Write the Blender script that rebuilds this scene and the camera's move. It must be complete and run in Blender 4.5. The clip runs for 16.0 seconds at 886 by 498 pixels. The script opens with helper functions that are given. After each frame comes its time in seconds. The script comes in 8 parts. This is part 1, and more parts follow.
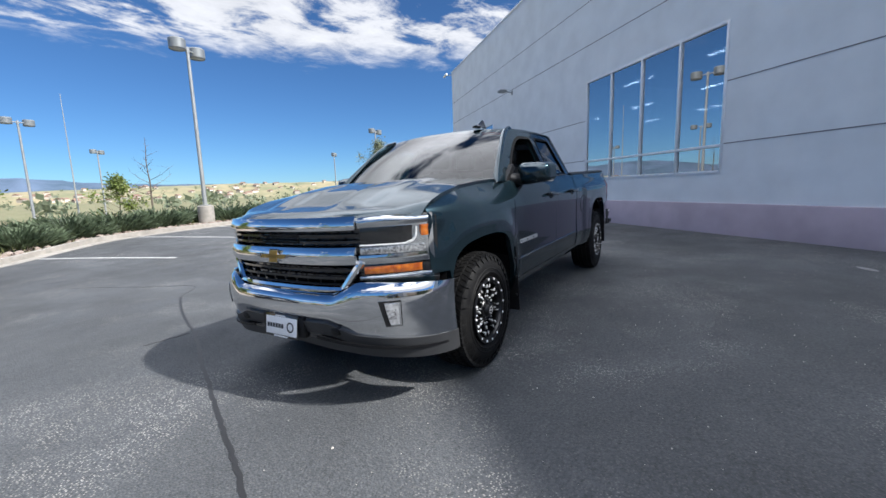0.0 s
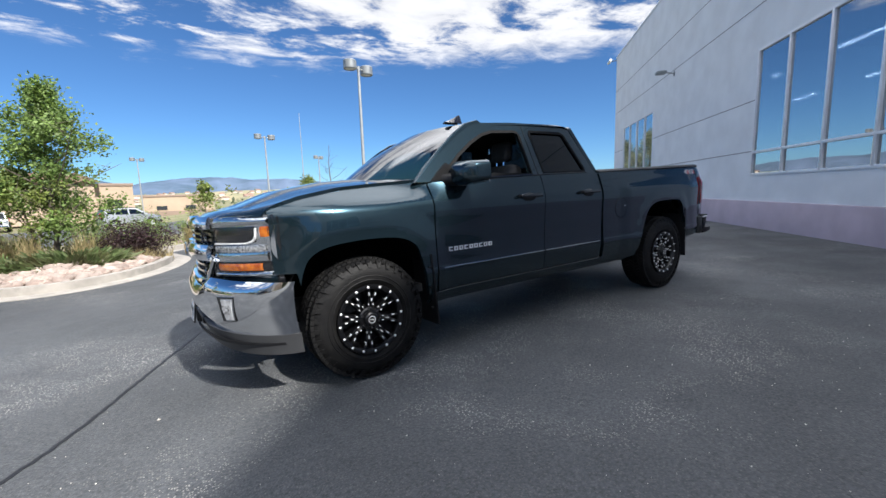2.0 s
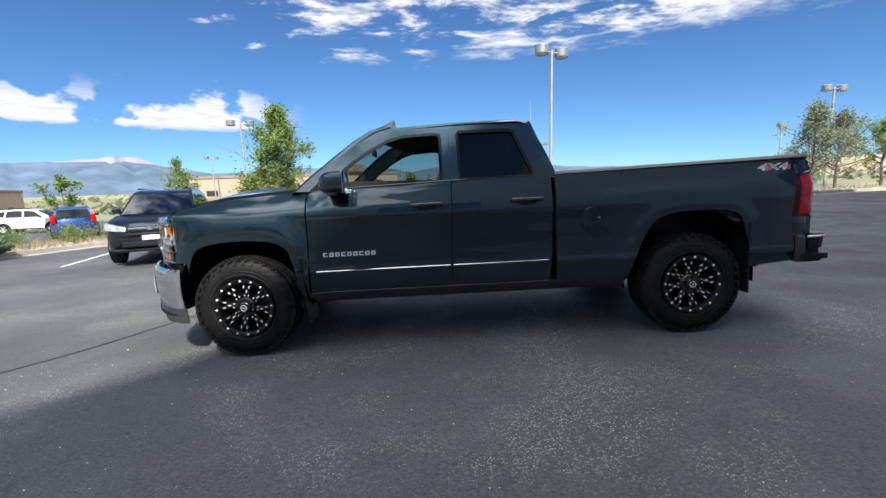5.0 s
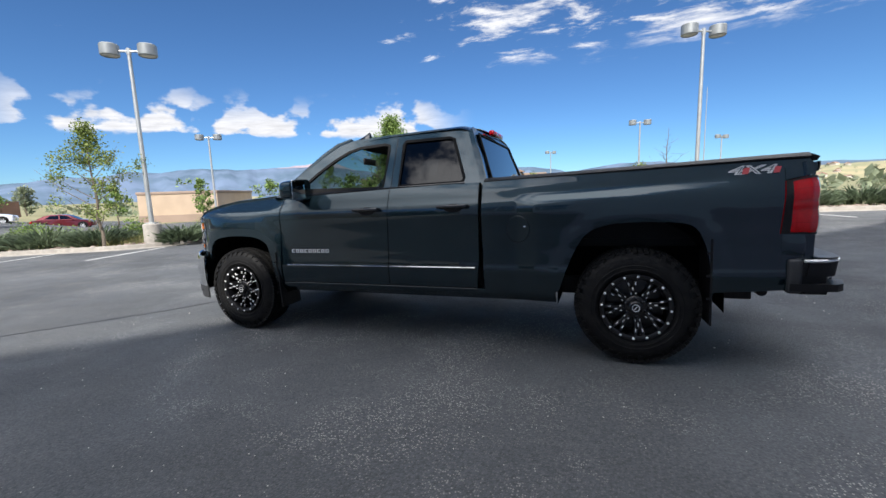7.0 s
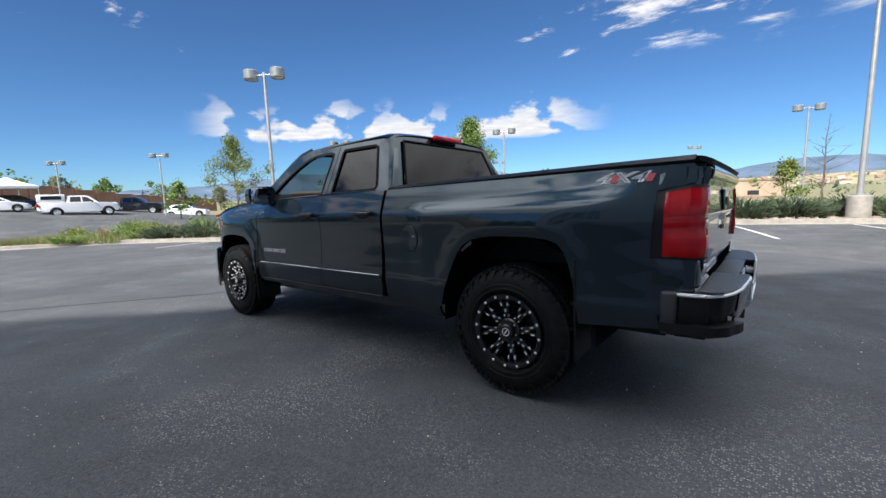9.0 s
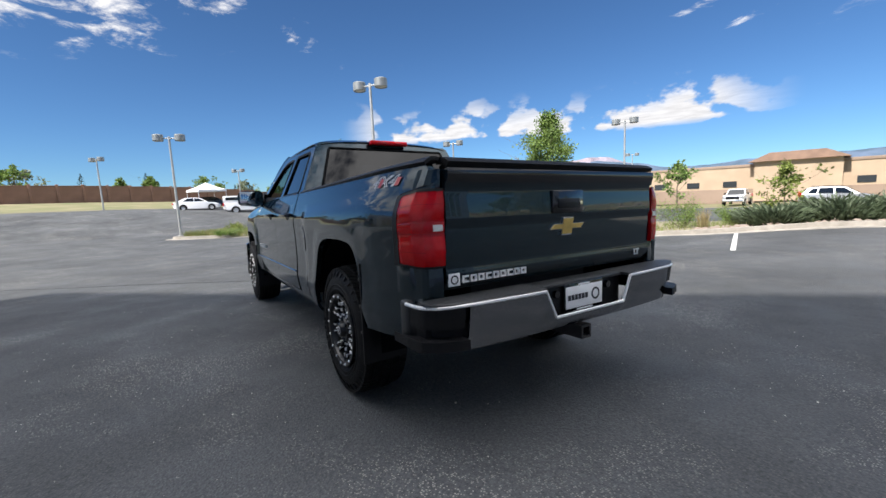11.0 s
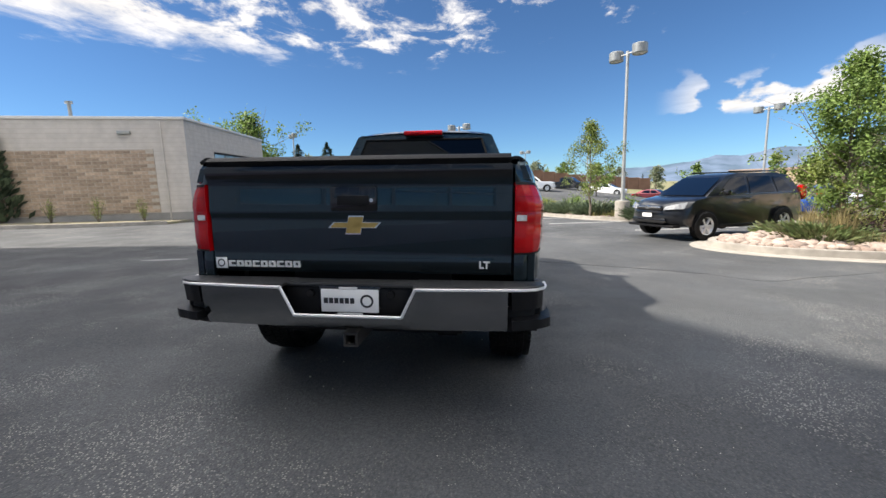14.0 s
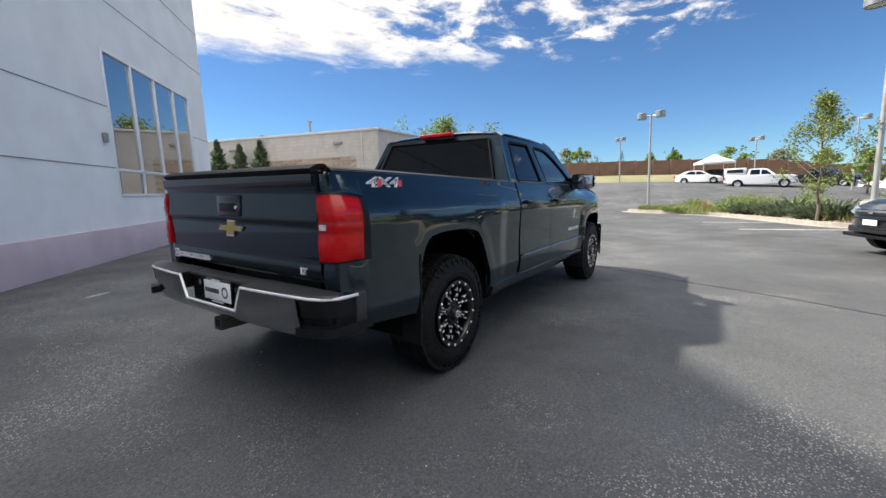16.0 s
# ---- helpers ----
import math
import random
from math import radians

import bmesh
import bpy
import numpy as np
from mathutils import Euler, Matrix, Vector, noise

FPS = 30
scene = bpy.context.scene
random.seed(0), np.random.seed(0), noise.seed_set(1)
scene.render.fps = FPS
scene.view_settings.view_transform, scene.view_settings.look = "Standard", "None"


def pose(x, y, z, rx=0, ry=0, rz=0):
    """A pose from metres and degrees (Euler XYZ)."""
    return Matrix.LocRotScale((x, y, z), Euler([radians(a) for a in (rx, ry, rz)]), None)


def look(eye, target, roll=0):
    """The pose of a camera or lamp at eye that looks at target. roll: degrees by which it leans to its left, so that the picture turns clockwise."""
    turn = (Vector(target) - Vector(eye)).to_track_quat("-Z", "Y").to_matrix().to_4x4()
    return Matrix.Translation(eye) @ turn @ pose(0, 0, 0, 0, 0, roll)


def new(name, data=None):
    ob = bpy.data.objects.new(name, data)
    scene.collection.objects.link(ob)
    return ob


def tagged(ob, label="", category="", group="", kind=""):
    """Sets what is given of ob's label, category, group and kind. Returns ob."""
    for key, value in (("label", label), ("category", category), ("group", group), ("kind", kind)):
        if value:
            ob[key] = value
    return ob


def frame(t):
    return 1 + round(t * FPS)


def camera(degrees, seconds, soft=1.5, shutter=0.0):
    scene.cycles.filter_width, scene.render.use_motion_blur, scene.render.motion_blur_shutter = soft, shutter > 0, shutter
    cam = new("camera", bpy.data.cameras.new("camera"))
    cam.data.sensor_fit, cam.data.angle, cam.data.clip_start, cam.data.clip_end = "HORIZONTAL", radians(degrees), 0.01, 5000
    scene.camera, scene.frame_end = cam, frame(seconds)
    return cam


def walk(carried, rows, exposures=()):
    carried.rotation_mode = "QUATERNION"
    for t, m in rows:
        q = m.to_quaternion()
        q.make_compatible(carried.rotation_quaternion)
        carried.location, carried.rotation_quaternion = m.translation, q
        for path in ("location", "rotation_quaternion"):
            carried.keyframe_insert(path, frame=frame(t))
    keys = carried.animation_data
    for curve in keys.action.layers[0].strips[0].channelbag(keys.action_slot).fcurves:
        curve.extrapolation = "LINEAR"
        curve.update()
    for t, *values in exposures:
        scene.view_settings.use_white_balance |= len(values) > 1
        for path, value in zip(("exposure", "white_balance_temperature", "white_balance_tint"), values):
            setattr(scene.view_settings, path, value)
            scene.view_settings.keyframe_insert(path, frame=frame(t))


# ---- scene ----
cam = camera(94.4, 16.0)
PATH = [
    (0, (-2.586, -2.215, 1.305), (-0.908, -1.167, 1.015), -1.9),
    (0.5, (-2.25, -2.638, 1.298), (-0.702, -1.404, 1.016), -1.8),
    (1, (-1.852, -2.962, 1.284), (-0.451, -1.561, 1.01), -1.8),
    (1.5, (-1.46, -3.253, 1.246), (-0.214, -1.712, 0.976), -1.8),
    (2, (-1.064, -3.498, 1.275), (0.023, -1.841, 1.0), -1.8),
    (2.5, (-0.627, -3.69, 1.281), (0.295, -1.938, 0.998), -1.8),
    (3, (-0.214, -3.873, 1.301), (0.537, -2.044, 1.004), -1.9),
    (3.5, (0.212, -4.029, 1.325), (0.789, -2.139, 1.017), -2.0),
    (4, (0.677, -4.117, 1.351), (1.071, -2.181, 1.039), -1.9),
    (4.5, (1.144, -4.196, 1.373), (1.349, -2.231, 1.061), -1.9),
    (5, (1.592, -4.214, 1.374), (1.607, -2.238, 1.064), -1.9),
    (5.2, (1.778, -4.215, 1.388), (1.717, -2.24, 1.079), -1.9),
    (7.3, (3.649, -3.966, 1.367), (2.84, -2.159, 1.085), -2.1),
    (7.5, (3.812, -3.895, 1.37), (2.945, -2.115, 1.088), -2.2),
    (8, (4.199, -3.683, 1.372), (3.193, -1.976, 1.097), -2.1),
    (8.5, (4.575, -3.444, 1.385), (3.444, -1.818, 1.113), -2.0),
    (9, (4.903, -3.149, 1.375), (3.654, -1.61, 1.11), -1.8),
    (9.2, (5.042, -3.043, 1.375), (3.75, -1.54, 1.112), -1.8),
    (11.3, (6.318, -1.578, 1.344), (4.597, -0.596, 1.076), -2.0),
    (11.5, (6.382, -1.433, 1.36), (4.628, -0.512, 1.08), -1.5),
    (12, (6.563, -1.048, 1.351), (4.723, -0.318, 1.063), -1.5),
    (12.5, (6.684, -0.643, 1.352), (4.772, -0.134, 1.058), -1.7),
    (13, (6.736, -0.184, 1.358), (4.777, 0.087, 1.061), -1.6),
    (13.5, (6.779, 0.274, 1.347), (4.802, 0.289, 1.049), -1.7),
    (14, (6.711, 0.736, 1.333), (4.748, 0.495, 1.034), -1.7),
    (14.5, (6.621, 1.192, 1.333), (4.705, 0.705, 1.029), -1.6),
    (15, (6.498, 1.673, 1.327), (4.658, 0.949, 1.029), -2.0),
    (15.5, (6.255, 2.119, 1.335), (4.512, 1.184, 1.044), -2.1),
    (16, (6.002, 2.521, 1.335), (4.367, 1.404, 1.05), -2.1),
]
walk(cam, [(t, look(eye, target, roll)) for t, eye, target, roll in PATH],
     [(0, 0.76, 6150, 10), (1.5, 0.86, 6250, 10), (3.5, 1.0, 6400, 10), (5.2, 0.98, 6450, 10), (8, 0.86, 6400, 10), (12.5, 0.94, 6750, 10), (14.5, 1.06, 6950, 10), (16, 1.10, 7000, 10)])

# ---- light ----
SUN_AZ, SUN_EL = math.atan2(-8.31, 1.62), radians(44.8)     # direction towards the sun
world = bpy.data.worlds.new("sky_world")
scene.world = world
world.use_nodes = True
_n, _l = world.node_tree.nodes, world.node_tree.links
_n.clear()
_out = _n.new("ShaderNodeOutputWorld")
_bg = _n.new("ShaderNodeBackground")
_sky = _n.new("ShaderNodeTexSky")
_sky.sky_type, _sky.sun_disc = "NISHITA", False
_sky.sun_elevation, _sky.sun_rotation = SUN_EL, math.pi / 2 - SUN_AZ
_sky.altitude, _sky.dust_density, _sky.ozone_density, _sky.air_density = 1900, 0.3, 2.0, 1.0
_bg.inputs["Strength"].default_value = 0.072


def wnode(kind, **props):
    node = _n.new(kind)
    for key, value in props.items():
        setattr(node, key, value)
    return node


def wmath(op, a, b=None, c=None):
    node = wnode("ShaderNodeMath", operation=op)
    for k, v in enumerate((a, b, c)):
        if v is None:
            continue
        if isinstance(v, (int, float)):
            node.inputs[k].default_value = v
        else:
            _l.new(v, node.inputs[k])
    return node.outputs[0]


def wramp(value, lo, hi):
    node = wnode("ShaderNodeMapRange", interpolation_type="SMOOTHSTEP")
    _l.new(value, node.inputs["Value"])
    node.inputs["From Min"].default_value, node.inputs["From Max"].default_value = lo, hi
    return node.outputs["Result"]


# clouds: a high broken sheet, and a row of cumulus over the mountains
_geo = wnode("ShaderNodeTexCoord")
_sep = wnode("ShaderNodeSeparateXYZ")
_l.new(_geo.outputs["Generated"], _sep.inputs[0])
_dx, _dy, _dz = _sep.outputs
_zz = wmath("MAXIMUM", _dz, 0.03)
_flat = wnode("ShaderNodeCombineXYZ")
_l.new(wmath("DIVIDE", _dx, _zz), _flat.inputs[0])
_l.new(wmath("DIVIDE", _dy, _zz), _flat.inputs[1])


def wnoise(vector, scale, detail, rough, distort=0.0):
    node = wnode("ShaderNodeTexNoise")
    _l.new(vector, node.inputs["Vector"])
    node.inputs["Scale"].default_value, node.inputs["Detail"].default_value = scale, detail
    node.inputs["Roughness"].default_value, node.inputs["Distortion"].default_value = rough, distort
    return node.outputs["Fac"]


def wplace(vector, loc, scale):
    node = wnode("ShaderNodeMapping")
    _l.new(vector, node.inputs["Vector"])
    node.inputs["Location"].default_value, node.inputs["Scale"].default_value = loc, scale
    return node.outputs["Vector"]


_az = wmath("ARCTAN2", _dy, _dx)
_big = wnoise(wplace(_flat.outputs[0], (3.1, 1.7, 0), (1, 1, 1)), 0.55, 2, 0.5)
_fine = wnoise(wplace(_flat.outputs[0], (0.4, 7.7, 0), (1, 1.3, 1)), 2.6, 9, 0.64, 0.3)
_lobe = wmath("COSINE", wmath("MULTIPLY_ADD", _az, 2.0, -1.745))      # more cloud towards two sides of the sky
_sheet = wmath("ADD", wmath("ADD", wmath("MULTIPLY", _big, 0.7), wmath("MULTIPLY", _fine, 0.75)), wmath("MULTIPLY", _lobe, 0.165))
_sheet = wmath("ADD", _sheet, wmath("MULTIPLY", wramp(_dz, 0.44, 0.50), 0.04))
_sheet = wmath("SUBTRACT", _sheet, wmath("MULTIPLY", wramp(_dz, 0.53, 0.66), 0.115))   # a broken ring above the view, thinned for the windscreen's reflection,
_sheet = wmath("ADD", _sheet, wmath("MULTIPLY", wramp(_dz, 0.82, 0.90), 0.30))          # cloud added overhead, out of view, to fill the shade
_sheet = wmath("MULTIPLY", wramp(_sheet, 0.72, 0.86), wramp(wmath("ADD", _dz, wmath("MULTIPLY", _fine, 0.12)), 0.325, 0.39))
_puff = wnoise(wplace(_geo.outputs["Generated"], (0.35, 0.2, 0.1), (1, 1, 1.7)), 9.0, 7, 0.50)
_swell = wnoise(wplace(_geo.outputs["Generated"], (0.8, 0.1, 0.0), (1, 1, 0.0)), 5.5, 2, 0.5)
_crest = wmath("MULTIPLY_ADD", _swell, 0.13, 0.105)                    # the heads rise and fall along the row
_band = wmath("MULTIPLY", wramp(_dz, 0.118, 0.136), wmath("SUBTRACT", 1.0, wramp(wmath("SUBTRACT", _dz, _crest), -0.02, 0.06)))
_side = wmath("MULTIPLY", wramp(_az, 1.85, 2.02), wmath("SUBTRACT", 1.0, wramp(_az, 2.68, 2.80)))
_cum = wmath("MULTIPLY", wramp(wmath("ADD", _puff, wmath("MULTIPLY", _band, 0.14)), 0.575, 0.64), wmath("MULTIPLY", _band, _side))
_all = wmath("MINIMUM", wmath("MAXIMUM", _sheet, _cum), 1.0)
_mix = wnode("ShaderNodeMix", data_type="RGBA")
_tint = wnode("ShaderNodeMix", data_type="RGBA", blend_type="MULTIPLY")
_tint.inputs["Factor"].default_value = 1.0
_l.new(_sky.outputs[0], _tint.inputs[6])
_tint.inputs[7].default_value = (0.46, 0.71, 0.95, 1)
_l.new(_all, _mix.inputs["Factor"])
_l.new(_tint.outputs[2], _mix.inputs[6])
# Cloud above the view is brightened to fill shaded ground and wall.
_glow = wmath("MULTIPLY", wmath("MULTIPLY_ADD", wramp(_dz, 0.42, 0.7), 16.5, 7.0), wmath("MULTIPLY_ADD", _fine, 0.9, 0.55))
_white = wnode("ShaderNodeCombineColor")
for _k, _f in enumerate((1.0, 1.0, 1.03)):
    _l.new(wmath("MULTIPLY", _glow, _f), _white.inputs[_k])
_l.new(_white.outputs[0], _mix.inputs[7])
_l.new(_mix.outputs[2], _bg.inputs["Color"])
_l.new(_bg.outputs[0], _out.inputs["Surface"])

sun_data = bpy.data.lights.new("sun", "SUN")
sun_data.energy, sun_data.angle, sun_data.color = 5.0, radians(1.6), (1.0, 0.95, 0.88)
sun = new("sun", sun_data)
_dir = Vector((math.cos(SUN_AZ) * math.cos(SUN_EL), math.sin(SUN_AZ) * math.cos(SUN_EL), math.sin(SUN_EL)))
sun.matrix_world = look(_dir * 60, (0, 0, 0))
tagged(sun, "low clear morning sun", "sun", kind="structure")


# ---- materials ----
def material(name, color, rough=0.6, metal=0.0, vary=0.12, scale=8.0, bump=0.0, bump_scale=60.0, coat=0.0, second=None,
             spec=0.5, stain=0.0, stain_scale=0.6, object_random=0.0, transmission=0.0, island=0.0, detail=5.0):
    """Base colour varied at two scales, with a fine relief."""
    m = bpy.data.materials.new(name)
    m.use_nodes = True
    nt = m.node_tree
    n, l = nt.nodes, nt.links
    b = n["Principled BSDF"]
    b.inputs["Roughness"].default_value, b.inputs["Metallic"].default_value = rough, metal
    b.inputs["Specular IOR Level"].default_value = spec
    b.inputs["Coat Weight"].default_value = coat
    b.inputs["Coat Roughness"].default_value = 0.02
    b.inputs["Transmission Weight"].default_value = transmission
    tc = n.new("ShaderNodeTexCoord")
    second = second or tuple(c * 0.6 for c in color)

    def nz(s, d=detail):
        t = n.new("ShaderNodeTexNoise")
        l.new(tc.outputs["Object"], t.inputs["Vector"])
        t.inputs["Scale"].default_value, t.inputs["Detail"].default_value = s, d
        return t.outputs["Fac"]

    def mixc(fac, a, bcol):
        x = n.new("ShaderNodeMix")
        x.data_type = "RGBA"
        for sock, v in ((x.inputs["Factor"], fac), (x.inputs[6], a), (x.inputs[7], bcol)):
            if isinstance(v, (tuple, list)):
                sock.default_value = (*v[:3], 1)
            elif isinstance(v, float):
                sock.default_value = v
            else:
                l.new(v, sock)
        return x.outputs[2]

    def ramp(v, lo, hi, top=1.0):
        r = n.new("ShaderNodeMapRange")
        l.new(v, r.inputs["Value"])
        r.inputs["From Min"].default_value, r.inputs["From Max"].default_value, r.inputs["To Max"].default_value = lo, hi, top
        return r.outputs["Result"]

    col = mixc(ramp(nz(scale), 0.35, 0.65, min(1.0, vary * 4)), color, second) if vary else color
    if stain:
        col = mixc(ramp(nz(stain_scale, 4), 0.45, 0.7, stain), col, tuple(c * 0.45 for c in color))
    if object_random or island:
        src = n.new("ShaderNodeObjectInfo").outputs["Random"] if object_random else n.new("ShaderNodeNewGeometry").outputs["Random Per Island"]
        hsv = n.new("ShaderNodeHueSaturation")
        amount = object_random or island
        l.new(ramp(src, 0.0, 1.0), hsv.inputs["Value"])
        rr = hsv.inputs["Value"].links[0].from_node
        rr.inputs["To Min"].default_value, rr.inputs["To Max"].default_value = 1 - amount, 1 + amount
        if isinstance(col, tuple):
            hsv.inputs["Color"].default_value = (*col, 1)
        else:
            l.new(col, hsv.inputs["Color"])
        col = hsv.outputs["Color"]
    if isinstance(col, tuple):
        b.inputs["Base Color"].default_value = (*col, 1)
    else:
        l.new(col, b.inputs["Base Color"])
    if bump:
        bp = n.new("ShaderNodeBump")
        bp.inputs["Strength"].default_value, bp.inputs["Distance"].default_value = bump, 0.01
        l.new(nz(bump_scale, 3), bp.inputs["Height"])
        l.new(bp.outputs[0], b.inputs["Normal"])
    return m


def glass_material(name, color, base_gloss, rough=0.0, film=1.0):
    """Thin pane: a glossy film, stronger at a grazing angle, over a tinted see-through sheet."""
    m = bpy.data.materials.new(name)
    m.use_nodes = True
    n, l = m.node_tree.nodes, m.node_tree.links
    n.clear()
    out, mix, gl, tr, lw = (n.new(k) for k in ("ShaderNodeOutputMaterial", "ShaderNodeMixShader", "ShaderNodeBsdfGlossy", "ShaderNodeBsdfTransparent", "ShaderNodeLayerWeight"))
    power, scale = n.new("ShaderNodeMath"), n.new("ShaderNodeMath")
    power.operation, scale.operation = "POWER", "MULTIPLY_ADD"
    lw.inputs["Blend"].default_value = 0.5
    power.inputs[1].default_value = 4.6
    scale.inputs[1].default_value, scale.inputs[2].default_value = 1 - base_gloss, base_gloss
    gl.inputs["Roughness"].default_value = rough
    gl.inputs["Color"].default_value = (film, film, film, 1)
    tr.inputs["Color"].default_value = (*color, 1)
    l.new(lw.outputs["Facing"], power.inputs[0])
    l.new(power.outputs[0], scale.inputs[0])
    l.new(scale.outputs[0], mix.inputs[0])
    l.new(tr.outputs[0], mix.inputs[1])
    l.new(gl.outputs[0], mix.inputs[2])
    l.new(mix.outputs[0], out.inputs[0])
    return m


def asphalt_material(name, color):
    """Worn asphalt: pale stone chips in a dark binder, broad patches and stains."""
    m = material(name, color, rough=0.75, vary=0.0, spec=0.3)
    n, l = m.node_tree.nodes, m.node_tree.links
    b = n["Principled BSDF"]
    tc = n.new("ShaderNodeTexCoord")

    def nz(s, d, r=0.55):
        t = n.new("ShaderNodeTexNoise")
        l.new(tc.outputs["Object"], t.inputs["Vector"])
        t.inputs["Scale"].default_value, t.inputs["Detail"].default_value, t.inputs["Roughness"].default_value = s, d, r
        return t.outputs["Fac"]

    def rng(v, lo, hi, a=0.0, z=1.0):
        r = n.new("ShaderNodeMapRange")
        l.new(v, r.inputs["Value"])
        for key, val in (("From Min", lo), ("From Max", hi), ("To Min", a), ("To Max", z)):
            r.inputs[key].default_value = val
        return r.outputs["Result"]

    def mul(a, c):
        x = n.new("ShaderNodeMath")
        x.operation = "MULTIPLY"
        l.new(a, x.inputs[0])
        l.new(c, x.inputs[1])
        return x.outputs[0]

    vor = n.new("ShaderNodeTexVoronoi")
    vor.inputs["Scale"].default_value = 92.0
    l.new(tc.outputs["Object"], vor.inputs["Vector"])
    worn = rng(nz(0.55, 6, 0.70), 0.50, 0.61)
    pick = n.new("ShaderNodeSeparateColor")
    l.new(vor.outputs["Color"], pick.inputs[0])
    chips = mul(rng(vor.outputs["Distance"], 0.52, 0.30), rng(pick.outputs[0], 0.58, 0.72))
    chips = mul(chips, rng(worn, 0.0, 1.0, 0.13, 1.0))
    value = n.new("ShaderNodeHueSaturation")
    value.inputs["Color"].default_value = (*color, 1)
    l.new(mul(rng(nz(0.30, 6, 0.62), 0.32, 0.68, 0.66, 1.28), rng(nz(60, 4), 0.3, 0.7, 0.66, 1.34)), value.inputs["Value"])
    mix = n.new("ShaderNodeMix")
    mix.data_type = "RGBA"
    l.new(chips, mix.inputs["Factor"])
    l.new(value.outputs[0], mix.inputs[6])
    mix.inputs[7].default_value = (0.34, 0.325, 0.30, 1)
    l.new(mix.outputs[2], b.inputs["Base Color"])
    bp = n.new("ShaderNodeBump")
    bp.inputs["Strength"].default_value, bp.inputs["Distance"].default_value = 0.7, 0.007
    l.new(vor.outputs["Distance"], bp.inputs["Height"])
    l.new(bp.outputs[0], b.inputs["Normal"])
    l.new(rng(nz(1.5, 4), 0.35, 0.65, 0.62, 0.85), b.inputs["Roughness"])
    return m


M = {}
M["asphalt"] = asphalt_material("asphalt", (0.066, 0.070, 0.0745))
M["concrete"] = material("concrete", (0.34, 0.315, 0.28), 0.85, vary=0.15, scale=6, bump=0.3, bump_scale=90, stain=0.4, stain_scale=1.3)
M["line_paint"] = material("line_paint", (0.62, 0.62, 0.60), 0.7, vary=0.2, scale=14, stain=0.5, stain_scale=9)
M["crack_seal_slot_shade"] = material("crack_seal_slot_shade", (0.012, 0.012, 0.013), 0.55, vary=0.1)
M["stucco"] = material("stucco", (0.825, 0.85, 0.865), 0.9, vary=0.05, scale=1.4, bump=0.35, bump_scale=220, stain=0.05, stain_scale=0.35)
M["stucco_purple"] = material("stucco_purple", (0.47, 0.40, 0.46), 0.9, vary=0.08, scale=2.0, bump=0.35, bump_scale=220, stain=0.15, stain_scale=0.8)
M["joint"] = material("joint", (0.22, 0.21, 0.22), 0.9, vary=0.1)
M["alu"] = material("alu", (0.82, 0.83, 0.84), 0.4, metal=0.2, vary=0.05)
M["pole"] = material("pole", (0.42, 0.43, 0.42), 0.45, metal=0.5, vary=0.1, scale=4)
M["lamp_head"] = material("lamp_head", (0.30, 0.31, 0.30), 0.4, metal=0.5, vary=0.1, scale=5)
M["lens"] = material("lens", (0.55, 0.56, 0.55), 0.2, vary=0.1)
M["dry_ground"] = material("dry_ground", (0.22, 0.19, 0.11), 0.95, vary=0.25, scale=0.35, second=(0.13, 0.145, 0.06), bump=0.5, bump_scale=6, stain=0.3, stain_scale=0.05)
M["soil"] = material("soil", (0.25, 0.21, 0.16), 0.95, vary=0.22, scale=3.5, second=(0.22, 0.21, 0.11), bump=0.8, bump_scale=14)
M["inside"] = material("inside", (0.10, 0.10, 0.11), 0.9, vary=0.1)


# ---- mesh helpers ----
def tag_smooth(me, angle):
    for p in me.polygons:
        p.use_smooth = True
    me.set_sharp_from_angle(angle=radians(angle))


def mesh_of(name, bm, mat, angle=35, smooth=True):
    me = bpy.data.meshes.new(name)
    bm.normal_update()
    bm.to_mesh(me)
    bm.free()
    for one in (mat if isinstance(mat, (list, tuple)) else (mat,)):
        me.materials.append(one)
    if smooth:
        tag_smooth(me, angle)
    return me


def part(name, bm, mat, parent, label="", at=None, angle=35, smooth=True):
    ob = new(name, mesh_of(name, bm, mat, angle, smooth))
    ob.parent = parent
    if at is not None:
        ob.matrix_basis = at
    if label:
        tagged(ob, label)
    return ob


def thing(name, label, category, at=None, group="", kind=""):
    ob = new(name)
    ob.empty_display_size = 0.2
    if at is not None:
        ob.matrix_basis = at
    return tagged(ob, label, category, group, kind)


def solo(name, bm, mat, label, category, at=None, group="", kind="", angle=35, smooth=True):
    ob = new(name, mesh_of(name, bm, mat, angle, smooth))
    if at is not None:
        ob.matrix_basis = at
    return tagged(ob, label, category, group, kind)


def box(bm, x0, x1, y0, y1, z0, z1, bevel=0.0, segs=2, m=None):
    r = bmesh.ops.create_cube(bm, size=1.0)
    vs = r["verts"]
    for v in vs:
        v.co = Vector((x0 + (v.co.x + 0.5) * (x1 - x0), y0 + (v.co.y + 0.5) * (y1 - y0), z0 + (v.co.z + 0.5) * (z1 - z0)))
    if bevel:
        es = list({e for v in vs for e in v.link_edges})
        out = bmesh.ops.bevel(bm, geom=es, offset=bevel, segments=segs, affect="EDGES", profile=0.5, clamp_overlap=True)
        vs = list({v for f in out["faces"] for v in f.verts} | {v for v in vs if v.is_valid})
    if m is not None:
        bmesh.ops.transform(bm, matrix=m, verts=[v for v in vs if v.is_valid])
    return vs


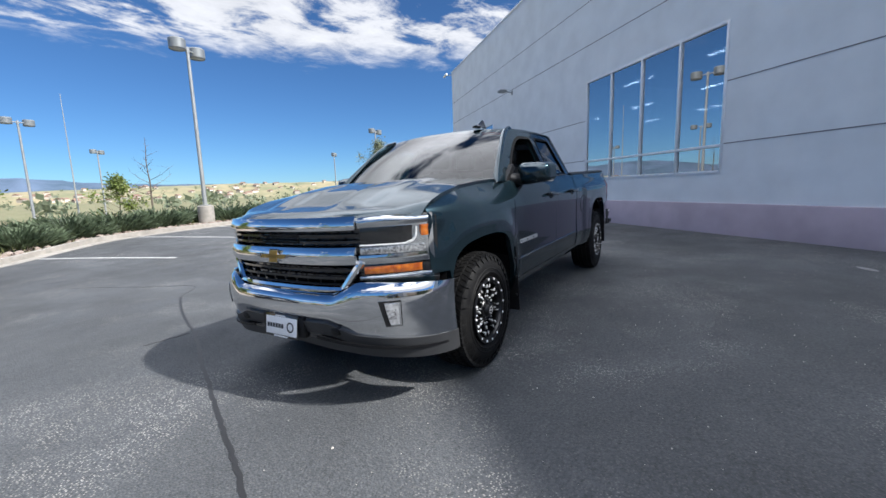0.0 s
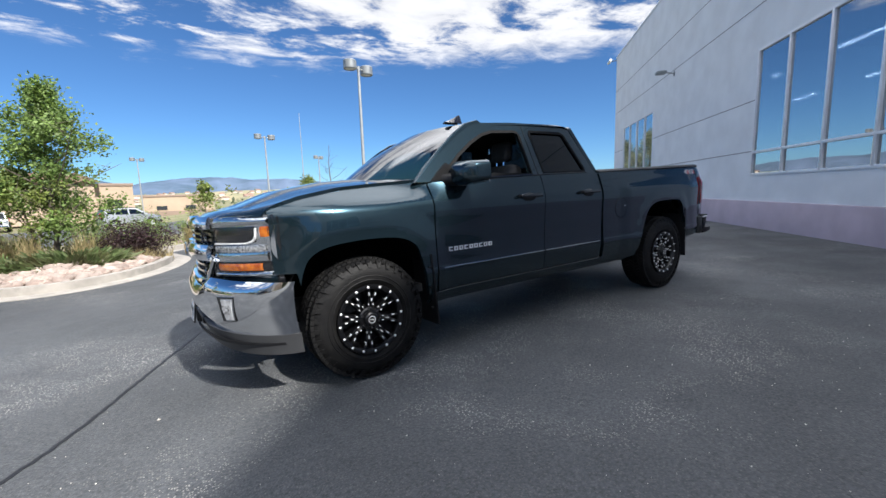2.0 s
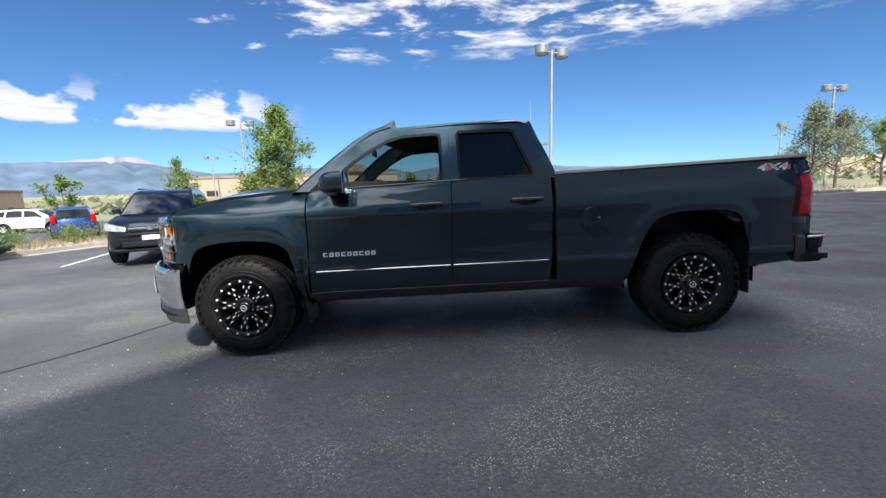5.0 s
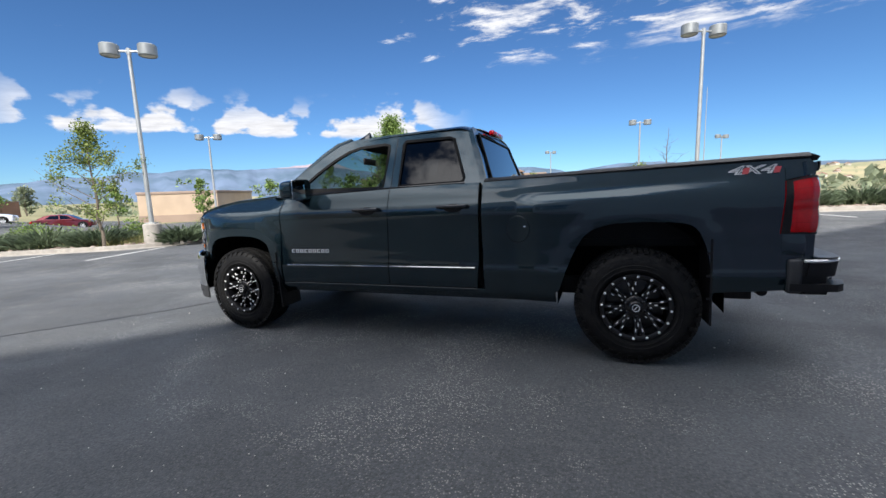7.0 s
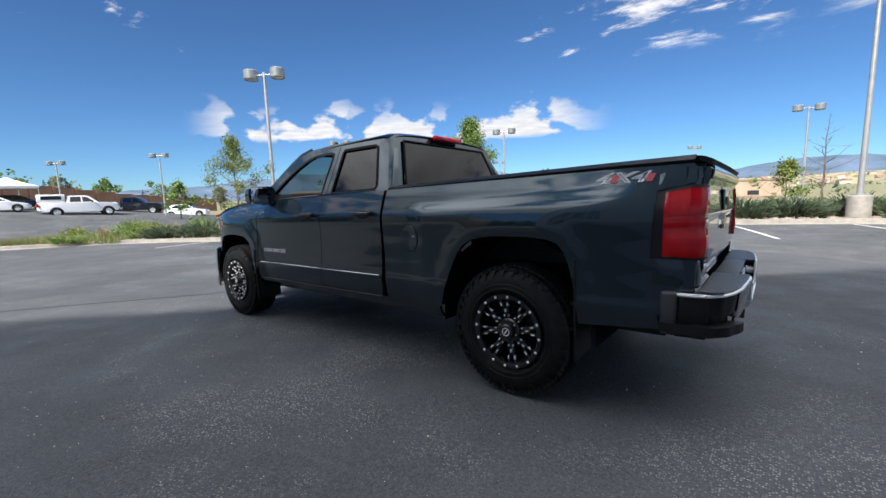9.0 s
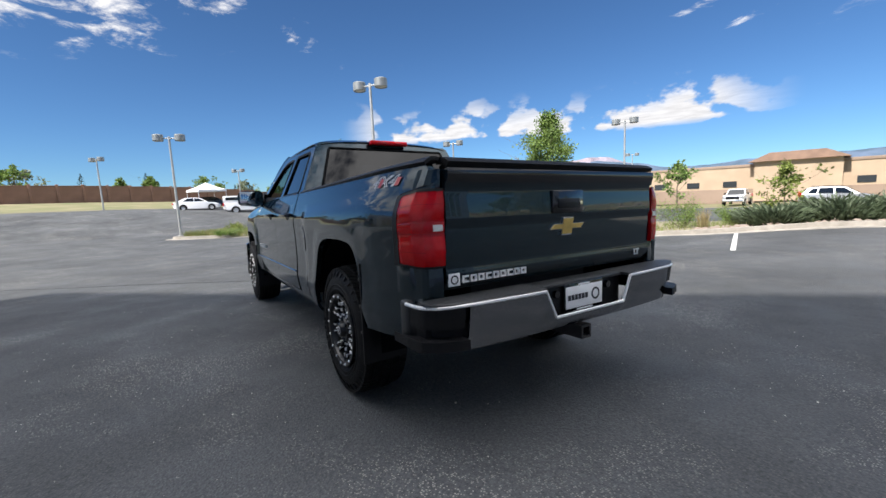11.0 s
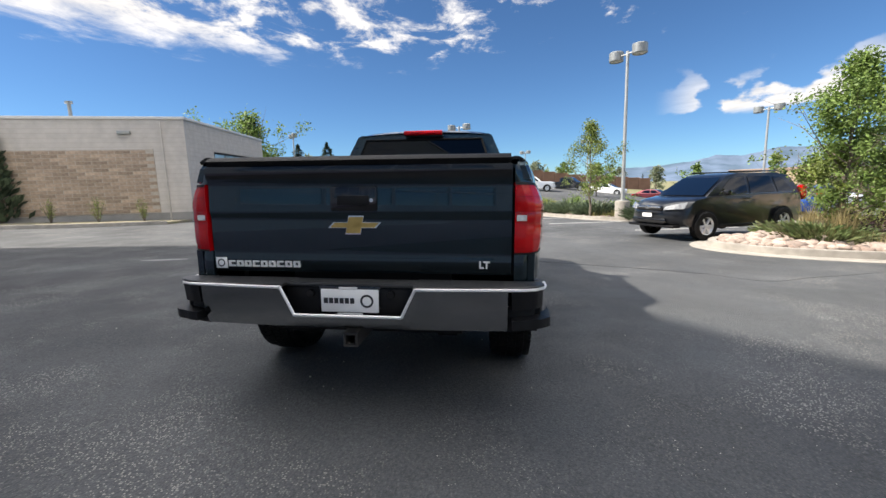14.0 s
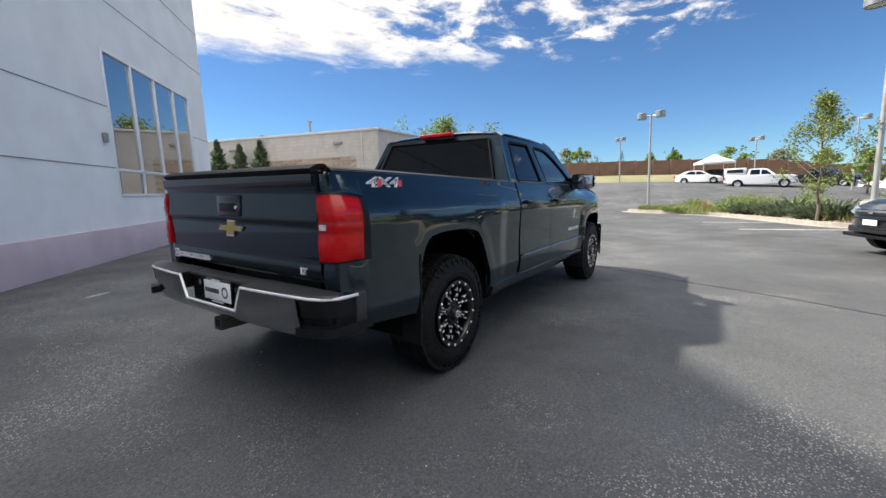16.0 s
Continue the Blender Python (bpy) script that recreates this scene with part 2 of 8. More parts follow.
def rod(bm, a, b, r0, r1=None, segs=10, caps=True):
    """A tapered round bar from a to b."""
    a, b = Vector(a), Vector(b)
    r1 = r0 if r1 is None else r1
    d = b - a
    q = d.to_track_quat("Z", "Y").to_matrix().to_4x4()
    out = bmesh.ops.create_cone(bm, cap_ends=caps, segments=segs, radius1=r0, radius2=r1, depth=d.length)
    bmesh.ops.transform(bm, matrix=Matrix.Translation((a + b) / 2) @ q, verts=out["verts"])
    return out["verts"]


def lathe(bm, profile, segs=48, axis="Y", at=(0, 0, 0), close=False):
    """Turn (along, radius) pairs round an axis."""
    rings = []
    for along, r in profile:
        ring = []
        for k in range(segs):
            a = 2 * math.pi * k / segs
            c, s = r * math.cos(a), r * math.sin(a)
            p = {"Y": (c, along, s), "X": (along, c, s), "Z": (c, s, along)}[axis]
            ring.append(bm.verts.new((p[0] + at[0], p[1] + at[1], p[2] + at[2])))
        rings.append(ring)
    pairs = list(zip(rings, rings[1:])) + ([(rings[-1], rings[0])] if close else [])
    for r0, r1 in pairs:
        for k in range(segs):
            j = (k + 1) % segs
            bm.faces.new((r0[k], r0[j], r1[j], r1[k]))
    return rings


def prism(bm, poly, axis, lo, hi):
    """A flat outline (two coordinates) pushed along an axis."""
    def p(u, v, w):
        return {"X": (w, u, v), "Y": (u, w, v), "Z": (u, v, w)}[axis]
    a = [bm.verts.new(p(u, v, lo)) for u, v in poly]
    b = [bm.verts.new(p(u, v, hi)) for u, v in poly]
    fs = [bm.faces.new(a), bm.faces.new(b[::-1])]
    for k in range(len(poly)):
        j = (k + 1) % len(poly)
        fs.append(bm.faces.new((a[k], b[k], b[j], a[j])))
    bmesh.ops.recalc_face_normals(bm, faces=fs)
    return a + b


def smoothstep(a, b, x):
    t = max(0.0, min(1.0, (x - a) / (b - a)))
    return t * t * (3 - 2 * t)


def interp(x, table):
    """Linear between the (x, y) pairs of a table."""
    if x <= table[0][0]:
        return table[0][1]
    for (x0, y0), (x1, y1) in zip(table, table[1:]):
        if x <= x1:
            return y0 + (y1 - y0) * (x - x0) / (x1 - x0)
    return table[-1][1]


# ---- ground ----
SLOPE_X, SLOPE_Y = 0.019, -0.0215


def ground_z(x, y):
    z = SLOPE_X * max(-45, min(35, x)) + SLOPE_Y * max(-30, min(40, y))
    z += 0.26 * smoothstep(6, 15, y) * smoothstep(-2, 3, x)
    r = math.hypot(x, y)
    z -= 2.0 * smoothstep(55, 160, r) * smoothstep(-10, 40, y)
    return z


def grid_axis(lo, hi, near, step, far):
    out, v = [0.0], 0.0
    while v < hi:
        v += step if v < near else step + (v - near) * far
        out.append(min(v, hi))
    v = 0.0
    while v > lo:
        v -= step if -v < near else step + (-v - near) * far
        out.append(max(v, lo))
    return sorted(set(out))


def draped(xs, ys, keep=None, lift=0.0):
    bm = bmesh.new()
    rows = [[bm.verts.new((x, y, ground_z(x, y) + lift)) for x in xs] for y in ys]
    for r0, r1 in zip(rows, rows[1:]):
        for k in range(len(xs) - 1):
            bm.faces.new((r0[k], r0[k + 1], r1[k + 1], r1[k]))
    return bm


ax = grid_axis(-4000, 4000, 40, 2.0, 0.35)
bm = draped(ax, ax)
solo("ground", bm, M["dry_ground"], "dry grassland reaching to the horizon", "ground", kind="structure", at=pose(0, 0, -0.05), angle=60)


def slab(bm, outline, lift0, lift1, inner=None):
    """A draped polygon between two heights over the ground; the outline is cut fine so that it follows the slope."""
    pts = []
    for (x0, y0), (x1, y1) in zip(outline, outline[1:] + outline[:1]):
        n = max(1, int(math.hypot(x1 - x0, y1 - y0) / 1.2))
        pts += [(x0 + (x1 - x0) * k / n, y0 + (y1 - y0) * k / n) for k in range(n)]
    top = [bm.verts.new((x, y, ground_z(x, y) + lift1)) for x, y in pts]
    low = [bm.verts.new((x, y, ground_z(x, y) + lift0)) for x, y in pts]
    for k in range(len(pts)):
        j = (k + 1) % len(pts)
        bm.faces.new((low[k], low[j], top[j], top[k]))
    es = [bm.edges.get((top[k], top[(k + 1) % len(pts)])) for k in range(len(pts))]
    bmesh.ops.triangle_fill(bm, use_beauty=True, edges=es)
    return top


def ribbon(bm, line, width, lift0, lift1, closed=False, bevel=0.03):
    """A strip of constant width with a rounded upper edge, draped over the ground (kerbs, paint lines, sealed cracks)."""
    pts = []
    n = len(line)
    for k in range(n if closed else n - 1):
        (x0, y0), (x1, y1) = line[k], line[(k + 1) % n]
        c = max(1, int(math.hypot(x1 - x0, y1 - y0) / 0.5))
        pts += [(x0 + (x1 - x0) * i / c, y0 + (y1 - y0) * i / c) for i in range(c)]
    if not closed:
        pts.append(line[-1])
    prof = [(-0.5, 0), (-0.5, 1), (0.5, 1), (0.5, 0)] if not bevel else [(-0.5, 0), (-0.5, 0.8), (-0.5 + bevel, 1), (0.5 - bevel, 1), (0.5, 0.8), (0.5, 0)]
    rings = []
    for k, (x, y) in enumerate(pts):
        a = pts[k - 1] if k or closed else pts[k]
        b = pts[(k + 1) % len(pts)] if k < len(pts) - 1 or closed else pts[k]
        d = Vector((b[0] - a[0], b[1] - a[1])).normalized()
        side = Vector((-d.y, d.x))
        rings.append([bm.verts.new((x + side.x * u * width, y + side.y * u * width,
                                    ground_z(x, y) + lift0 + (lift1 - lift0) * w)) for u, w in prof])
    m = len(rings)
    for k in range(m if closed else m - 1):
        a, b = rings[k], rings[(k + 1) % m]
        for i in range(len(prof) - 1):
            bm.faces.new((a[i], b[i], b[i + 1], a[i + 1]))
    if not closed:
        bm.faces.new(rings[0])
        bm.faces.new(rings[-1][::-1])


def spline(points, per=8, closed=False):
    """A smooth curve through 2D points."""
    out, n = [], len(points)
    for k in range(n if closed else n - 1):
        p = [points[(k + d) % n] if closed else points[max(0, min(n - 1, k + d))] for d in (-1, 0, 1, 2)]
        for i in range(per):
            t = i / per
            out.append(tuple(0.5 * (2 * p[1][c] + (p[2][c] - p[0][c]) * t + (2 * p[0][c] - 5 * p[1][c] + 4 * p[2][c] - p[3][c]) * t * t
                                    + (3 * p[1][c] - p[0][c] - 3 * p[2][c] + p[3][c]) * t ** 3) for c in (0, 1)))
    if not closed:
        out.append(points[-1])
    return out


# wall axes: D runs along the big building's wall, N points into it
N2, D2, WALL_N = Vector((0.7242, -0.6896, 0)), Vector((0.6896, 0.7242, 0)), 7.27


def wall_matrix():
    """x along the wall, y into the building, z up; the origin is where the wall line passes nearest to the truck's front axle."""
    m = Matrix.Identity(4)
    m.col[0][:3], m.col[1][:3], m.col[3][:3] = D2, N2, N2 * WALL_N
    return m


WALL = wall_matrix()

# asphalt of the whole lot, draped on the slope, just above the grassland
axs = grid_axis(-46, 45, 20, 1.5, 0.15)
ays = grid_axis(-40, 46, 20, 1.5, 0.15)
solo("road", draped(axs, ays), M["asphalt"], "dark worn asphalt of the parking lot", "road", kind="structure", angle=60)


# ---- the large building ----
S0, S1, TOP = -9.65, 22.6, 8.45
WINDOWS = [("window_1", 3.37, 8.10), ("window_2", 15.7, 20.6), ("window_3", -8.25, -3.78)]
SILL, HEAD, TRANSOM = 1.44, 4.36, 1.99


def wall_with_holes(bm, s0, s1, z0, z1, holes, depth):
    """A thick wall from s0 to s1 with rectangular openings that go through."""
    xs = sorted({s0, s1, *[v for h in holes for v in h[:2]]})
    zs = sorted({z0, z1, *[v for h in holes for v in h[2:]]})
    for a, b in zip(xs, xs[1:]):
        run = None
        for c, d in zip(zs, zs[1:]):
            hole = any(h[0] - 1e-6 <= a and b <= h[1] + 1e-6 and h[2] - 1e-6 <= c and d <= h[3] + 1e-6 for h in holes)
            if hole:
                if run:
                    box(bm, a, b, 0, depth, *run)
                run = None
            else:
                run = (run[0], d) if run else (c, d)
        if run:
            box(bm, a, b, 0, depth, *run)


PLINTH = 0.83
bm = bmesh.new()
wall_with_holes(bm, S0, S1, PLINTH, TOP, [(a, b, SILL, HEAD) for _, a, b in WINDOWS], 0.3)
bmesh.ops.remove_doubles(bm, verts=bm.verts, dist=1e-4)
big_wall = solo("wall_north", bm, M["stucco"], "pale grey stucco wall of a showroom with recessed joints", "wall", at=WALL, kind="structure", smooth=False)
bm = bmesh.new()
box(bm, S0 - 0.04, S1 + 0.04, -0.04, 0.3, -0.6, PLINTH - 0.003, bevel=0.012)
solo("baseboard", bm, M["stucco_purple"], "mauve stucco plinth along the foot of the wall", "plinth", at=WALL, kind="structure")
for name, a, b in (("wall_east", S1 - 0.3, S1), ("wall_west", S0, S0 + 0.3)):
    bm = bmesh.new()
    box(bm, a, b, 0.302, 26, -0.6, TOP)
    solo(name, bm, M["stucco"], "pale grey stucco side wall", "wall", at=WALL, kind="structure", smooth=False)
bm = bmesh.new()
box(bm, S0, S1, 26.002, 26.3, -0.6, TOP)
solo("wall_south", bm, M["stucco"], "pale grey stucco rear wall", "wall", at=WALL, kind="structure", smooth=False)
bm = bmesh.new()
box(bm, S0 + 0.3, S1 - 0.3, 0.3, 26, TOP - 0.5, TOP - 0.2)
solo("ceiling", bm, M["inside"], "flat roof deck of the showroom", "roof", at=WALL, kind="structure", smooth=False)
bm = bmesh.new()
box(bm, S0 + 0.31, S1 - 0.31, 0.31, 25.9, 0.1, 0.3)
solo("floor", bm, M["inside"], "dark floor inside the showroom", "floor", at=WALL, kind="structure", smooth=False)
bm = bmesh.new()
box(bm, S0 - 0.03, S1 + 0.03, -0.03, 0.34, TOP + 0.002, TOP + 0.07, bevel=0.01)
solo("trim", bm, M["alu"], "light metal coping along the parapet", "coping", at=WALL, kind="structure")
JOINTS = bmesh.new()
for z in (3.22, 5.38, 6.6):
    runs = [(S0, S1)]
    if SILL < z < HEAD:
        cuts = sorted((a, b) for _, a, b in WINDOWS)
        runs, cur = [], S0
        for a, b in cuts:
            runs.append((cur, a - 0.02))
            cur = b + 0.02
        runs.append((cur, S1))
    for a, b in runs:
        box(JOINTS, a, b, -0.004, 0.01, z - 0.009, z + 0.009)
runs, cur = [], S0
for a, b in sorted((a, b) for _, a, b in WINDOWS):
    runs.append((cur, a - 0.02))
    cur = b + 0.02
runs.append((cur, S1))
for a, b in runs:
    box(JOINTS, a, b, -0.004, 0.01, 2.02 - 0.009, 2.02 + 0.009)
solo("wall_joints", JOINTS, M["joint"], "dark recessed joints between stucco panels", "wall joint", at=WALL, kind="structure", smooth=False)
M["window_glass"] = glass_material("window_glass", (0.16, 0.19, 0.22), 0.42)
for name, a, b in WINDOWS:
    w = thing(name, "large aluminium-framed window with four tall reflective panes", "window", at=WALL, kind="structure")
    bm = bmesh.new()
    f = 0.055
    box(bm, a, b, -0.012, 0.1, SILL, SILL + f, bevel=0.004)
    box(bm, a, b, -0.012, 0.1, HEAD - f, HEAD, bevel=0.004)
    for k in range(5):
        s = a + (b - a) * k / 4
        s = min(max(s, a + f / 2), b - f / 2)
        box(bm, s - f / 2, s + f / 2, -0.014, 0.1, SILL + 0.002, HEAD - 0.002, bevel=0.004)
    box(bm, a, b, -0.013, 0.1, TRANSOM - f / 2, TRANSOM + f / 2, bevel=0.004)
    part("window_frame", bm, M["alu"], w)
    for k in range(4):
        s, e = a + (b - a) * k / 4 + 0.025, a + (b - a) * (k + 1) / 4 - 0.025
        for z0, z1 in ((SILL + 0.03, TRANSOM - 0.02), (TRANSOM + 0.02, HEAD - 0.03)):
            bm = bmesh.new()
            box(bm, s, e, 0.03, 0.042, z0, z1)
            part("pane", bm, M["window_glass"], w, smooth=False)


# ---- light poles ----
def light_pole(x, y, top, turn, heads=2, base=True):
    g = ground_z(x, y)
    p = thing("street_lamp", "grey parking lot light pole on a round concrete base" if base else "slim grey steel light pole with drum heads",
              "street lamp", at=pose(x, y, g, 0, 0, turn), group="parking lot lights")
    h = top - g
    b0 = 0.0
    if base:
        bm = bmesh.new()
        lathe(bm, [(-0.3, 0.001), (-0.3, 0.31), (0.84, 0.31), (0.87, 0.28), (0.87, 0.001)], 24, "Z")
        part("pedestal", bm, M["concrete"], p, "round concrete pedestal")
        b0 = 0.87
    bm = bmesh.new()
    box(bm, -0.17, 0.17, -0.17, 0.17, b0 + 0.001, b0 + 0.04, bevel=0.01)
    part("base_plate", bm, M["pole"], p)
    bm = bmesh.new()
    rod(bm, (0, 0, b0 + 0.02), (0, 0, h - 0.1), 0.085, 0.06, 12)
    part("pole", bm, M["pole"], p)
    bm = bmesh.new()
    reach = 0.62
    rod(bm, (-reach + 0.2, 0, h - 0.08), (reach - 0.2, 0, h - 0.08), 0.035, segs=8)
    rod(bm, (0, 0, h - 0.2), (0, 0, h + 0.02), 0.075, segs=10)
    part("arm", bm, M["pole"], p)
    for sx in (-1, 1)[:heads]:
        bm = bmesh.new()
        cx = sx * reach
        lathe(bm, [(0.20, 0.001), (0.20, 0.27), (0.17, 0.30), (-0.17, 0.30), (-0.20, 0.275), (-0.17, 0.26)], 28, "Z", (cx, 0, h - 0.05))
        part("lamp_head", bm, M["lamp_head"], p)
        bm = bmesh.new()
        lathe(bm, [(-0.168, 0.262), (-0.185, 0.2), (-0.19, 0.001)], 24, "Z", (cx, 0, h - 0.05))
        part("lens", bm, M["lens"], p, "flat glass lens")
    return p


LAMPS = [(7.0, 15.6, 7.25, 30), (-12.5, 6.5, 6.75, 30), (6.3, 35.2, 6.5, 20), (-12.4, 26.4, 6.25, 20), (28.6, 24.5, 7.0, 10),
         (-23.9, 19.0, 5.9, 30), (-25.3, -1.7, 5.8, 70)]
for k, (x, y, top, turn) in enumerate(LAMPS):
    light_pole(x, y, top, turn, base=k < 2)


# ---- the pickup truck ----
# Truck axes: x to the rear from the front axle, y to its right-hand side, z up from the asphalt.
TRUCK = Matrix(((0.99982, 0, -0.019, 0), (0, 0.99977, 0.0215, 0), (0.019, -0.0215, 0.99959, 0), (0, 0, 0, 1)))


def paint_material(name, color, flake=0.5, rough=0.32):
    """Metallic car paint: coloured metal flakes under a clear coat, with a thin film of dust."""
    m = material(name, color, rough=rough, metal=flake, vary=0.0, coat=1.0)
    n, l = m.node_tree.nodes, m.node_tree.links
    b = n["Principled BSDF"]
    tc = n.new("ShaderNodeTexCoord")
    t = n.new("ShaderNodeTexNoise")
    t.inputs["Scale"].default_value, t.inputs["Detail"].default_value = 1.7, 6
    l.new(tc.outputs["Object"], t.inputs["Vector"])
    r = n.new("ShaderNodeMapRange")
    r.inputs["From Min"].default_value, r.inputs["From Max"].default_value = 0.4, 0.75
    r.inputs["To Min"].default_value, r.inputs["To Max"].default_value = 0.0, 0.03
    b.inputs["Coat IOR"].default_value = 1.48
    b.inputs["Specular Tint"].default_value = (0.45, 0.52, 0.56, 1)
    l.new(t.outputs["Fac"], r.inputs["Value"])
    l.new(r.outputs[0], b.inputs["Coat Roughness"])
    return m


M["paint"] = paint_material("paint", (0.0155, 0.0325, 0.043), 0.75, 0.24)
M["chrome"] = material("chrome", (0.78, 0.79, 0.80), 0.05, metal=1.0, vary=0.0)
M["black_plastic"] = material("black_plastic", (0.006, 0.006, 0.007), 0.45, vary=0.15, scale=20, bump=0.2, bump_scale=400, spec=0.3)
M["gloss_black"] = material("gloss_black", (0.008, 0.008, 0.009), 0.12, vary=0.0, coat=0.6)
M["seal"] = material("seal", (0.004, 0.004, 0.0045), 0.6, vary=0.1, spec=0.12)
M["grey_plastic"] = material("grey_plastic", (0.030, 0.031, 0.033), 0.45, vary=0.1, bump=0.1, bump_scale=300)
M["rubber"] = material("rubber", (0.0055, 0.0055, 0.006), 0.55, vary=0.25, scale=14, second=(0.0115, 0.0113, 0.011), bump=0.3, bump_scale=120, spec=0.16)
M["well_black"] = material("well_black", (0.003, 0.003, 0.0035), 0.9, vary=0.2, spec=0.1)
M["rim_black"] = material("rim_black", (0.0035, 0.0035, 0.004), 0.30, vary=0.0, coat=0.15)
M["milled"] = material("milled", (0.84, 0.84, 0.84), 0.4, metal=0.4, vary=0.0)
M["bumper_chrome"] = material("bumper_chrome", (0.31, 0.32, 0.335), 0.14, metal=1.0, vary=0.0)
M["trim_chrome"] = material("trim_chrome", (0.42, 0.43, 0.44), 0.15, metal=1.0, vary=0.0)
M["red_lens"] = material("red_lens", (0.40, 0.002, 0.005), 0.10, vary=0.2, scale=11, second=(0.42, 0.0, 0.002), coat=0.3, spec=0.3)
M["red_bright"] = material("red_bright", (0.48, 0.003, 0.005), 0.12, vary=0.25, scale=40, second=(0.42, 0.001, 0.003), coat=0.5, spec=0.3)
M["red_dark"] = material("red_dark", (0.33, 0.0, 0.003), 0.08, vary=0.0, coat=0.5)
M["white_lens"] = material("white_lens", (0.75, 0.75, 0.75), 0.1, vary=0.2, scale=30, coat=1.0)
M["led_cells"] = material("led_cells", (0.50, 0.51, 0.52), 0.15, vary=0.6, scale=70, second=(0.12, 0.12, 0.125), metal=0.4, coat=0.6)
M["fog_lens"] = material("fog_lens", (0.34, 0.35, 0.36), 0.12, vary=0.4, scale=40, coat=1.0)
M["amber"] = material("amber", (0.52, 0.15, 0.012), 0.12, vary=0.45, scale=30, second=(0.26, 0.05, 0.006), coat=1.0)
M["gold"] = material("gold", (0.62, 0.43, 0.14), 0.28, metal=0.75, vary=0.08, scale=30)
M["seat"] = material("seat", (0.05, 0.05, 0.052), 0.8, vary=0.2, scale=25, bump=0.3, bump_scale=200)
# Headliner colour is lowered to stand for the shade inside the cab.
M["headliner"] = material("headliner", (0.05, 0.05, 0.05), 0.95, vary=0.1)
M["plate"] = material("plate", (0.80, 0.81, 0.82), 0.35, vary=0.05)
M["ink"] = material("ink", (0.02, 0.024, 0.03), 0.4, vary=0.0)
M["sticker_red"] = material("sticker_red", (0.42, 0.05, 0.06), 0.4, vary=0.0)
M["sticker_grey"] = material("sticker_grey", (0.45, 0.46, 0.48), 0.35, vary=0.0)
M["clear_glass"] = glass_material("clear_glass", (0.24, 0.30, 0.29), 0.07)
M["lamp_cover"] = glass_material("lamp_cover", (0.93, 0.94, 0.94), 0.04)
M["privacy_glass"] = glass_material("privacy_glass", (0.010, 0.011, 0.013), 0.032)
M["steel_dark"] = material("steel_dark", (0.035, 0.033, 0.032), 0.6, metal=0.3, vary=0.3, scale=25, second=(0.045, 0.042, 0.04))
M["rust"] = material("rust", (0.10, 0.06, 0.04), 0.8, vary=0.3, scale=30, second=(0.03, 0.025, 0.02))

truck = thing("pickup_truck", "dark blue-grey double cab pickup with black off-road wheels", "truck", at=TRUCK)


def smoothed(table, width, lo, hi, n=240):
    xs = np.linspace(lo, hi, n)
    ys = np.interp(xs, [p[0] for p in table], [p[1] for p in table])
    k = np.exp(-0.5 * (np.arange(-40, 41) * (xs[1] - xs[0]) / width) ** 2)
    k /= k.sum()
    ys = np.convolve(np.pad(ys, 40, mode="edge"), k, mode="valid")
    return xs, ys


HW_Z, HW_Y = smoothed([(0.38, 0.92), (0.48, 0.950), (0.56, 0.968), (0.655, 0.982), (0.70, 0.976), (0.84, 0.974), (1.0, 0.979), (1.11, 0.988),
                       (1.17, 0.984), (1.22, 0.966), (1.30, 0.942), (1.36, 0.918), (1.46, 0.885)], 0.014, 0.3, 1.5)
FRONT_ARCH = spline([(0.475, 0.48), (0.45, 0.66), (0.415, 0.80), (0.375, 0.885), (0.25, 0.945), (0.0, 0.962), (-0.24, 0.94), (-0.355, 0.885), (-0.405, 0.80), (-0.43, 0.70)], 5)
REAR_ARCH = spline([(4.10, 0.50), (4.085, 0.70), (4.045, 0.88), (3.985, 0.98), (3.87, 1.012), (3.65, 1.018), (3.46, 1.005), (3.335, 0.955), (3.255, 0.85), (3.18, 0.68), (3.12, 0.50)], 5)


def arch_distance(x, z):
    best = 9.0
    for arch in (FRONT_ARCH, REAR_ARCH):
        if not (arch[-1][0] - 0.35 < x < arch[0][0] + 0.35):
            continue
        for (x0, z0), (x1, z1) in zip(arch, arch[1:]):
            dx, dz = x1 - x0, z1 - z0
            t = max(0.0, min(1.0, ((x - x0) * dx + (z - z0) * dz) / (dx * dx + dz * dz)))
            best = min(best, math.hypot(x - x0 - t * dx, z - z0 - t * dz))
    return best


def half_width(x, z):
    """Half the truck's width at a station and height: the skin of its sides."""
    y = float(np.interp(z, HW_Z, HW_Y))
    if x < -0.05:
        y -= 0.13 * ((-0.05 - x) / 0.6) ** 2.2
    if x > 4.2:
        y -= 0.05 * ((x - 4.2) / 0.45) ** 2
    y -= 0.125 * smoothstep(1.15, 1.34, z) ** 1.2 * smoothstep(0.85, 0.2, x)
    d = arch_distance(x, z)
    if x > 2.7:                                     # raised rear wing above and before the wheel
        line = 1.165 + 0.045 * (x - 2.9)
        y += 0.022 * smoothstep(line + 0.085, line - 0.02, z) * smoothstep(2.79, 3.0, x) * smoothstep(4.62, 4.15, x) + 0.008 * (1 - smoothstep(0.03, 0.15, d))
    else:
        y += 0.026 * (1 - smoothstep(0.06, 0.24, d))
    return y


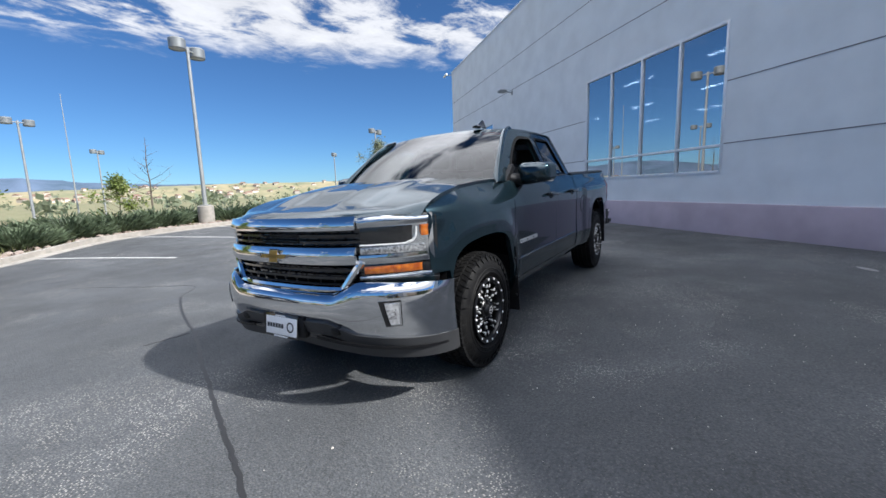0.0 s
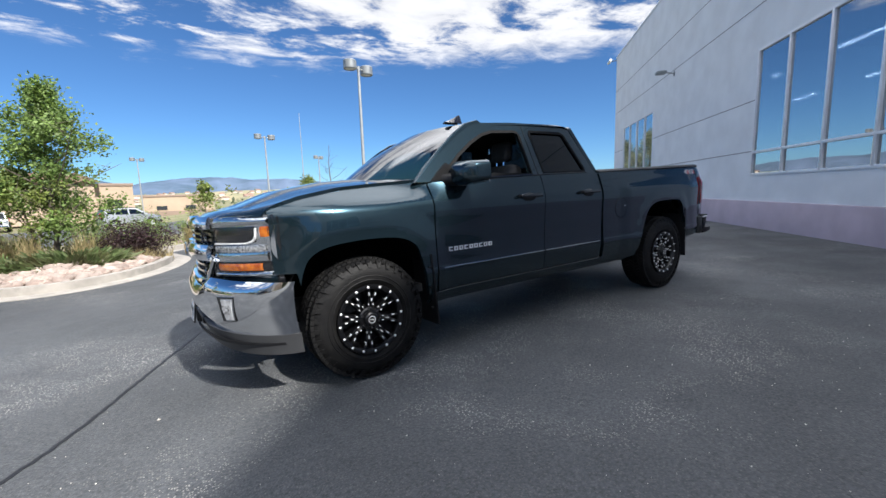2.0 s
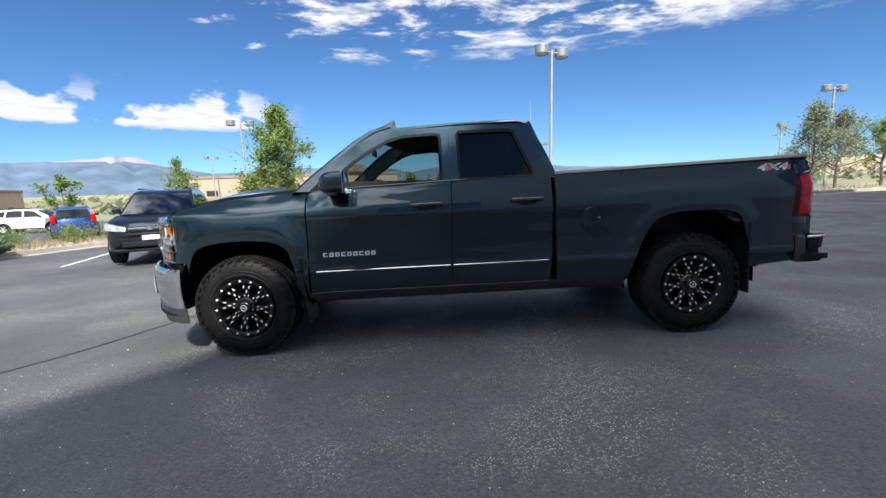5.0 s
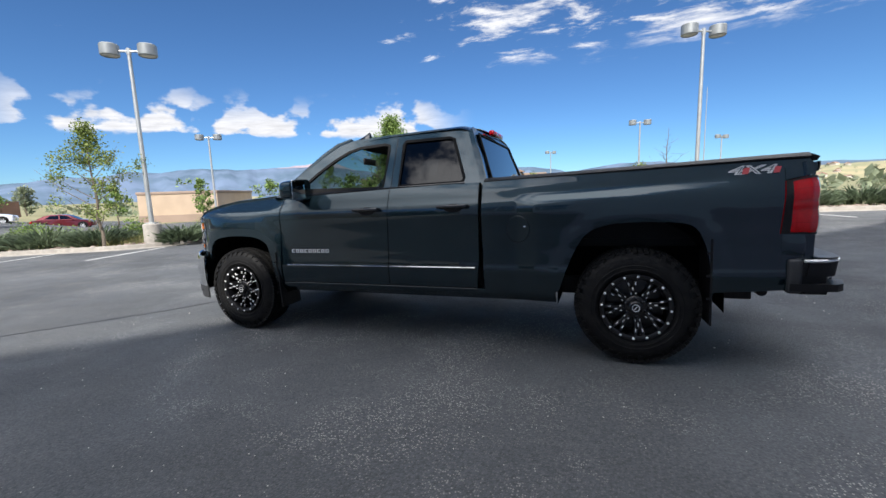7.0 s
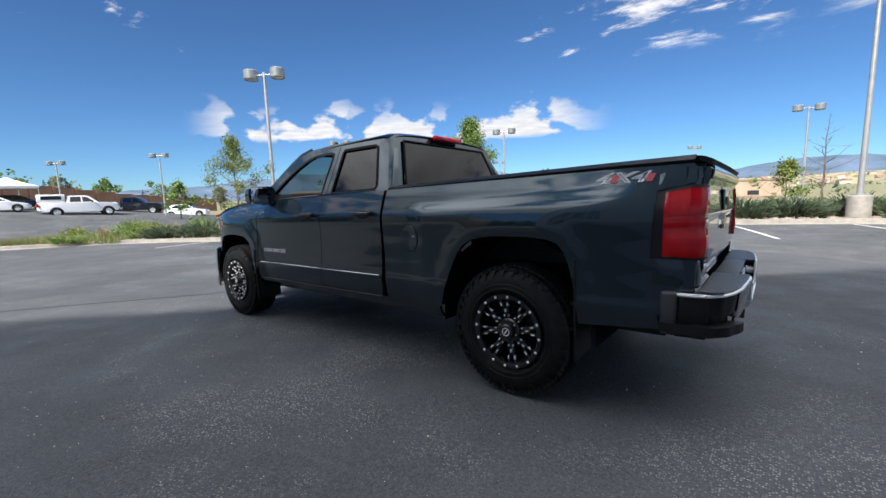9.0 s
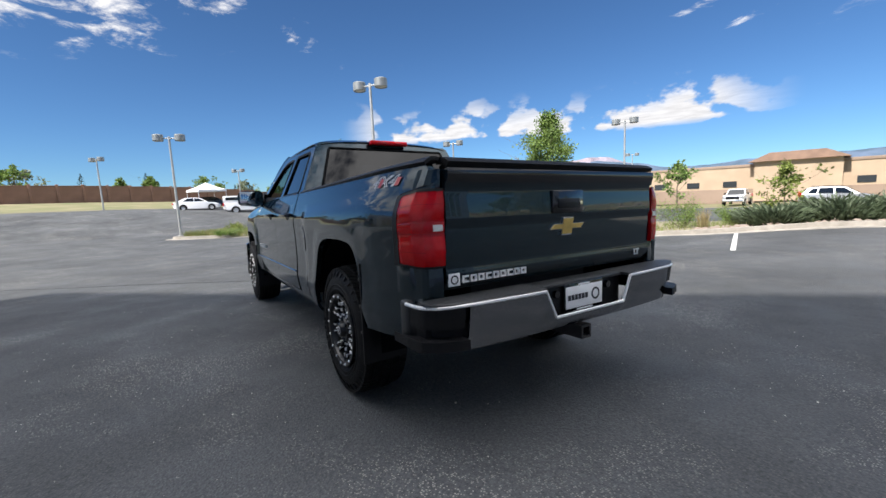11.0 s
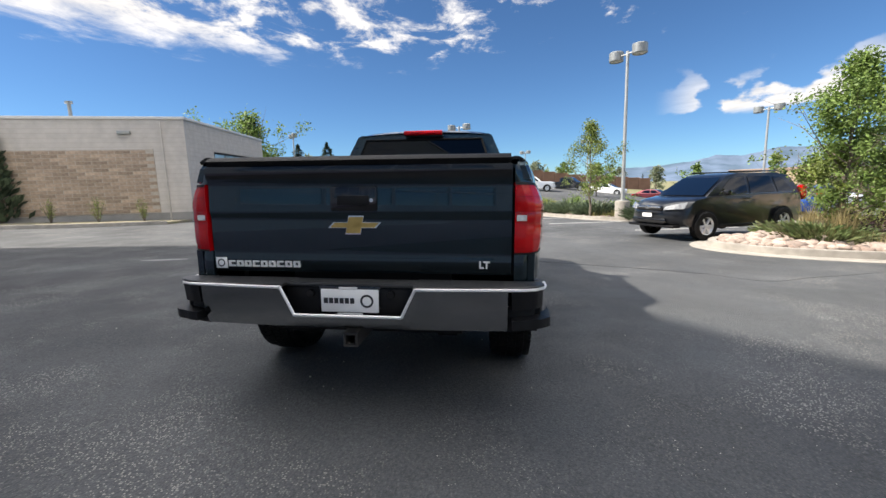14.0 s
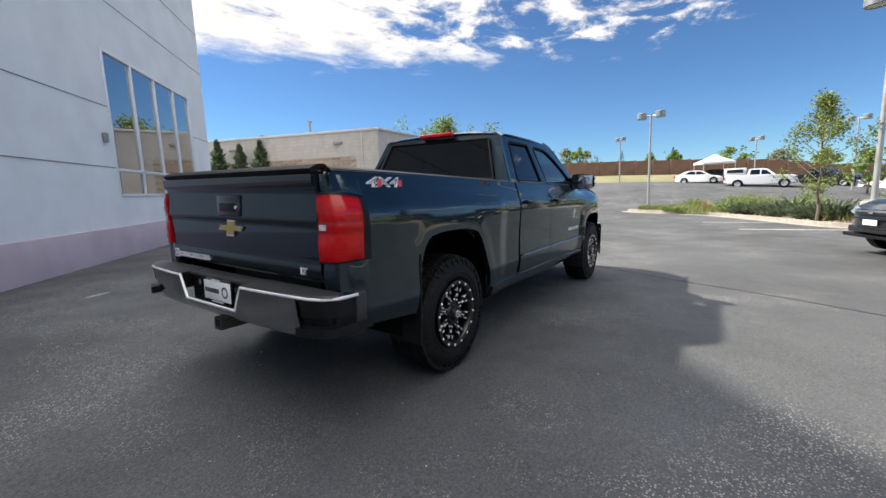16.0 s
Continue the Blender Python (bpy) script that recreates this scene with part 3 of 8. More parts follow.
def side_panel(name, outline, mat, parent, sgn, step=0.05, flange=0.035, label="", lift=0.0, fun=half_width):
    """A skin cut to an outline (x, z), laid on the truck's side, with its edges turned inwards."""
    bm = bmesh.new()
    vs = [bm.verts.new((x, 0, z)) for x, z in outline]
    es = [bm.edges.new((vs[k], vs[(k + 1) % len(vs)])) for k in range(len(vs))]
    bmesh.ops.triangle_fill(bm, use_beauty=True, edges=es)
    for axis in (0, 2):
        lo, hi = min(v.co[axis] for v in bm.verts), max(v.co[axis] for v in bm.verts)
        k = math.ceil(lo / step + 0.01)
        no = (1, 0, 0) if axis == 0 else (0, 0, 1)
        while k * step < hi - 0.002:
            co = [0, 0, 0]
            co[axis] = k * step
            bmesh.ops.bisect_plane(bm, geom=bm.verts[:] + bm.edges[:] + bm.faces[:], plane_co=co, plane_no=no, dist=1e-5)
            k += 1
    for v in bm.verts:
        v.co.y = sgn * (fun(v.co.x, v.co.z) + lift)
    for f in bm.faces:
        f.normal_update()
        if f.normal.y * sgn < 0:
            f.normal_flip()
    skin = len(bm.faces)
    rim = [(e, e.link_faces[0]) for e in bm.edges if len(e.link_faces) == 1]
    bm.faces.index_update()
    for e, face in rim:
        a, b = e.verts
        loop = next(lp for lp in face.loops if lp.edge == e)
        a, b = loop.vert, loop.link_loop_next.vert
        a2, b2 = bm.verts.new(a.co), bm.verts.new(b.co)
        a3, b3 = bm.verts.new(a.co - Vector((0, sgn * flange, 0))), bm.verts.new(b.co - Vector((0, sgn * flange, 0)))
        bm.faces.new((b2, a2, a3, b3))
    me = bpy.data.meshes.new(name)
    bm.faces.index_update()
    bm.to_mesh(me)
    bm.free()
    me.materials.append(mat)
    normals = []
    for p in me.polygons:
        p.use_smooth = True
        for k in p.loop_indices:
            if p.index < skin:
                c = me.vertices[me.loops[k].vertex_index].co
                d = 0.006
                gx = (fun(c.x + d, c.z) - fun(c.x - d, c.z)) / (2 * d)
                gz = (fun(c.x, c.z + d) - fun(c.x, c.z - d)) / (2 * d)
                normals.append(Vector((-gx, sgn, -gz)).normalized())
            else:
                normals.append(p.normal.copy())
    me.normals_split_custom_set(normals)
    ob = new(name, me)
    ob.parent = parent
    if label:
        tagged(ob, label)
    return ob


def sheet(bm, fun, us, vs, thick=0.0, flip=False):
    """A surface fun(u, v) sampled on a grid; with thickness it is closed along its normals."""
    rows = [[bm.verts.new(fun(u, v)) for u in us] for v in vs]
    fs = []
    for r0, r1 in zip(rows, rows[1:]):
        for k in range(len(us) - 1):
            q = (r0[k], r0[k + 1], r1[k + 1], r1[k])
            fs.append(bm.faces.new(q[::-1] if flip else q))
    if thick:
        bm.normal_update()
        bmesh.ops.solidify(bm, geom=fs, thickness=thick)
    return rows


def lin(a, b, n):
    return [a + (b - a) * k / (n - 1) for k in range(n)]


def fender_top(x):
    return interp(x, [(-0.95, 1.165), (-0.62, 1.175), (-0.50, 1.205), (-0.36, 1.245), (-0.1, 1.288), (0.2, 1.308), (0.56, 1.325)])


for sgn in (-1, 1):
    fender = [(-0.565, 0.80), (-0.44, 0.795)] + FRONT_ARCH[::-1][1:-1] + [(0.478, 0.50), (0.535, 0.50), (0.548, 0.70), (0.553, 1.0), (0.555, 1.322)]
    fender += [(x, fender_top(x)) for x in lin(0.45, -0.54, 14)] + [(-0.565, 1.185)]
    side_panel("front_fender", fender, M["paint"], truck, sgn, step=0.03)
    door = [(0.560, 0.70), (0.556, 0.515), (1.692, 0.515), (1.702, 0.8), (1.715, 1.1), (1.722, 1.342), (1.1, 1.325), (0.567, 1.318), (0.565, 1.0)]
    fd = side_panel("front_door", door, M["paint"], truck, sgn)
    rdoor = [(1.699, 0.515), (2.490, 0.515), (2.512, 0.75), (2.520, 1.1), (2.520, 1.352), (2.1, 1.349), (1.729, 1.342), (1.722, 1.1), (1.709, 0.8)]
    rd = side_panel("rear_door", rdoor, M["paint"], truck, sgn)
    bed = [(2.552, 0.505), (3.10, 0.505)] + REAR_ARCH[::-1][1:-1] + [(4.112, 0.545), (4.60, 0.572), (4.638, 0.60), (4.642, 0.918), (4.452, 0.928), (4.464, 1.11),
           (4.474, 1.256), (4.634, 1.290), (4.636, 1.36), (4.605, 1.392), (3.5, 1.374), (2.565, 1.352), (2.552, 1.34), (2.546, 1.0)]
    side_panel("bed_side", bed, M["paint"], truck, sgn, step=0.03)
    # chrome strips, handles, wheel-well edges
    for parent, x0, x1 in ((fd, 0.61, 1.685), (rd, 1.715, 2.48)):
        bm = bmesh.new()
        sheet(bm, lambda u, v: (u, sgn * (half_width(u, 0.68) + 0.004 + 0.006 * math.sin(math.pi * v)), 0.672 + 0.013 * v), lin(x0, x1, 24), lin(0, 1, 6), 0.004)
        part("trim_strip", bm, M["trim_chrome"], parent, "thin chrome strip")
    for parent, xh in ((fd, 1.52), (rd, 2.315)):
        bm = bmesh.new()
        yh = half_width(xh, 1.165)
        box(bm, xh - 0.125, xh + 0.125, min(sgn * (yh + 0.03), sgn * (yh + 0.052)), max(sgn * (yh + 0.03), sgn * (yh + 0.052)), 1.158, 1.188, bevel=0.009, segs=3)
        for d in (-0.105, 0.105):
            box(bm, xh + d - 0.02, xh + d + 0.02, min(sgn * (yh - 0.005), sgn * (yh + 0.035)), max(sgn * (yh - 0.005), sgn * (yh + 0.035)), 1.158, 1.188, bevel=0.006)
        part("handle", bm, M["gloss_black"], parent, "dark door handle")
        bm = bmesh.new()
        lathe(bm, [(0.0, 0.001), (0.003, 0.055), (0.001, 0.062), (-0.004, 0.066)], 20, "Y")
        for v in bm.verts:
            v.co = Vector((xh + v.co.x * 1.3, sgn * (yh + 0.001 + v.co.y), 1.160 + v.co.z * 0.55))
        part("handle_cup", bm, M["black_plastic"], parent)
    for k in range(9):
        bm = bmesh.new()
        x0 = 0.672 + k * 0.048 if sgn < 0 else 1.10 - k * 0.048 - 0.034
        y = half_width(x0, 0.81)
        for a, b, c, d in ((0.0, 0.034, 0.797, 0.805), (0.0, 0.034, 0.821, 0.829), (0.0, 0.009, 0.8051, 0.8209), (0.025, 0.034, 0.8051, 0.8209))[:4 if k % 3 else 3]:
            box(bm, x0 + a, x0 + b, min(sgn * (y + 0.001), sgn * (y + 0.007)), max(sgn * (y + 0.001), sgn * (y + 0.007)), c, d)
        part("badge", bm, M["milled"], fd, "small raised chrome letter block", smooth=False)

# fuel filler flap on the driver's side
bm = bmesh.new()
lathe(bm, [(0.0, 0.100), (0.004, 0.098), (0.004, 0.001)], 36, "Y")
for v in bm.verts:
    v.co = Vector((2.83 + v.co.x * 0.86, -(half_width(2.83 + v.co.x, 0.985 + v.co.z) + 0.001 + v.co.y * 0.6), 0.985 + v.co.z))
flap = part("fuel_flap", bm, M["paint"], truck)
bm = bmesh.new()
lathe(bm, [(0.0, 0.1045), (0.001, 0.1005)], 36, "Y")
for v in bm.verts:
    v.co = Vector((2.83 + v.co.x * 0.86, -(half_width(2.83 + v.co.x, 0.985 + v.co.z) + 0.002), 0.985 + v.co.z))
part("gap", bm, M["black_plastic"], flap)
bm = bmesh.new()
box(bm, 2.872, 2.892, -1.0, -0.985, 0.995, 1.007, bevel=0.004)
part("pull", bm, M["chrome"], flap, "small bright catch")


def cab_width(z):
    return 0.912 - (z - 1.33) * 0.45


def cab_fun(x, z):
    return cab_width(z) - 0.012 * ((x - 1.6) / 1.0) ** 2


FRONT_WIN = [(0.70, 1.335), (0.76, 1.40), (0.92, 1.53), (1.08, 1.635), (1.22, 1.705), (1.34, 1.738), (1.60, 1.748), (1.648, 1.735), (1.655, 1.70), (1.65, 1.353)]
REAR_WIN = [(1.80, 1.362), (1.795, 1.735), (1.81, 1.755), (2.22, 1.752), (2.262, 1.735), (2.385, 1.40), (2.375, 1.372), (2.34, 1.366)]
CAB = [(0.47, 1.325), (0.60, 1.432), (0.80, 1.578), (0.98, 1.700), (1.12, 1.780), (1.26, 1.816), (1.6, 1.833), (2.1, 1.836), (2.30, 1.830), (2.39, 1.802), (2.45, 1.71),
       (2.52, 1.545), (2.582, 1.352), (2.1, 1.353), (1.72, 1.346), (1.1, 1.329), (0.575, 1.322)]


def frame_panel(name, outer, holes, mat, parent, sgn, fun, thick, label=""):
    """A flat-ish frame (x, z) with openings, with its thickness turned inwards."""
    bm = bmesh.new()
    es = []
    for loop in (outer, *holes):
        vs = [bm.verts.new((x, 0, z)) for x, z in loop]
        es += [bm.edges.new((vs[k], vs[(k + 1) % len(vs)])) for k in range(len(vs))]
    bmesh.ops.triangle_fill(bm, use_beauty=True, edges=es)
    for k in range(14):
        z = 1.34 + k * 0.035
        bmesh.ops.bisect_plane(bm, geom=bm.verts[:] + bm.edges[:] + bm.faces[:], plane_co=(0, 0, z), plane_no=(0, 0, 1), dist=1e-5)
    for v in bm.verts:
        v.co.y = sgn * fun(v.co.x, v.co.z)
    for f in bm.faces:
        f.normal_update()
        if f.normal.y * sgn < 0:
            f.normal_flip()
    out = bmesh.ops.extrude_face_region(bm, geom=bm.faces[:])
    for v in out["geom"]:
        if isinstance(v, bmesh.types.BMVert):
            v.co.y -= sgn * thick
    bmesh.ops.recalc_face_normals(bm, faces=bm.faces[:])
    return part(name, bm, mat, parent, label)


def outset(poly, d):
    c = Vector((sum(p[0] for p in poly) / len(poly), sum(p[1] for p in poly) / len(poly)))
    out = []
    n = len(poly)
    for k, p in enumerate(poly):
        a, b = Vector(poly[k - 1]), Vector(poly[(k + 1) % n])
        t = (b - a).normalized()
        nrm = Vector((t.y, -t.x))
        if nrm.dot(Vector(p) - c) < 0:
            nrm = -nrm
        out.append((p[0] + nrm.x * d, p[1] + nrm.y * d))
    return out


def pane_panel(name, poly, mat, parent, sgn, fun, inset, label="", step=None):
    bm = bmesh.new()
    f = bm.faces.new([bm.verts.new((x, sgn * (fun(x, z) - inset), z)) for x, z in poly])
    f.normal_update()
    if f.normal.y * sgn < 0:
        f.normal_flip()
    bmesh.ops.triangulate(bm, faces=[f])
    ob = part(name, bm, mat, parent, label, smooth=False)
    ob.visible_shadow = False
    return ob


for sgn in (-1, 1):
    cs = frame_panel("cab_side", CAB, (FRONT_WIN, REAR_WIN), M["paint"], truck, sgn, cab_fun, 0.05)
    for win in (FRONT_WIN, REAR_WIN):
        frame_panel("window_seal", outset(win, 0.012), (outset(win, -0.012),), M["seal"], cs, sgn, lambda x, z: cab_fun(x, z) + 0.004, 0.03)
    pane_panel("rear_side_glass", REAR_WIN, M["privacy_glass"], truck, sgn, cab_fun, 0.012, "dark tinted side glass")
    if sgn > 0:
        pane_panel("front_side_glass", FRONT_WIN, M["clear_glass"], truck, sgn, cab_fun, 0.012)
    # belt moulding and the seam at the pillar between the doors
    bm = bmesh.new()
    sheet(bm, lambda u, v: (u, sgn * (cab_fun(u, 1.345) + 0.006 + 0.004 * math.sin(v * math.pi)), interp(u, [(0.58, 1.322), (1.72, 1.346), (2.5, 1.354)]) + 0.012 * v), lin(0.70, 2.40, 20), lin(0, 1, 4), 0.004)
    part("belt_moulding", bm, M["gloss_black"], truck, "thin black belt moulding")
    bm = bmesh.new()
    sheet(bm, lambda u, v: (1.722 + 0.006 * u, sgn * (cab_fun(1.72, v) + 0.002), v), (0, 1), lin(1.35, 1.80, 8))
    part("door_seam", bm, M["black_plastic"], truck)
    # ruled pillar between the windscreen and the side
    front = [(0.47, 1.325), (0.60, 1.432), (0.80, 1.578), (0.98, 1.700), (1.12, 1.780), (1.26, 1.816)]
    inner = [(0.44, 0.845, 1.275), (0.575, 0.805, 1.415), (0.765, 0.758, 1.577), (0.935, 0.715, 1.713), (1.07, 0.683, 1.797), (1.22, 0.664, 1.835)]
    bm = bmesh.new()
    rows = [[bm.verts.new((a[0] + (b[0] - a[0]) * t + -0.018 * math.sin(math.pi * t), sgn * (cab_fun(*a) + (b[1] - cab_fun(*a)) * t + 0.012 * math.sin(math.pi * t)), a[1] + (b[2] - a[1]) * t + 0.012 * math.sin(math.pi * t)))
             for t in lin(0, 1, 6)] for a, b in zip(front, inner)]
    for r0, r1 in zip(rows, rows[1:]):
        for k in range(5):
            q = (r0[k], r0[k + 1], r1[k + 1], r1[k])
            bm.faces.new(q if sgn > 0 else q[::-1])
    part("windscreen_pillar", bm, M["paint"], truck, angle=60)


def roof_point(u, v):
    """u across from -1 to 1, v from the windscreen to the rear."""
    y = 0.70 * u
    x0 = 1.075 + 0.17 * abs(u) ** 2.2
    x = x0 + (2.42 - x0) * v
    z = 1.880 - 0.028 * u * u - 0.034 * abs(u) ** 9 - 0.050 * (1 - v) ** 3 * (1 - 0.2 * abs(u)) - 0.035 * smoothstep(0.88, 1, v) ** 1.5
    curl = max(0.0, 1 - v / 0.035)
    return (x - 0.012 * curl, y, z - 0.022 * curl ** 2)


bm = bmesh.new()
sheet(bm, roof_point, lin(-1, 1, 41), [0, 0.006, 0.012, 0.02, 0.03] + lin(0.045, 1, 25), 0.006)
part("roof", bm, M["paint"], truck, angle=50)


def screen_point(u, v):
    bx, by, bz = 0.20 + 0.24 * u * u, 0.845 * u, 1.305 - 0.03 * u * u
    tx, ty, tz = 1.06 + 0.14 * abs(u) ** 2.2, 0.668 * u, 1.828 - 0.012 * u * u
    s = math.sin(math.pi * v)
    return (bx + (tx - bx) * v - 0.02 * s, by + (ty - by) * v, bz + (tz - bz) * v + 0.03 * s)


bm = bmesh.new()
sheet(bm, screen_point, lin(-1, 1, 31), lin(0, 1, 17), flip=False)
ws = part("windscreen", bm, M["clear_glass"], truck, "clear curved windscreen", angle=80)
ws.visible_shadow = False
bm = bmesh.new()
sheet(bm, lambda u, v: (screen_point(u, 0.0)[0] - 0.13 + 0.15 * v, screen_point(u, 0)[1] * 1.0, screen_point(u, 0)[2] - 0.012 + 0.014 * v), lin(-1, 1, 31), lin(0, 1, 5), 0.01)
part("cowl", bm, M["black_plastic"], truck, "black plastic cowl")
for y0, y1 in ((-0.55, 0.05), (0.0, 0.60)):
    bm = bmesh.new()
    a, b = Vector(screen_point(y0 / 0.845, 0.02)) + Vector((-0.03, 0, 0.02)), Vector(screen_point(y1 / 0.82, 0.06)) + Vector((-0.03, 0, 0.03))
    rod(bm, a, b, 0.009, 0.006, 6)
    part("wiper", bm, M["black_plastic"], truck)

# rear glass with its frame
REAR_GLASS = [(-0.60, 1.775), (0.60, 1.775), (0.725, 1.39), (-0.725, 1.39)]


def back_x(z):
    return 2.445 + (1.785 - z) * 0.34


bm = bmesh.new()
outer = [(-0.665, 1.830), (0.665, 1.830), (0.70, 1.812), (0.90, 1.345), (-0.90, 1.345), (-0.70, 1.812)]
es = []
for loop in (outer, REAR_GLASS):
    vs = [bm.verts.new((back_x(z) - 0.02, y, z)) for y, z in loop]
    es += [bm.edges.new((vs[k], vs[(k + 1) % len(vs)])) for k in range(len(vs))]
bmesh.ops.triangle_fill(bm, use_beauty=True, edges=es)
bmesh.ops.solidify(bm, geom=bm.faces[:], thickness=0.04)
part("cab_back", bm, M["paint"], truck)
bm = bmesh.new()
f = bm.faces.new([bm.verts.new((back_x(z) - 0.008, y, z)) for y, z in REAR_GLASS[::-1]])
rg = part("rear_glass", bm, M["privacy_glass"], truck, "dark tinted rear window", smooth=False)
rg.visible_shadow = False
bm = bmesh.new()
for a, b in zip(REAR_GLASS, REAR_GLASS[1:] + REAR_GLASS[:1]):
    rod(bm, (back_x(a[1]) - 0.004, a[0], a[1]), (back_x(b[1]) - 0.004, b[0], b[1]), 0.010, segs=6)
part("rear_glass_seal", bm, M["seal"], truck)
bm = bmesh.new()
box(bm, 2.425, 2.475, -0.20, 0.20, 1.818, 1.864, bevel=0.012, segs=3)
stop = part("high_brake_light", bm, M["red_lens"], truck, "red high-mounted brake light")
for y in (-0.085, 0.085):
    bm = bmesh.new()
    box(bm, 2.468, 2.479, y - 0.045, y + 0.045, 1.830, 1.852, bevel=0.004)
    part("lens", bm, M["red_dark"], stop)
bm = bmesh.new()
sheet(bm, lambda u, v: (1.10 + 0.16 * v, -0.39 + 0.030 * u * (1 - 0.4 * v * (1 - u * u)), 1.852 + (0.010 + 0.062 * v ** 1.3) * (1 - abs(u) ** 1.6)), lin(-1, 1, 13), lin(0, 1, 9), 0.01)
part("roof_antenna", bm, M["gloss_black"], truck, "shark fin antenna")


# ---- hood and front end ----
def nose(y):
    """The front face in plan, at grille height."""
    return -0.36 - 0.56 * max(0.0, 1 - (abs(y) / 0.985) ** 3) ** (1 / 1.5)


def bumper_x(y):
    return -0.485 - 0.50 * max(0.0, 1 - (abs(y) / 0.985) ** 3.2) ** (1 / 1.6)


def hood_point(u, v):
    yf = 0.86 * u
    xf = nose(yf) + 0.035
    xb = 0.12 + 0.40 * abs(u) ** 2.4
    x = xf + (xb - xf) * v
    zt = fender_top(x)
    ye = half_width(max(x, -0.60), zt) - 0.008
    y = u * ye
    z = zt + 0.045 * (1 - abs(u) ** 2.6) * smoothstep(0, 0.55, v) + 0.016 * smoothstep(0.62, 0.50, abs(u)) * smoothstep(0.02, 0.3, v)
    z -= 0.016 * smoothstep(0.30, 0.18, abs(u)) * smoothstep(0.05, 0.3, v) * 0.6
    z -= 0.045 * max(0.0, 1 - v / 0.10) ** 2
    return (x, y, z)


bm = bmesh.new()
sheet(bm, hood_point, lin(-1, 1, 61), [0, 0.012, 0.03, 0.055, 0.085] + lin(0.12, 1, 26), 0.025)
part("hood", bm, M["paint"], truck, angle=60)


def nose_strip(bm, y0, y1, z0, z1, off0, off1, n=24, thick=0.02, base=nose, bulge=0.0):
    """A band on the front face: off0 and off1 set its lower and upper edge forward."""
    def p(u, v):
        y = u
        return (base(y) - (off0 + (off1 - off0) * v) - bulge * math.sin(math.pi * v), y, z0 + (z1 - z0) * v)
    sheet(bm, p, lin(y0, y1, n), lin(0, 1, 7), thick)


bm = bmesh.new()
nose_strip(bm, -0.90, 0.90, 0.72, 1.15, -0.075, -0.075, 40, 0.02)
part("grille_backing", bm, M["gloss_black"], truck)
for z0, z1, w0, w1 in ((0.985, 1.100, 0.575, 0.57), (0.765, 0.905, 0.50, 0.575)):
    bm = bmesh.new()
    rows = 3
    for r in range(rows + 1):
        z = z0 + (z1 - z0) * r / rows
        w = w0 + (w1 - w0) * r / rows
        nose_strip(bm, -w, w, z - 0.007, z + 0.007, -0.012, -0.012, 20, 0.02)
    for r in range(rows):
        za, zb = z0 + (z1 - z0) * r / rows, z0 + (z1 - z0) * (r + 1) / rows
        w = w0 + (w1 - w0) * (r + 0.5) / rows
        cell = 0.105
        k = -8
        while k < 9:
            y = (k + 0.5 * (r % 2)) * cell
            if abs(y) < w:
                for s in (-1, 1):
                    zm = (za + zb) / 2
                    for (ya, zz0), (yb, zz1) in ((((y - s * 0.0), za), (y + 0.016, zm)), ((y + 0.016, zm), (y, zb))):
                        rod(bm, (nose(ya) + 0.016, ya, zz0), (nose(yb) + 0.016, yb, zz1), 0.006, segs=5)
                    break
            k += 1
    part("grille", bm, M["gloss_black"], truck, "black honeycomb grille insert")
bm = bmesh.new()
nose_strip(bm, -0.586, 0.586, 1.098, 1.158, 0.012, -0.004, 40, 0.025, bulge=0.008)
part("grille_top_bar", bm, M["chrome"], truck, "chrome bar across the top of the grille")
bm = bmesh.new()
nose_strip(bm, -0.584, 0.584, 0.908, 0.982, 0.014, 0.010, 40, 0.03, bulge=0.012)
bar = part("grille_middle_bar", bm, M["chrome"], truck, "chrome bar with a gold emblem")


def emblem(parent, x, facing, y, z, w, h):
    """Plain cross-shaped gold emblem with a bright edge."""
    for grow, mat, d in ((1.0, M["chrome"], 0.010), (0.86, M["gold"], 0.014)):
        bm = bmesh.new()
        a, b = w / 2 * (0.5 + grow / 2), h / 2 * grow
        for poly in ([(-a, -b * 0.30), (a * 0.80, -b * 0.30), (a, b * 0.30), (-a * 0.80, b * 0.30)],
                     [(-a * 0.36, -b), (a * 0.22, -b), (a * 0.36, b), (-a * 0.22, b)]):
            prism(bm, [(y - facing * p * -1, z + q) for p, q in poly], "X", min(x, x + facing * d), max(x, x + facing * d))
        part("emblem", bm, mat, parent, "gold cross-shaped emblem with bright edge" if mat is M["gold"] else "bright emblem edge", smooth=False)


emblem(bar, nose(0) - 0.056, -1, 0.0, 0.945, 0.27, 0.088)
bm = bmesh.new()
for a, b in (((-0.60, 0.905), (-0.485, 0.745)), ((-0.485, 0.745), (0.485, 0.745)), ((0.485, 0.745), (0.60, 0.905))):
    for t0, t1 in zip(lin(0, 1, 13), lin(0, 1, 13)[1:]):
        p, q = [Vector((nose(a[0] + (b[0] - a[0]) * t) - 0.012, a[0] + (b[0] - a[0]) * t, a[1] + (b[1] - a[1]) * t)) for t in (t0, t1)]
        rod(bm, p, q, 0.024, segs=8)
part("grille_lower_frame", bm, M["chrome"], truck, "chrome frame round the lower grille")

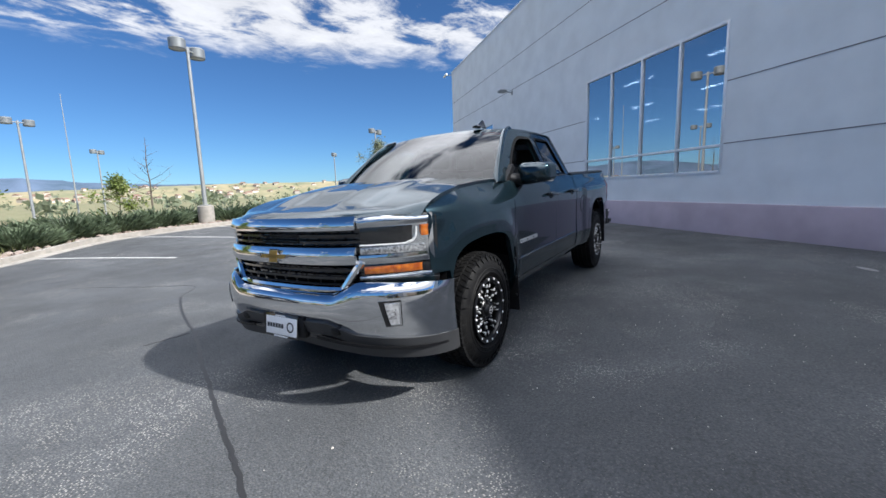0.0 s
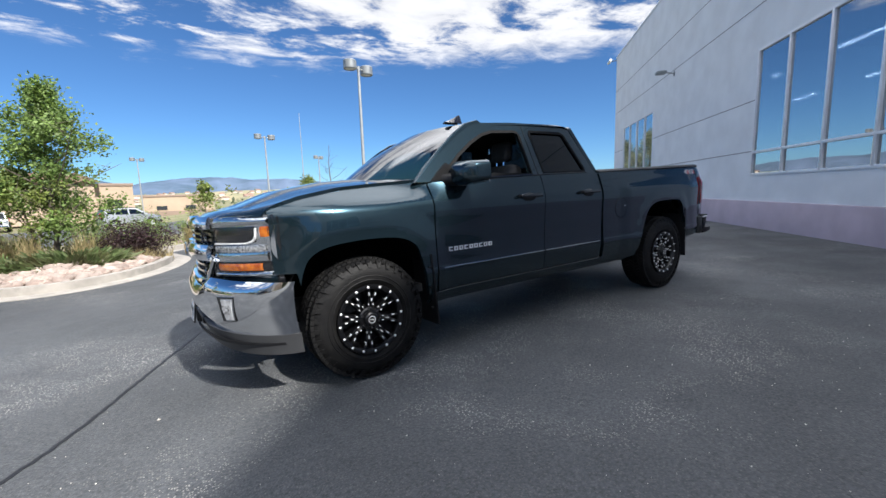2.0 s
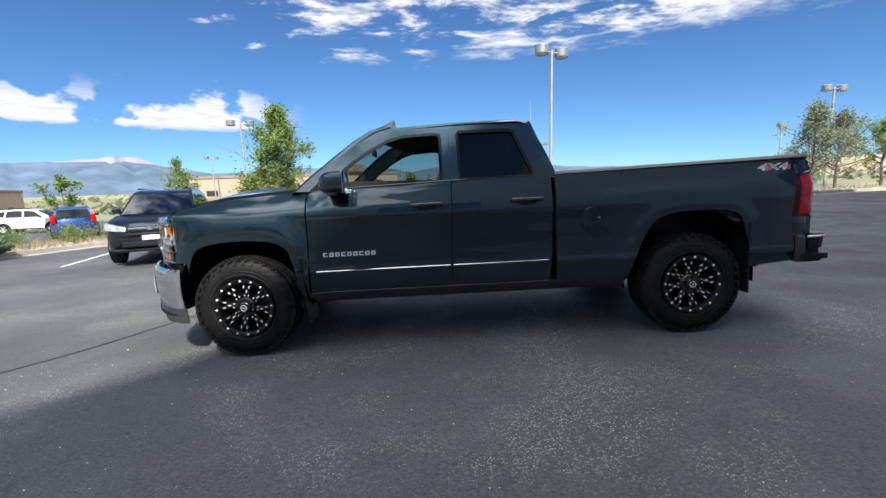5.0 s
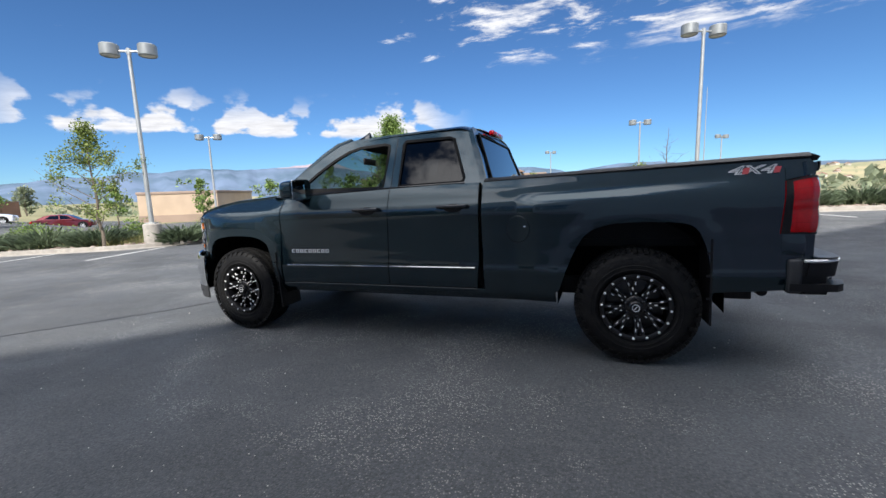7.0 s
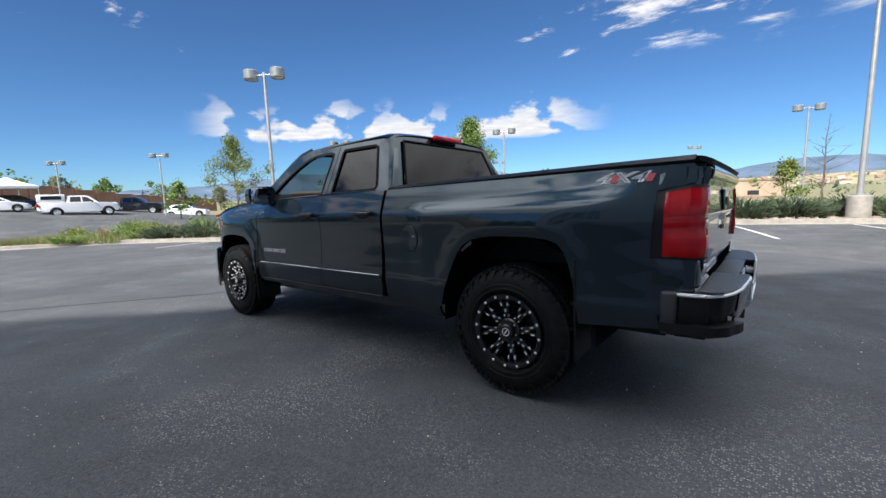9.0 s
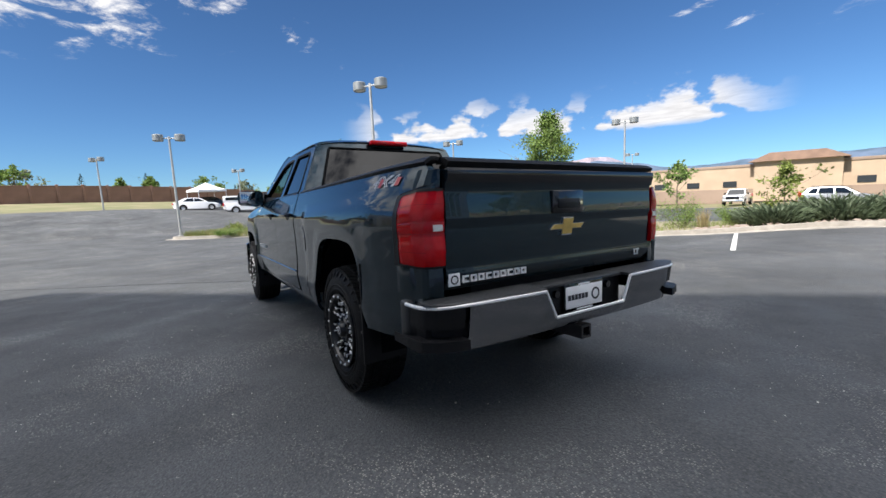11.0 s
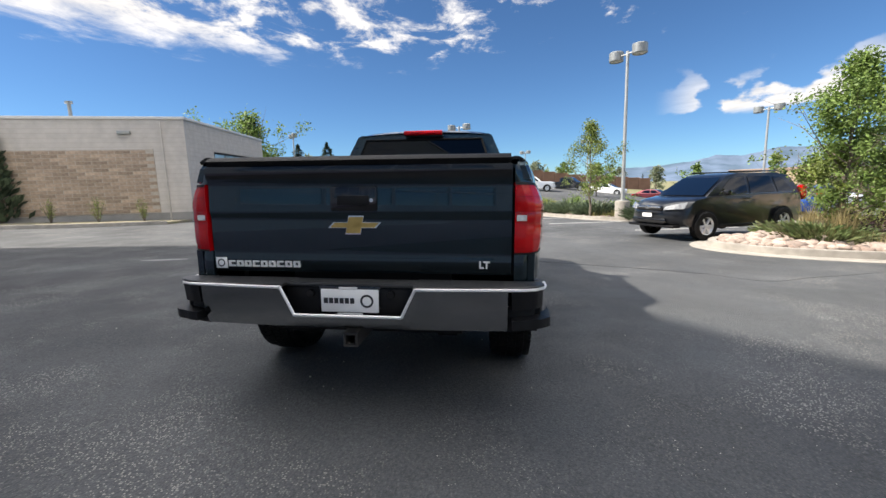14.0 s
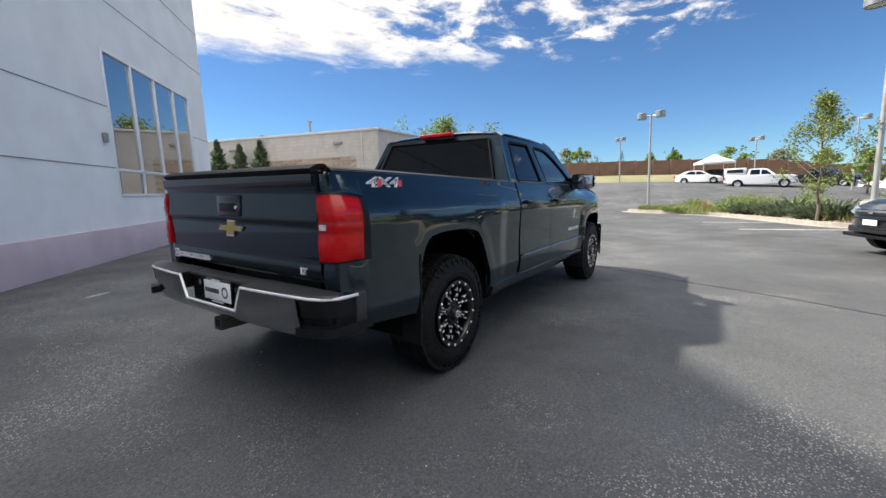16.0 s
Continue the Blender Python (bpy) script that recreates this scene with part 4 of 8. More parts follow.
for sgn in (-1, 1):
    ys = (0.585 * sgn, 0.905 * sgn)
    bm = bmesh.new()
    nose_strip(bm, *ys, 0.797, 1.165, -0.030, -0.030, 24, 0.02)
    lamp = part("headlight", bm, M["chrome"], truck, "chrome-backed headlight with amber signal")
    for nm, mat, a, b, z0, z1, off, lab in (
            ("projector", M["gloss_black"], 0.592, 0.835, 1.004, 1.100, -0.012, "dark projector lens"),
            ("light_guide", M["white_lens"], 0.592, 0.815, 0.994, 1.003, 0.000, "white daytime light strip"),
            ("led_strip", M["led_cells"], 0.590, 0.885, 0.946, 0.988, -0.004, "row of clear light cells"),
            ("bezel", M["chrome"], 0.585, 0.895, 0.890, 0.942, 0.006, "chrome lamp bezel"),
            ("signal_housing", M["gloss_black"], 0.588, 0.895, 0.822, 0.887, -0.010, "dark signal housing"),
            ("turn_signal", M["amber"], 0.606, 0.868, 0.832, 0.876, -0.003, "amber turn signal"),
            ("bezel", M["chrome"], 0.585, 0.905, 0.799, 0.819, 0.006, "chrome lamp bezel"),
            ("side_marker", M["amber"], 0.872, 0.898, 1.035, 1.098, -0.002, "amber side marker")):
        bm = bmesh.new()
        nose_strip(bm, a * sgn, b * sgn, z0, z1, off, off, 18, 0.012, bulge=0.004)
        part(nm, bm, mat, lamp, lab)
    bm = bmesh.new()
    sheet(bm, lambda u, v: (nose(u) - 0.003 - 0.010 * math.sin(math.pi * v), u, (1.100 + 0.012 * (abs(u) - 0.59) / 0.31) + v * (0.058 - 0.022 * smoothstep(0.70, 0.90, abs(u)))), lin(0.589 * sgn, 0.903 * sgn, 20), lin(0, 1, 6), 0.012)
    part("bezel", bm, M["chrome"], lamp, "chrome lamp bezel")
    bm = bmesh.new()
    for t0, t1 in zip(lin(0, 1, 9), lin(0, 1, 9)[1:]):
        pts = [(0.81, 1.000), (0.836, 1.010), (0.850, 1.035), (0.853, 1.092)]
        p, q = [(interp(t * 3, list(enumerate(c[0] for c in pts))), interp(t * 3, list(enumerate(c[1] for c in pts)))) for t in (t0, t1)]
        rod(bm, (nose(p[0]) + 0.004, sgn * p[0], p[1]), (nose(q[0]) + 0.004, sgn * q[0], q[1]), 0.008, segs=6)
    part("light_guide", bm, M["white_lens"], lamp, "curved white light guide")
    bm = bmesh.new()
    nose_strip(bm, *ys, 0.797, 1.160, 0.018, 0.016, 24, 0.0)
    cover = part("cover", bm, M["lamp_cover"], lamp, "clear lamp cover")
    cover.visible_shadow = False
    # painted filler under the lamp
    bm = bmesh.new()
    nose_strip(bm, 0.60 * sgn, 0.905 * sgn, 0.752, 0.796, -0.02, -0.015, 18, 0.015)
    part("lamp_filler", bm, M["paint"], truck)


def bumper_top(y):
    a = abs(y)
    return interp(a, [(0, 0.715), (0.44, 0.715), (0.60, 0.788), (0.70, 0.785), (0.985, 0.758)])


def bumper_point(u, v):
    y = u
    zt, zb = bumper_top(y), interp(abs(y), [(0, 0.545), (0.40, 0.545), (0.56, 0.49), (0.985, 0.437)])
    z = zb + (zt - zb) * v
    w = 1 - abs(2 * v - 1.15) ** 2.4
    tuck = interp(abs(y), [(0, 1), (0.9, 1), (0.985, 0.35)])
    return (bumper_x(y) + 0.035 * (1 - max(0.0, w)) * tuck + 0.05 * max(0.0, v - 0.9) * 10 * 0.35 * tuck, y, z)


def fog_y(u, v, top, foot, outer):
    """Across a fog light whose inner edge runs outward towards its foot."""
    inner = foot + (top - foot) * v
    return inner + (outer - inner) * u


YS = [0.985 * math.sin(math.pi / 2 * t) for t in lin(-1, 1, 81)]
bm = bmesh.new()
sheet(bm, bumper_point, YS, lin(0, 1, 15), 0.012)
fb = part("front_bumper", bm, M["chrome"], truck, "chrome front bumper", angle=70)
bm = bmesh.new()
sheet(bm, lambda u, v: (bumper_x(u) + 0.022 + (0.05 - 0.045 * abs(u) ** 4) * (1 - v), u, interp(abs(u), [(0, 0.40), (0.5, 0.365), (0.985, 0.315)]) + v * (interp(abs(u), [(0, 0.548), (0.40, 0.548), (0.56, 0.493), (0.985, 0.439)]) - interp(abs(u), [(0, 0.40), (0.5, 0.365), (0.985, 0.315)]))), YS, lin(0, 1, 7), 0.015)
part("air_dam", bm, M["grey_plastic"], truck, "dark grey plastic air dam")
for sgn in (-1, 1):
    bm = bmesh.new()
    sheet(bm, lambda u, v: (bumper_x(u) + 0.012, u, interp(abs(u), [(0.3, 0.45), (0.985, 0.375)]) + 0.016 * v), [y for y in YS if abs(y) > 0.3 and y * sgn > 0], (0, 1), 0.01)
    part("dam_lip", bm, M["black_plastic"], truck)
bm = bmesh.new()
nose_strip(bm, -0.50, 0.50, 0.44, 0.545, 0.0, 0.0, 20, 0.03, base=lambda y: bumper_x(y) + 0.06)
part("lower_intake", bm, M["gloss_black"], truck)
for sgn in (-1, 1):
    bm = bmesh.new()
    sheet(bm, lambda u, v: (bumper_x(fog_y(u, v, 0.722, 0.752, 0.826)) - 0.010, sgn * fog_y(u, v, 0.722, 0.752, 0.826), 0.540 + v * 0.150), lin(0, 1, 6), lin(0, 1, 6), 0.006, flip=sgn < 0)
    pocket = part("fog_pocket", bm, M["gloss_black"], fb, "dark fog light pocket")
    for nm, mat, a, b, c, z0, z1, d, lab in (("fog_bezel", M["chrome"], 0.752, 0.776, 0.824, 0.545, 0.680, 0.013, "chrome fog light rim"), ("fog_light", M["fog_lens"], 0.757, 0.779, 0.818, 0.553, 0.674, 0.018, "clear fog light"),
                                             ("reflector", M["led_cells"], 0.764, 0.776, 0.808, 0.585, 0.640, 0.021, "bright reflector bowl")):
        bm = bmesh.new()
        sheet(bm, lambda u, v: (bumper_x(fog_y(u, v, a, b, c)) - d - 0.003 * math.sin(math.pi * v), sgn * fog_y(u, v, a, b, c), z0 + v * (z1 - z0)), lin(0, 1, 6), lin(0, 1, 8), 0.005, flip=sgn < 0)
        part(nm, bm, mat, pocket, lab)
    bm = bmesh.new()
    box(bm, -0.955, -0.90, sgn * 0.44 - 0.035, sgn * 0.44 + 0.035, 0.475, 0.53, bevel=0.015)
    part("tow_hook", bm, M["black_plastic"], truck)
# plastic between grille and bumper
bm = bmesh.new()
nose_strip(bm, -0.60, 0.60, 0.70, 0.775, -0.02, -0.02, 24, 0.02)
part("grille_filler", bm, M["black_plastic"], truck)


def dealer_plate(x, facing, y, z, w, h, tilt=0.0):
    """White advertising plate: dark frame, bars for its lettering and a ring mark."""
    m = Matrix.Translation((x, y, z)) @ Matrix.Rotation(radians(tilt), 4, "Y")
    bm = bmesh.new()
    box(bm, -0.006, 0.006, -w / 2 - 0.008, w / 2 + 0.008, -h / 2 - 0.016, h / 2 + 0.018, bevel=0.004)
    p = part("license_plate", bm, M["gloss_black"], truck, "white dealer plate in a black frame", at=m)
    f = facing
    bm = bmesh.new()
    box(bm, min(0, f * 0.009), max(0, f * 0.009), -w / 2, w / 2, -h / 2, h / 2, bevel=0.002)
    part("plate_face", bm, M["plate"], p, "white plate face")
    d = f * 0.0105

    def bar(a, b, c, e, mat):
        bm = bmesh.new()
        box(bm, min(f * 0.0092, d), max(f * 0.0092, d), min(f * a, f * b), max(f * a, f * b), c, e)
        part("lettering", bm, mat, p, smooth=False)
    for k in range(6):
        a = -w * 0.45 + k * w * 0.092
        bar(a, a + w * 0.072, -h * 0.12, h * 0.02 + h * 0.10, M["ink"])
    bar(-w * 0.18, w * 0.14, h / 2 + 0.003, h / 2 + 0.012, M["plate"])
    bar(-w * 0.22, w * 0.22, -h / 2 - 0.012, -h / 2 - 0.004, M["plate"])
    bm = bmesh.new()
    lathe(bm, [(min(f * 0.0092, d), h * 0.20), (max(f * 0.0092, d), h * 0.20), (max(f * 0.0092, d), h * 0.29), (min(f * 0.0092, d), h * 0.29)], 28, "X", (0, f * w * 0.30, 0), close=True)
    part("ring_mark", bm, M["ink"], p, smooth=False)
    return p


dealer_plate(-0.985, -1, 0.0, 0.492, 0.30, 0.115, 8)
bm = bmesh.new()
box(bm, -0.978, -0.93, -0.20, 0.20, 0.43, 0.56, bevel=0.01)
part("plate_bracket", bm, M["black_plastic"], truck)

# mirrors
for sgn in (-1, 1):
    def shell_point(u, v):
        """A boxy mirror housing: v runs from its nose to the flat rear rim, u round it."""
        k = 0.55 + 0.45 * math.sin(math.pi / 2 * min(1.0, v * 2.2)) ** 0.8 if v > 0 else 0.02
        c, e = math.cos(2 * math.pi * u), math.sin(2 * math.pi * u)
        y = 1.080 + 0.138 * k * math.copysign(abs(c) ** 0.45, c) - 0.025 * (1 - v)
        low = 0.022 * max(0.0, -e) * (y - 1.080) / 0.138
        z = 1.380 + 0.086 * k * math.copysign(abs(e) ** 0.45, e) + low - 0.008 * (y - 1.080) / 0.138 - 0.008 * (1 - v)
        return (0.725 + 0.188 * v, sgn * y, z)
    bm = bmesh.new()
    rows = sheet(bm, shell_point, lin(0, 1, 49), [0, 0.001, 0.04, 0.09, 0.15, 0.22, 0.3, 0.38, 0.46, 0.6, 0.8, 0.94, 1.0], 0.0, flip=sgn > 0)
    bm.faces.new(rows[-1][:-1])
    bmesh.ops.remove_doubles(bm, verts=bm.verts, dist=1e-5)
    bmesh.ops.recalc_face_normals(bm, faces=bm.faces[:])
    mir = part("mirror", bm, M["paint"], truck, "dark painted door mirror", angle=50)
    bm = bmesh.new()
    box(bm, 0.912, 0.922, min(sgn * 1.03, sgn * 1.195), max(sgn * 1.03, sgn * 1.195), 1.295, 1.455, bevel=0.004)
    part("mirror_glass", bm, M["chrome"], mir, "mirror glass")
    bm = bmesh.new()
    rod(bm, (0.72, sgn * 0.88, 1.335), (0.83, sgn * 1.03, 1.325), 0.05, 0.045, 12)
    part("mirror_arm", bm, M["black_plastic"], mir)
    bm = bmesh.new()
    prism(bm, [(0.585, 1.325), (0.70, 1.335), (0.79, 1.43), (0.74, 1.46), (0.64, 1.37)], "Y", min(sgn * 0.868, sgn * 0.905), max(sgn * 0.868, sgn * 0.905))
    part("mirror_base", bm, M["black_plastic"], mir)

# ---- load bed and rear end ----
def bed_piece(name, label, *size):
    bm = bmesh.new()
    box(bm, *size)
    return part(name, bm, M["black_plastic"], truck, label, smooth=False)


bed_piece("bed_floor", "black lined bed floor", 2.601, 4.62, -0.52, 0.52, 0.80, 0.86)
bed_piece("bed_front", "black front wall of the bed", 2.555, 2.60, -0.84, 0.84, 0.52, 1.34)
for sgn in (-1, 1):
    lo, hi = sorted((sgn * 0.80, sgn * 0.84))
    for x0, x1 in ((2.601, 3.06), (4.16, 4.62)):
        bed_piece("bed_floor", "", x0, x1, *sorted((sgn * 0.521, sgn * 0.80)), 0.80, 0.86)
        bed_piece("bed_wall", "", x0, x1, lo, hi, 0.80, 1.34)
    bed_piece("bed_wall", "", 3.061, 4.159, lo, hi, 1.03, 1.34)
    bm = bmesh.new()
    box(bm, 3.061, 4.159, *sorted((sgn * 0.48, sgn * 0.799)), 1.03, 1.06)
    box(bm, 3.061, 4.159, *sorted((sgn * 0.48, sgn * 0.519)), 0.861, 1.031)
    part("wheelhouse", bm, M["black_plastic"], truck, "black wheel housing in the bed", smooth=False)
for sgn in (-1, 1):
    bm = bmesh.new()
    sheet(bm, lambda u, v: (u, sgn * (0.79 + (half_width(u, 1.38) + 0.004 - 0.79) * v), interp(u, [(2.56, 1.358), (4.62, 1.396)]) + 0.012 * math.sin(math.pi * min(1, v * 1.0)) - 0.012 * v ** 4), lin(2.56, 4.62, 30), lin(0, 1, 8), 0.016)
    part("rail_cap", bm, M["black_plastic"], truck, "black bed rail cap")


def gate_point(u, v):
    z = 0.805 + (1.362 - 0.805) * v
    x = 4.655 + 0.018 * math.sin(math.pi * v) ** 0.6 - 0.02 * smoothstep(0.12, 0.0, v)
    x += 0.022 * smoothstep(0.80, 0.97, v) - 0.010 * smoothstep(0.58, 0.52, v) * smoothstep(0.08, 0.2, v)
    return (x, 0.808 * u, z)


bm = bmesh.new()
sheet(bm, gate_point, lin(-1, 1, 33), lin(0, 1, 41), 0.05, flip=False)
gate = part("tailgate", bm, M["paint"], truck, "dark tailgate with recessed handle", angle=50)
bm = bmesh.new()
sheet(bm, lambda u, v: (4.60 + 0.088 * v - 0.008 * u * u, 0.80 * u, 1.372 + 0.022 * math.sin(math.pi * (0.25 + 0.7 * v)) - 0.006 * v), lin(-1, 1, 31), lin(0, 1, 8), 0.028)
box(bm, 4.598, 4.664, -0.79, 0.79, 1.352, 1.384, bevel=0.004)
part("gate_spoiler", bm, M["rubber"], gate, "black moulding along the tailgate top")
bm = bmesh.new()
sheet(bm, lambda u, v: (gate_point(u, 0.885 + 0.115 * v)[0] + 0.010 + 0.006 * v, 0.806 * u, gate_point(u, 0.885 + 0.115 * v)[2] + 0.004), lin(-1, 1, 33), lin(0, 1, 7), 0.006)
part("gate_band", bm, M["gloss_black"], gate, "glossy black band under the tailgate top", angle=50)
bm = bmesh.new()
box(bm, 4.666, 4.684, -0.125, 0.125, 1.135, 1.262, bevel=0.012)
hnd = part("handle_bezel", bm, M["gloss_black"], gate, "black tailgate handle")
bm = bmesh.new()
box(bm, 4.684, 4.690, -0.085, 0.085, 1.165, 1.215, bevel=0.005)
part("handle_lever", bm, M["black_plastic"], gate)
bm = bmesh.new()
lathe(bm, [(4.684, 0.011), (4.6915, 0.010), (4.6915, 0.001)], 14, "X", (0, 0.098, 1.19))
part("lock", bm, M["chrome"], gate, "chrome lock barrel")
emblem(gate, 4.664, 1, 0.0, 1.062, 0.285, 0.098)
for k in range(9):
    y = -0.722 + k * 0.0465
    bm = bmesh.new()
    for a, b, c, d in ((0.0, 0.036, 0.833, 0.841), (0.0, 0.036, 0.858, 0.866), (0.0, 0.009, 0.8411, 0.8579), (0.027, 0.036, 0.8411, 0.8579))[:4 if k % 3 else 3]:
        box(bm, 4.655, 4.668, y + a, y + b, c, d)
    part("badge", bm, M["milled"], gate, "small raised chrome letter block", smooth=False)
bm = bmesh.new()
box(bm, 4.655, 4.664, -0.800, -0.735, 0.822, 0.882, bevel=0.002)
stk = part("dealer_sticker", bm, M["plate"], gate, "white square sticker with ring mark")
bm = bmesh.new()
lathe(bm, [(4.6645, 0.015), (4.6655, 0.015), (4.6655, 0.022), (4.6645, 0.022)], 20, "X", (0, -0.7675, 0.852), close=True)
part("sticker_ring", bm, M["ink"], gate, smooth=False)


def words(text, size, depth, at, mat, parent, name="lettering", shear=0.0, offset=0.0):
    cu = bpy.data.curves.new(name, "FONT")
    cu.body, cu.size, cu.extrude, cu.shear, cu.offset = text, size, depth, shear, offset
    tmp = bpy.data.objects.new(name, cu)
    me = bpy.data.meshes.new_from_object(tmp)
    bpy.data.objects.remove(tmp)
    me.materials.append(mat)
    ob = new(name, me)
    ob.parent = parent
    ob.matrix_basis = at
    return ob


def facing(x, y, z, right, up):
    r, u = Vector(right).normalized(), Vector(up).normalized()
    n = r.cross(u)
    m = Matrix.Identity(4)
    m.col[0][:3], m.col[1][:3], m.col[2][:3], m.col[3][:3] = r, u, n, (x, y, z)
    return m


words("LT", 0.05, 0.003, facing(4.664, 0.645, 0.842, (0, 1, 0), (0, 0, 1)), M["milled"], gate, offset=0.002)
for sgn in (-1, 1):
    x0, run = (4.17, 1) if sgn < 0 else (4.44, -1)
    decal = None
    for mat, size, off, lift, a0, b0 in ((M["sticker_grey"], 0.074, 0.0028, 0.0030, 0.0, 0.0), (M["paint"], 0.071, -0.0022, 0.0042, 0.003, 0.001)):
        ob = words("4X4", size, 0.0, Matrix.Identity(4), mat, decal or truck, "decal" if decal is None else "decal_fill", shear=0.35, offset=off)
        for v in ob.data.vertices:
            x, z = x0 + run * (v.co.x + a0) * 1.95, 1.304 + v.co.y + b0
            v.co = (x, sgn * (half_width(x, z) + lift), z)
        decal = decal or ob
    for a in (0.078, 0.245):
        bm = bmesh.new()
        sheet(bm, lambda u, v: (x0 + run * (a + u + 0.35 * v), sgn * (half_width(x0 + run * (a + u + 0.35 * v), 1.303 + v) + 0.0052), 1.303 + v), lin(0.0, 0.034, 4), lin(0, 0.040, 4))
        part("decal_red", bm, M["sticker_red"], decal, "red block in the decal", smooth=False)

for sgn in (-1, 1):
    def tail_point(u, v):
        """u runs from the front edge on the side, round the corner, to the inner edge at the back."""
        z = 0.924 - 0.008 * smoothstep(0.2, 0.6, u) + v * (0.326 + 0.034 * smoothstep(0.0, 0.55, u))
        lobe = 0.007 * (abs(math.sin(math.pi * v / 0.44)) if v < 0.44 else (0.4 * abs(math.sin(math.pi * (v - 0.44) / 0.15)) if v < 0.59 else abs(math.sin(math.pi * (v - 0.59) / 0.41)))) * smoothstep(0.07, 0.16, u)
        plan = [(4.456 + 0.022 * v, half_width(4.46, z) + 0.002), (4.53, half_width(4.53, z) + 0.010 + lobe), (4.608, half_width(4.6, z) + 0.006 + lobe), (4.648 + lobe, half_width(4.62, z) - 0.020),
                (4.668 + lobe, half_width(4.62, z) - 0.058), (4.674 + lobe, 0.822)]
        t = u * 5
        return (interp(t, [(k, p[0]) for k, p in enumerate(plan)]), sgn * interp(t, [(k, p[1]) for k, p in enumerate(plan)]), z)
    bm = bmesh.new()
    sheet(bm, lambda u, v: tail_point(u, v), lin(0, 1, 31), lin(0, 1, 31), -0.03, flip=sgn < 0)
    tl = part("tail_light", bm, M["red_lens"], truck, "large red tail light", angle=70)
    for nm, za, zb in (("corner_panel", 0.784, 0.919), ("corner_panel", 1.275, 1.360)):
        bm = bmesh.new()
        sheet(bm, lambda u, v: tuple(Vector(tail_point(u, (za + (zb - za) * v - 0.922) / 0.352)) - Vector((0.026, 0, 0))), lin(0.1, 1, 18), lin(0, 1, 5), -0.02, flip=sgn < 0)
        part(nm, bm, M["paint"], truck, angle=60)
    def proud(u, v, d=0.004):
        p = Vector(tail_point(u, v))
        c = Vector((4.47, sgn * 0.80, p.z))
        return p + (p - c).normalized() * d
    for nm, mat, u0, u1, v0, v1, lab in (("reverse_light", M["white_lens"], 0.82, 0.97, 0.47, 0.55, "clear reverse light"),
                                         ("lens_ridge", M["red_dark"], 0.15, 0.98, 0.57, 0.585, ""), ("lens_ridge", M["red_dark"], 0.15, 0.98, 0.43, 0.445, ""),
                                         ("lens_ridge", M["red_dark"], 0.15, 0.62, 0.20, 0.21, ""), ("lens_ridge", M["red_dark"], 0.15, 0.98, 0.80, 0.81, "")):
        bm = bmesh.new()
        sheet(bm, lambda u, v: proud(u, v), lin(u0, u1, 14), lin(v0, v1, 3))
        part(nm, bm, mat, tl, lab)
    for v0, v1 in ((0.10, 0.40), (0.61, 0.92)):
        bm = bmesh.new()
        sheet(bm, lambda u, v: proud(u, v, 0.0022), lin(0.22, 0.955, 20), lin(v0, v1, 14))
        part("lamp_cell", bm, M["red_bright"], tl, "bright red lamp cell")
    bm = bmesh.new()
    for u0, u1, v0, v1 in ((0, 0.13, 0, 1), (0, 1, 0, 0.03), (0, 1, 0.965, 1)):
        sheet(bm, lambda u, v: proud(u, v, 0.003), lin(u0, u1, 20), lin(v0, v1, 24))
    part("surround", bm, M["black_plastic"], tl, "black lamp surround")

# rear bumper


def rear_x(y):
    a = abs(y)
    return interp(a, [(0, 4.832), (0.45, 4.828), (0.75, 4.81), (0.86, 4.785), (0.93, 4.75), (0.965, 4.70), (0.975, 4.60)])


def rb_top(y):
    return interp(abs(y), [(0, 0.622), (0.275, 0.622), (0.345, 0.764), (0.75, 0.766), (0.98, 0.758)])


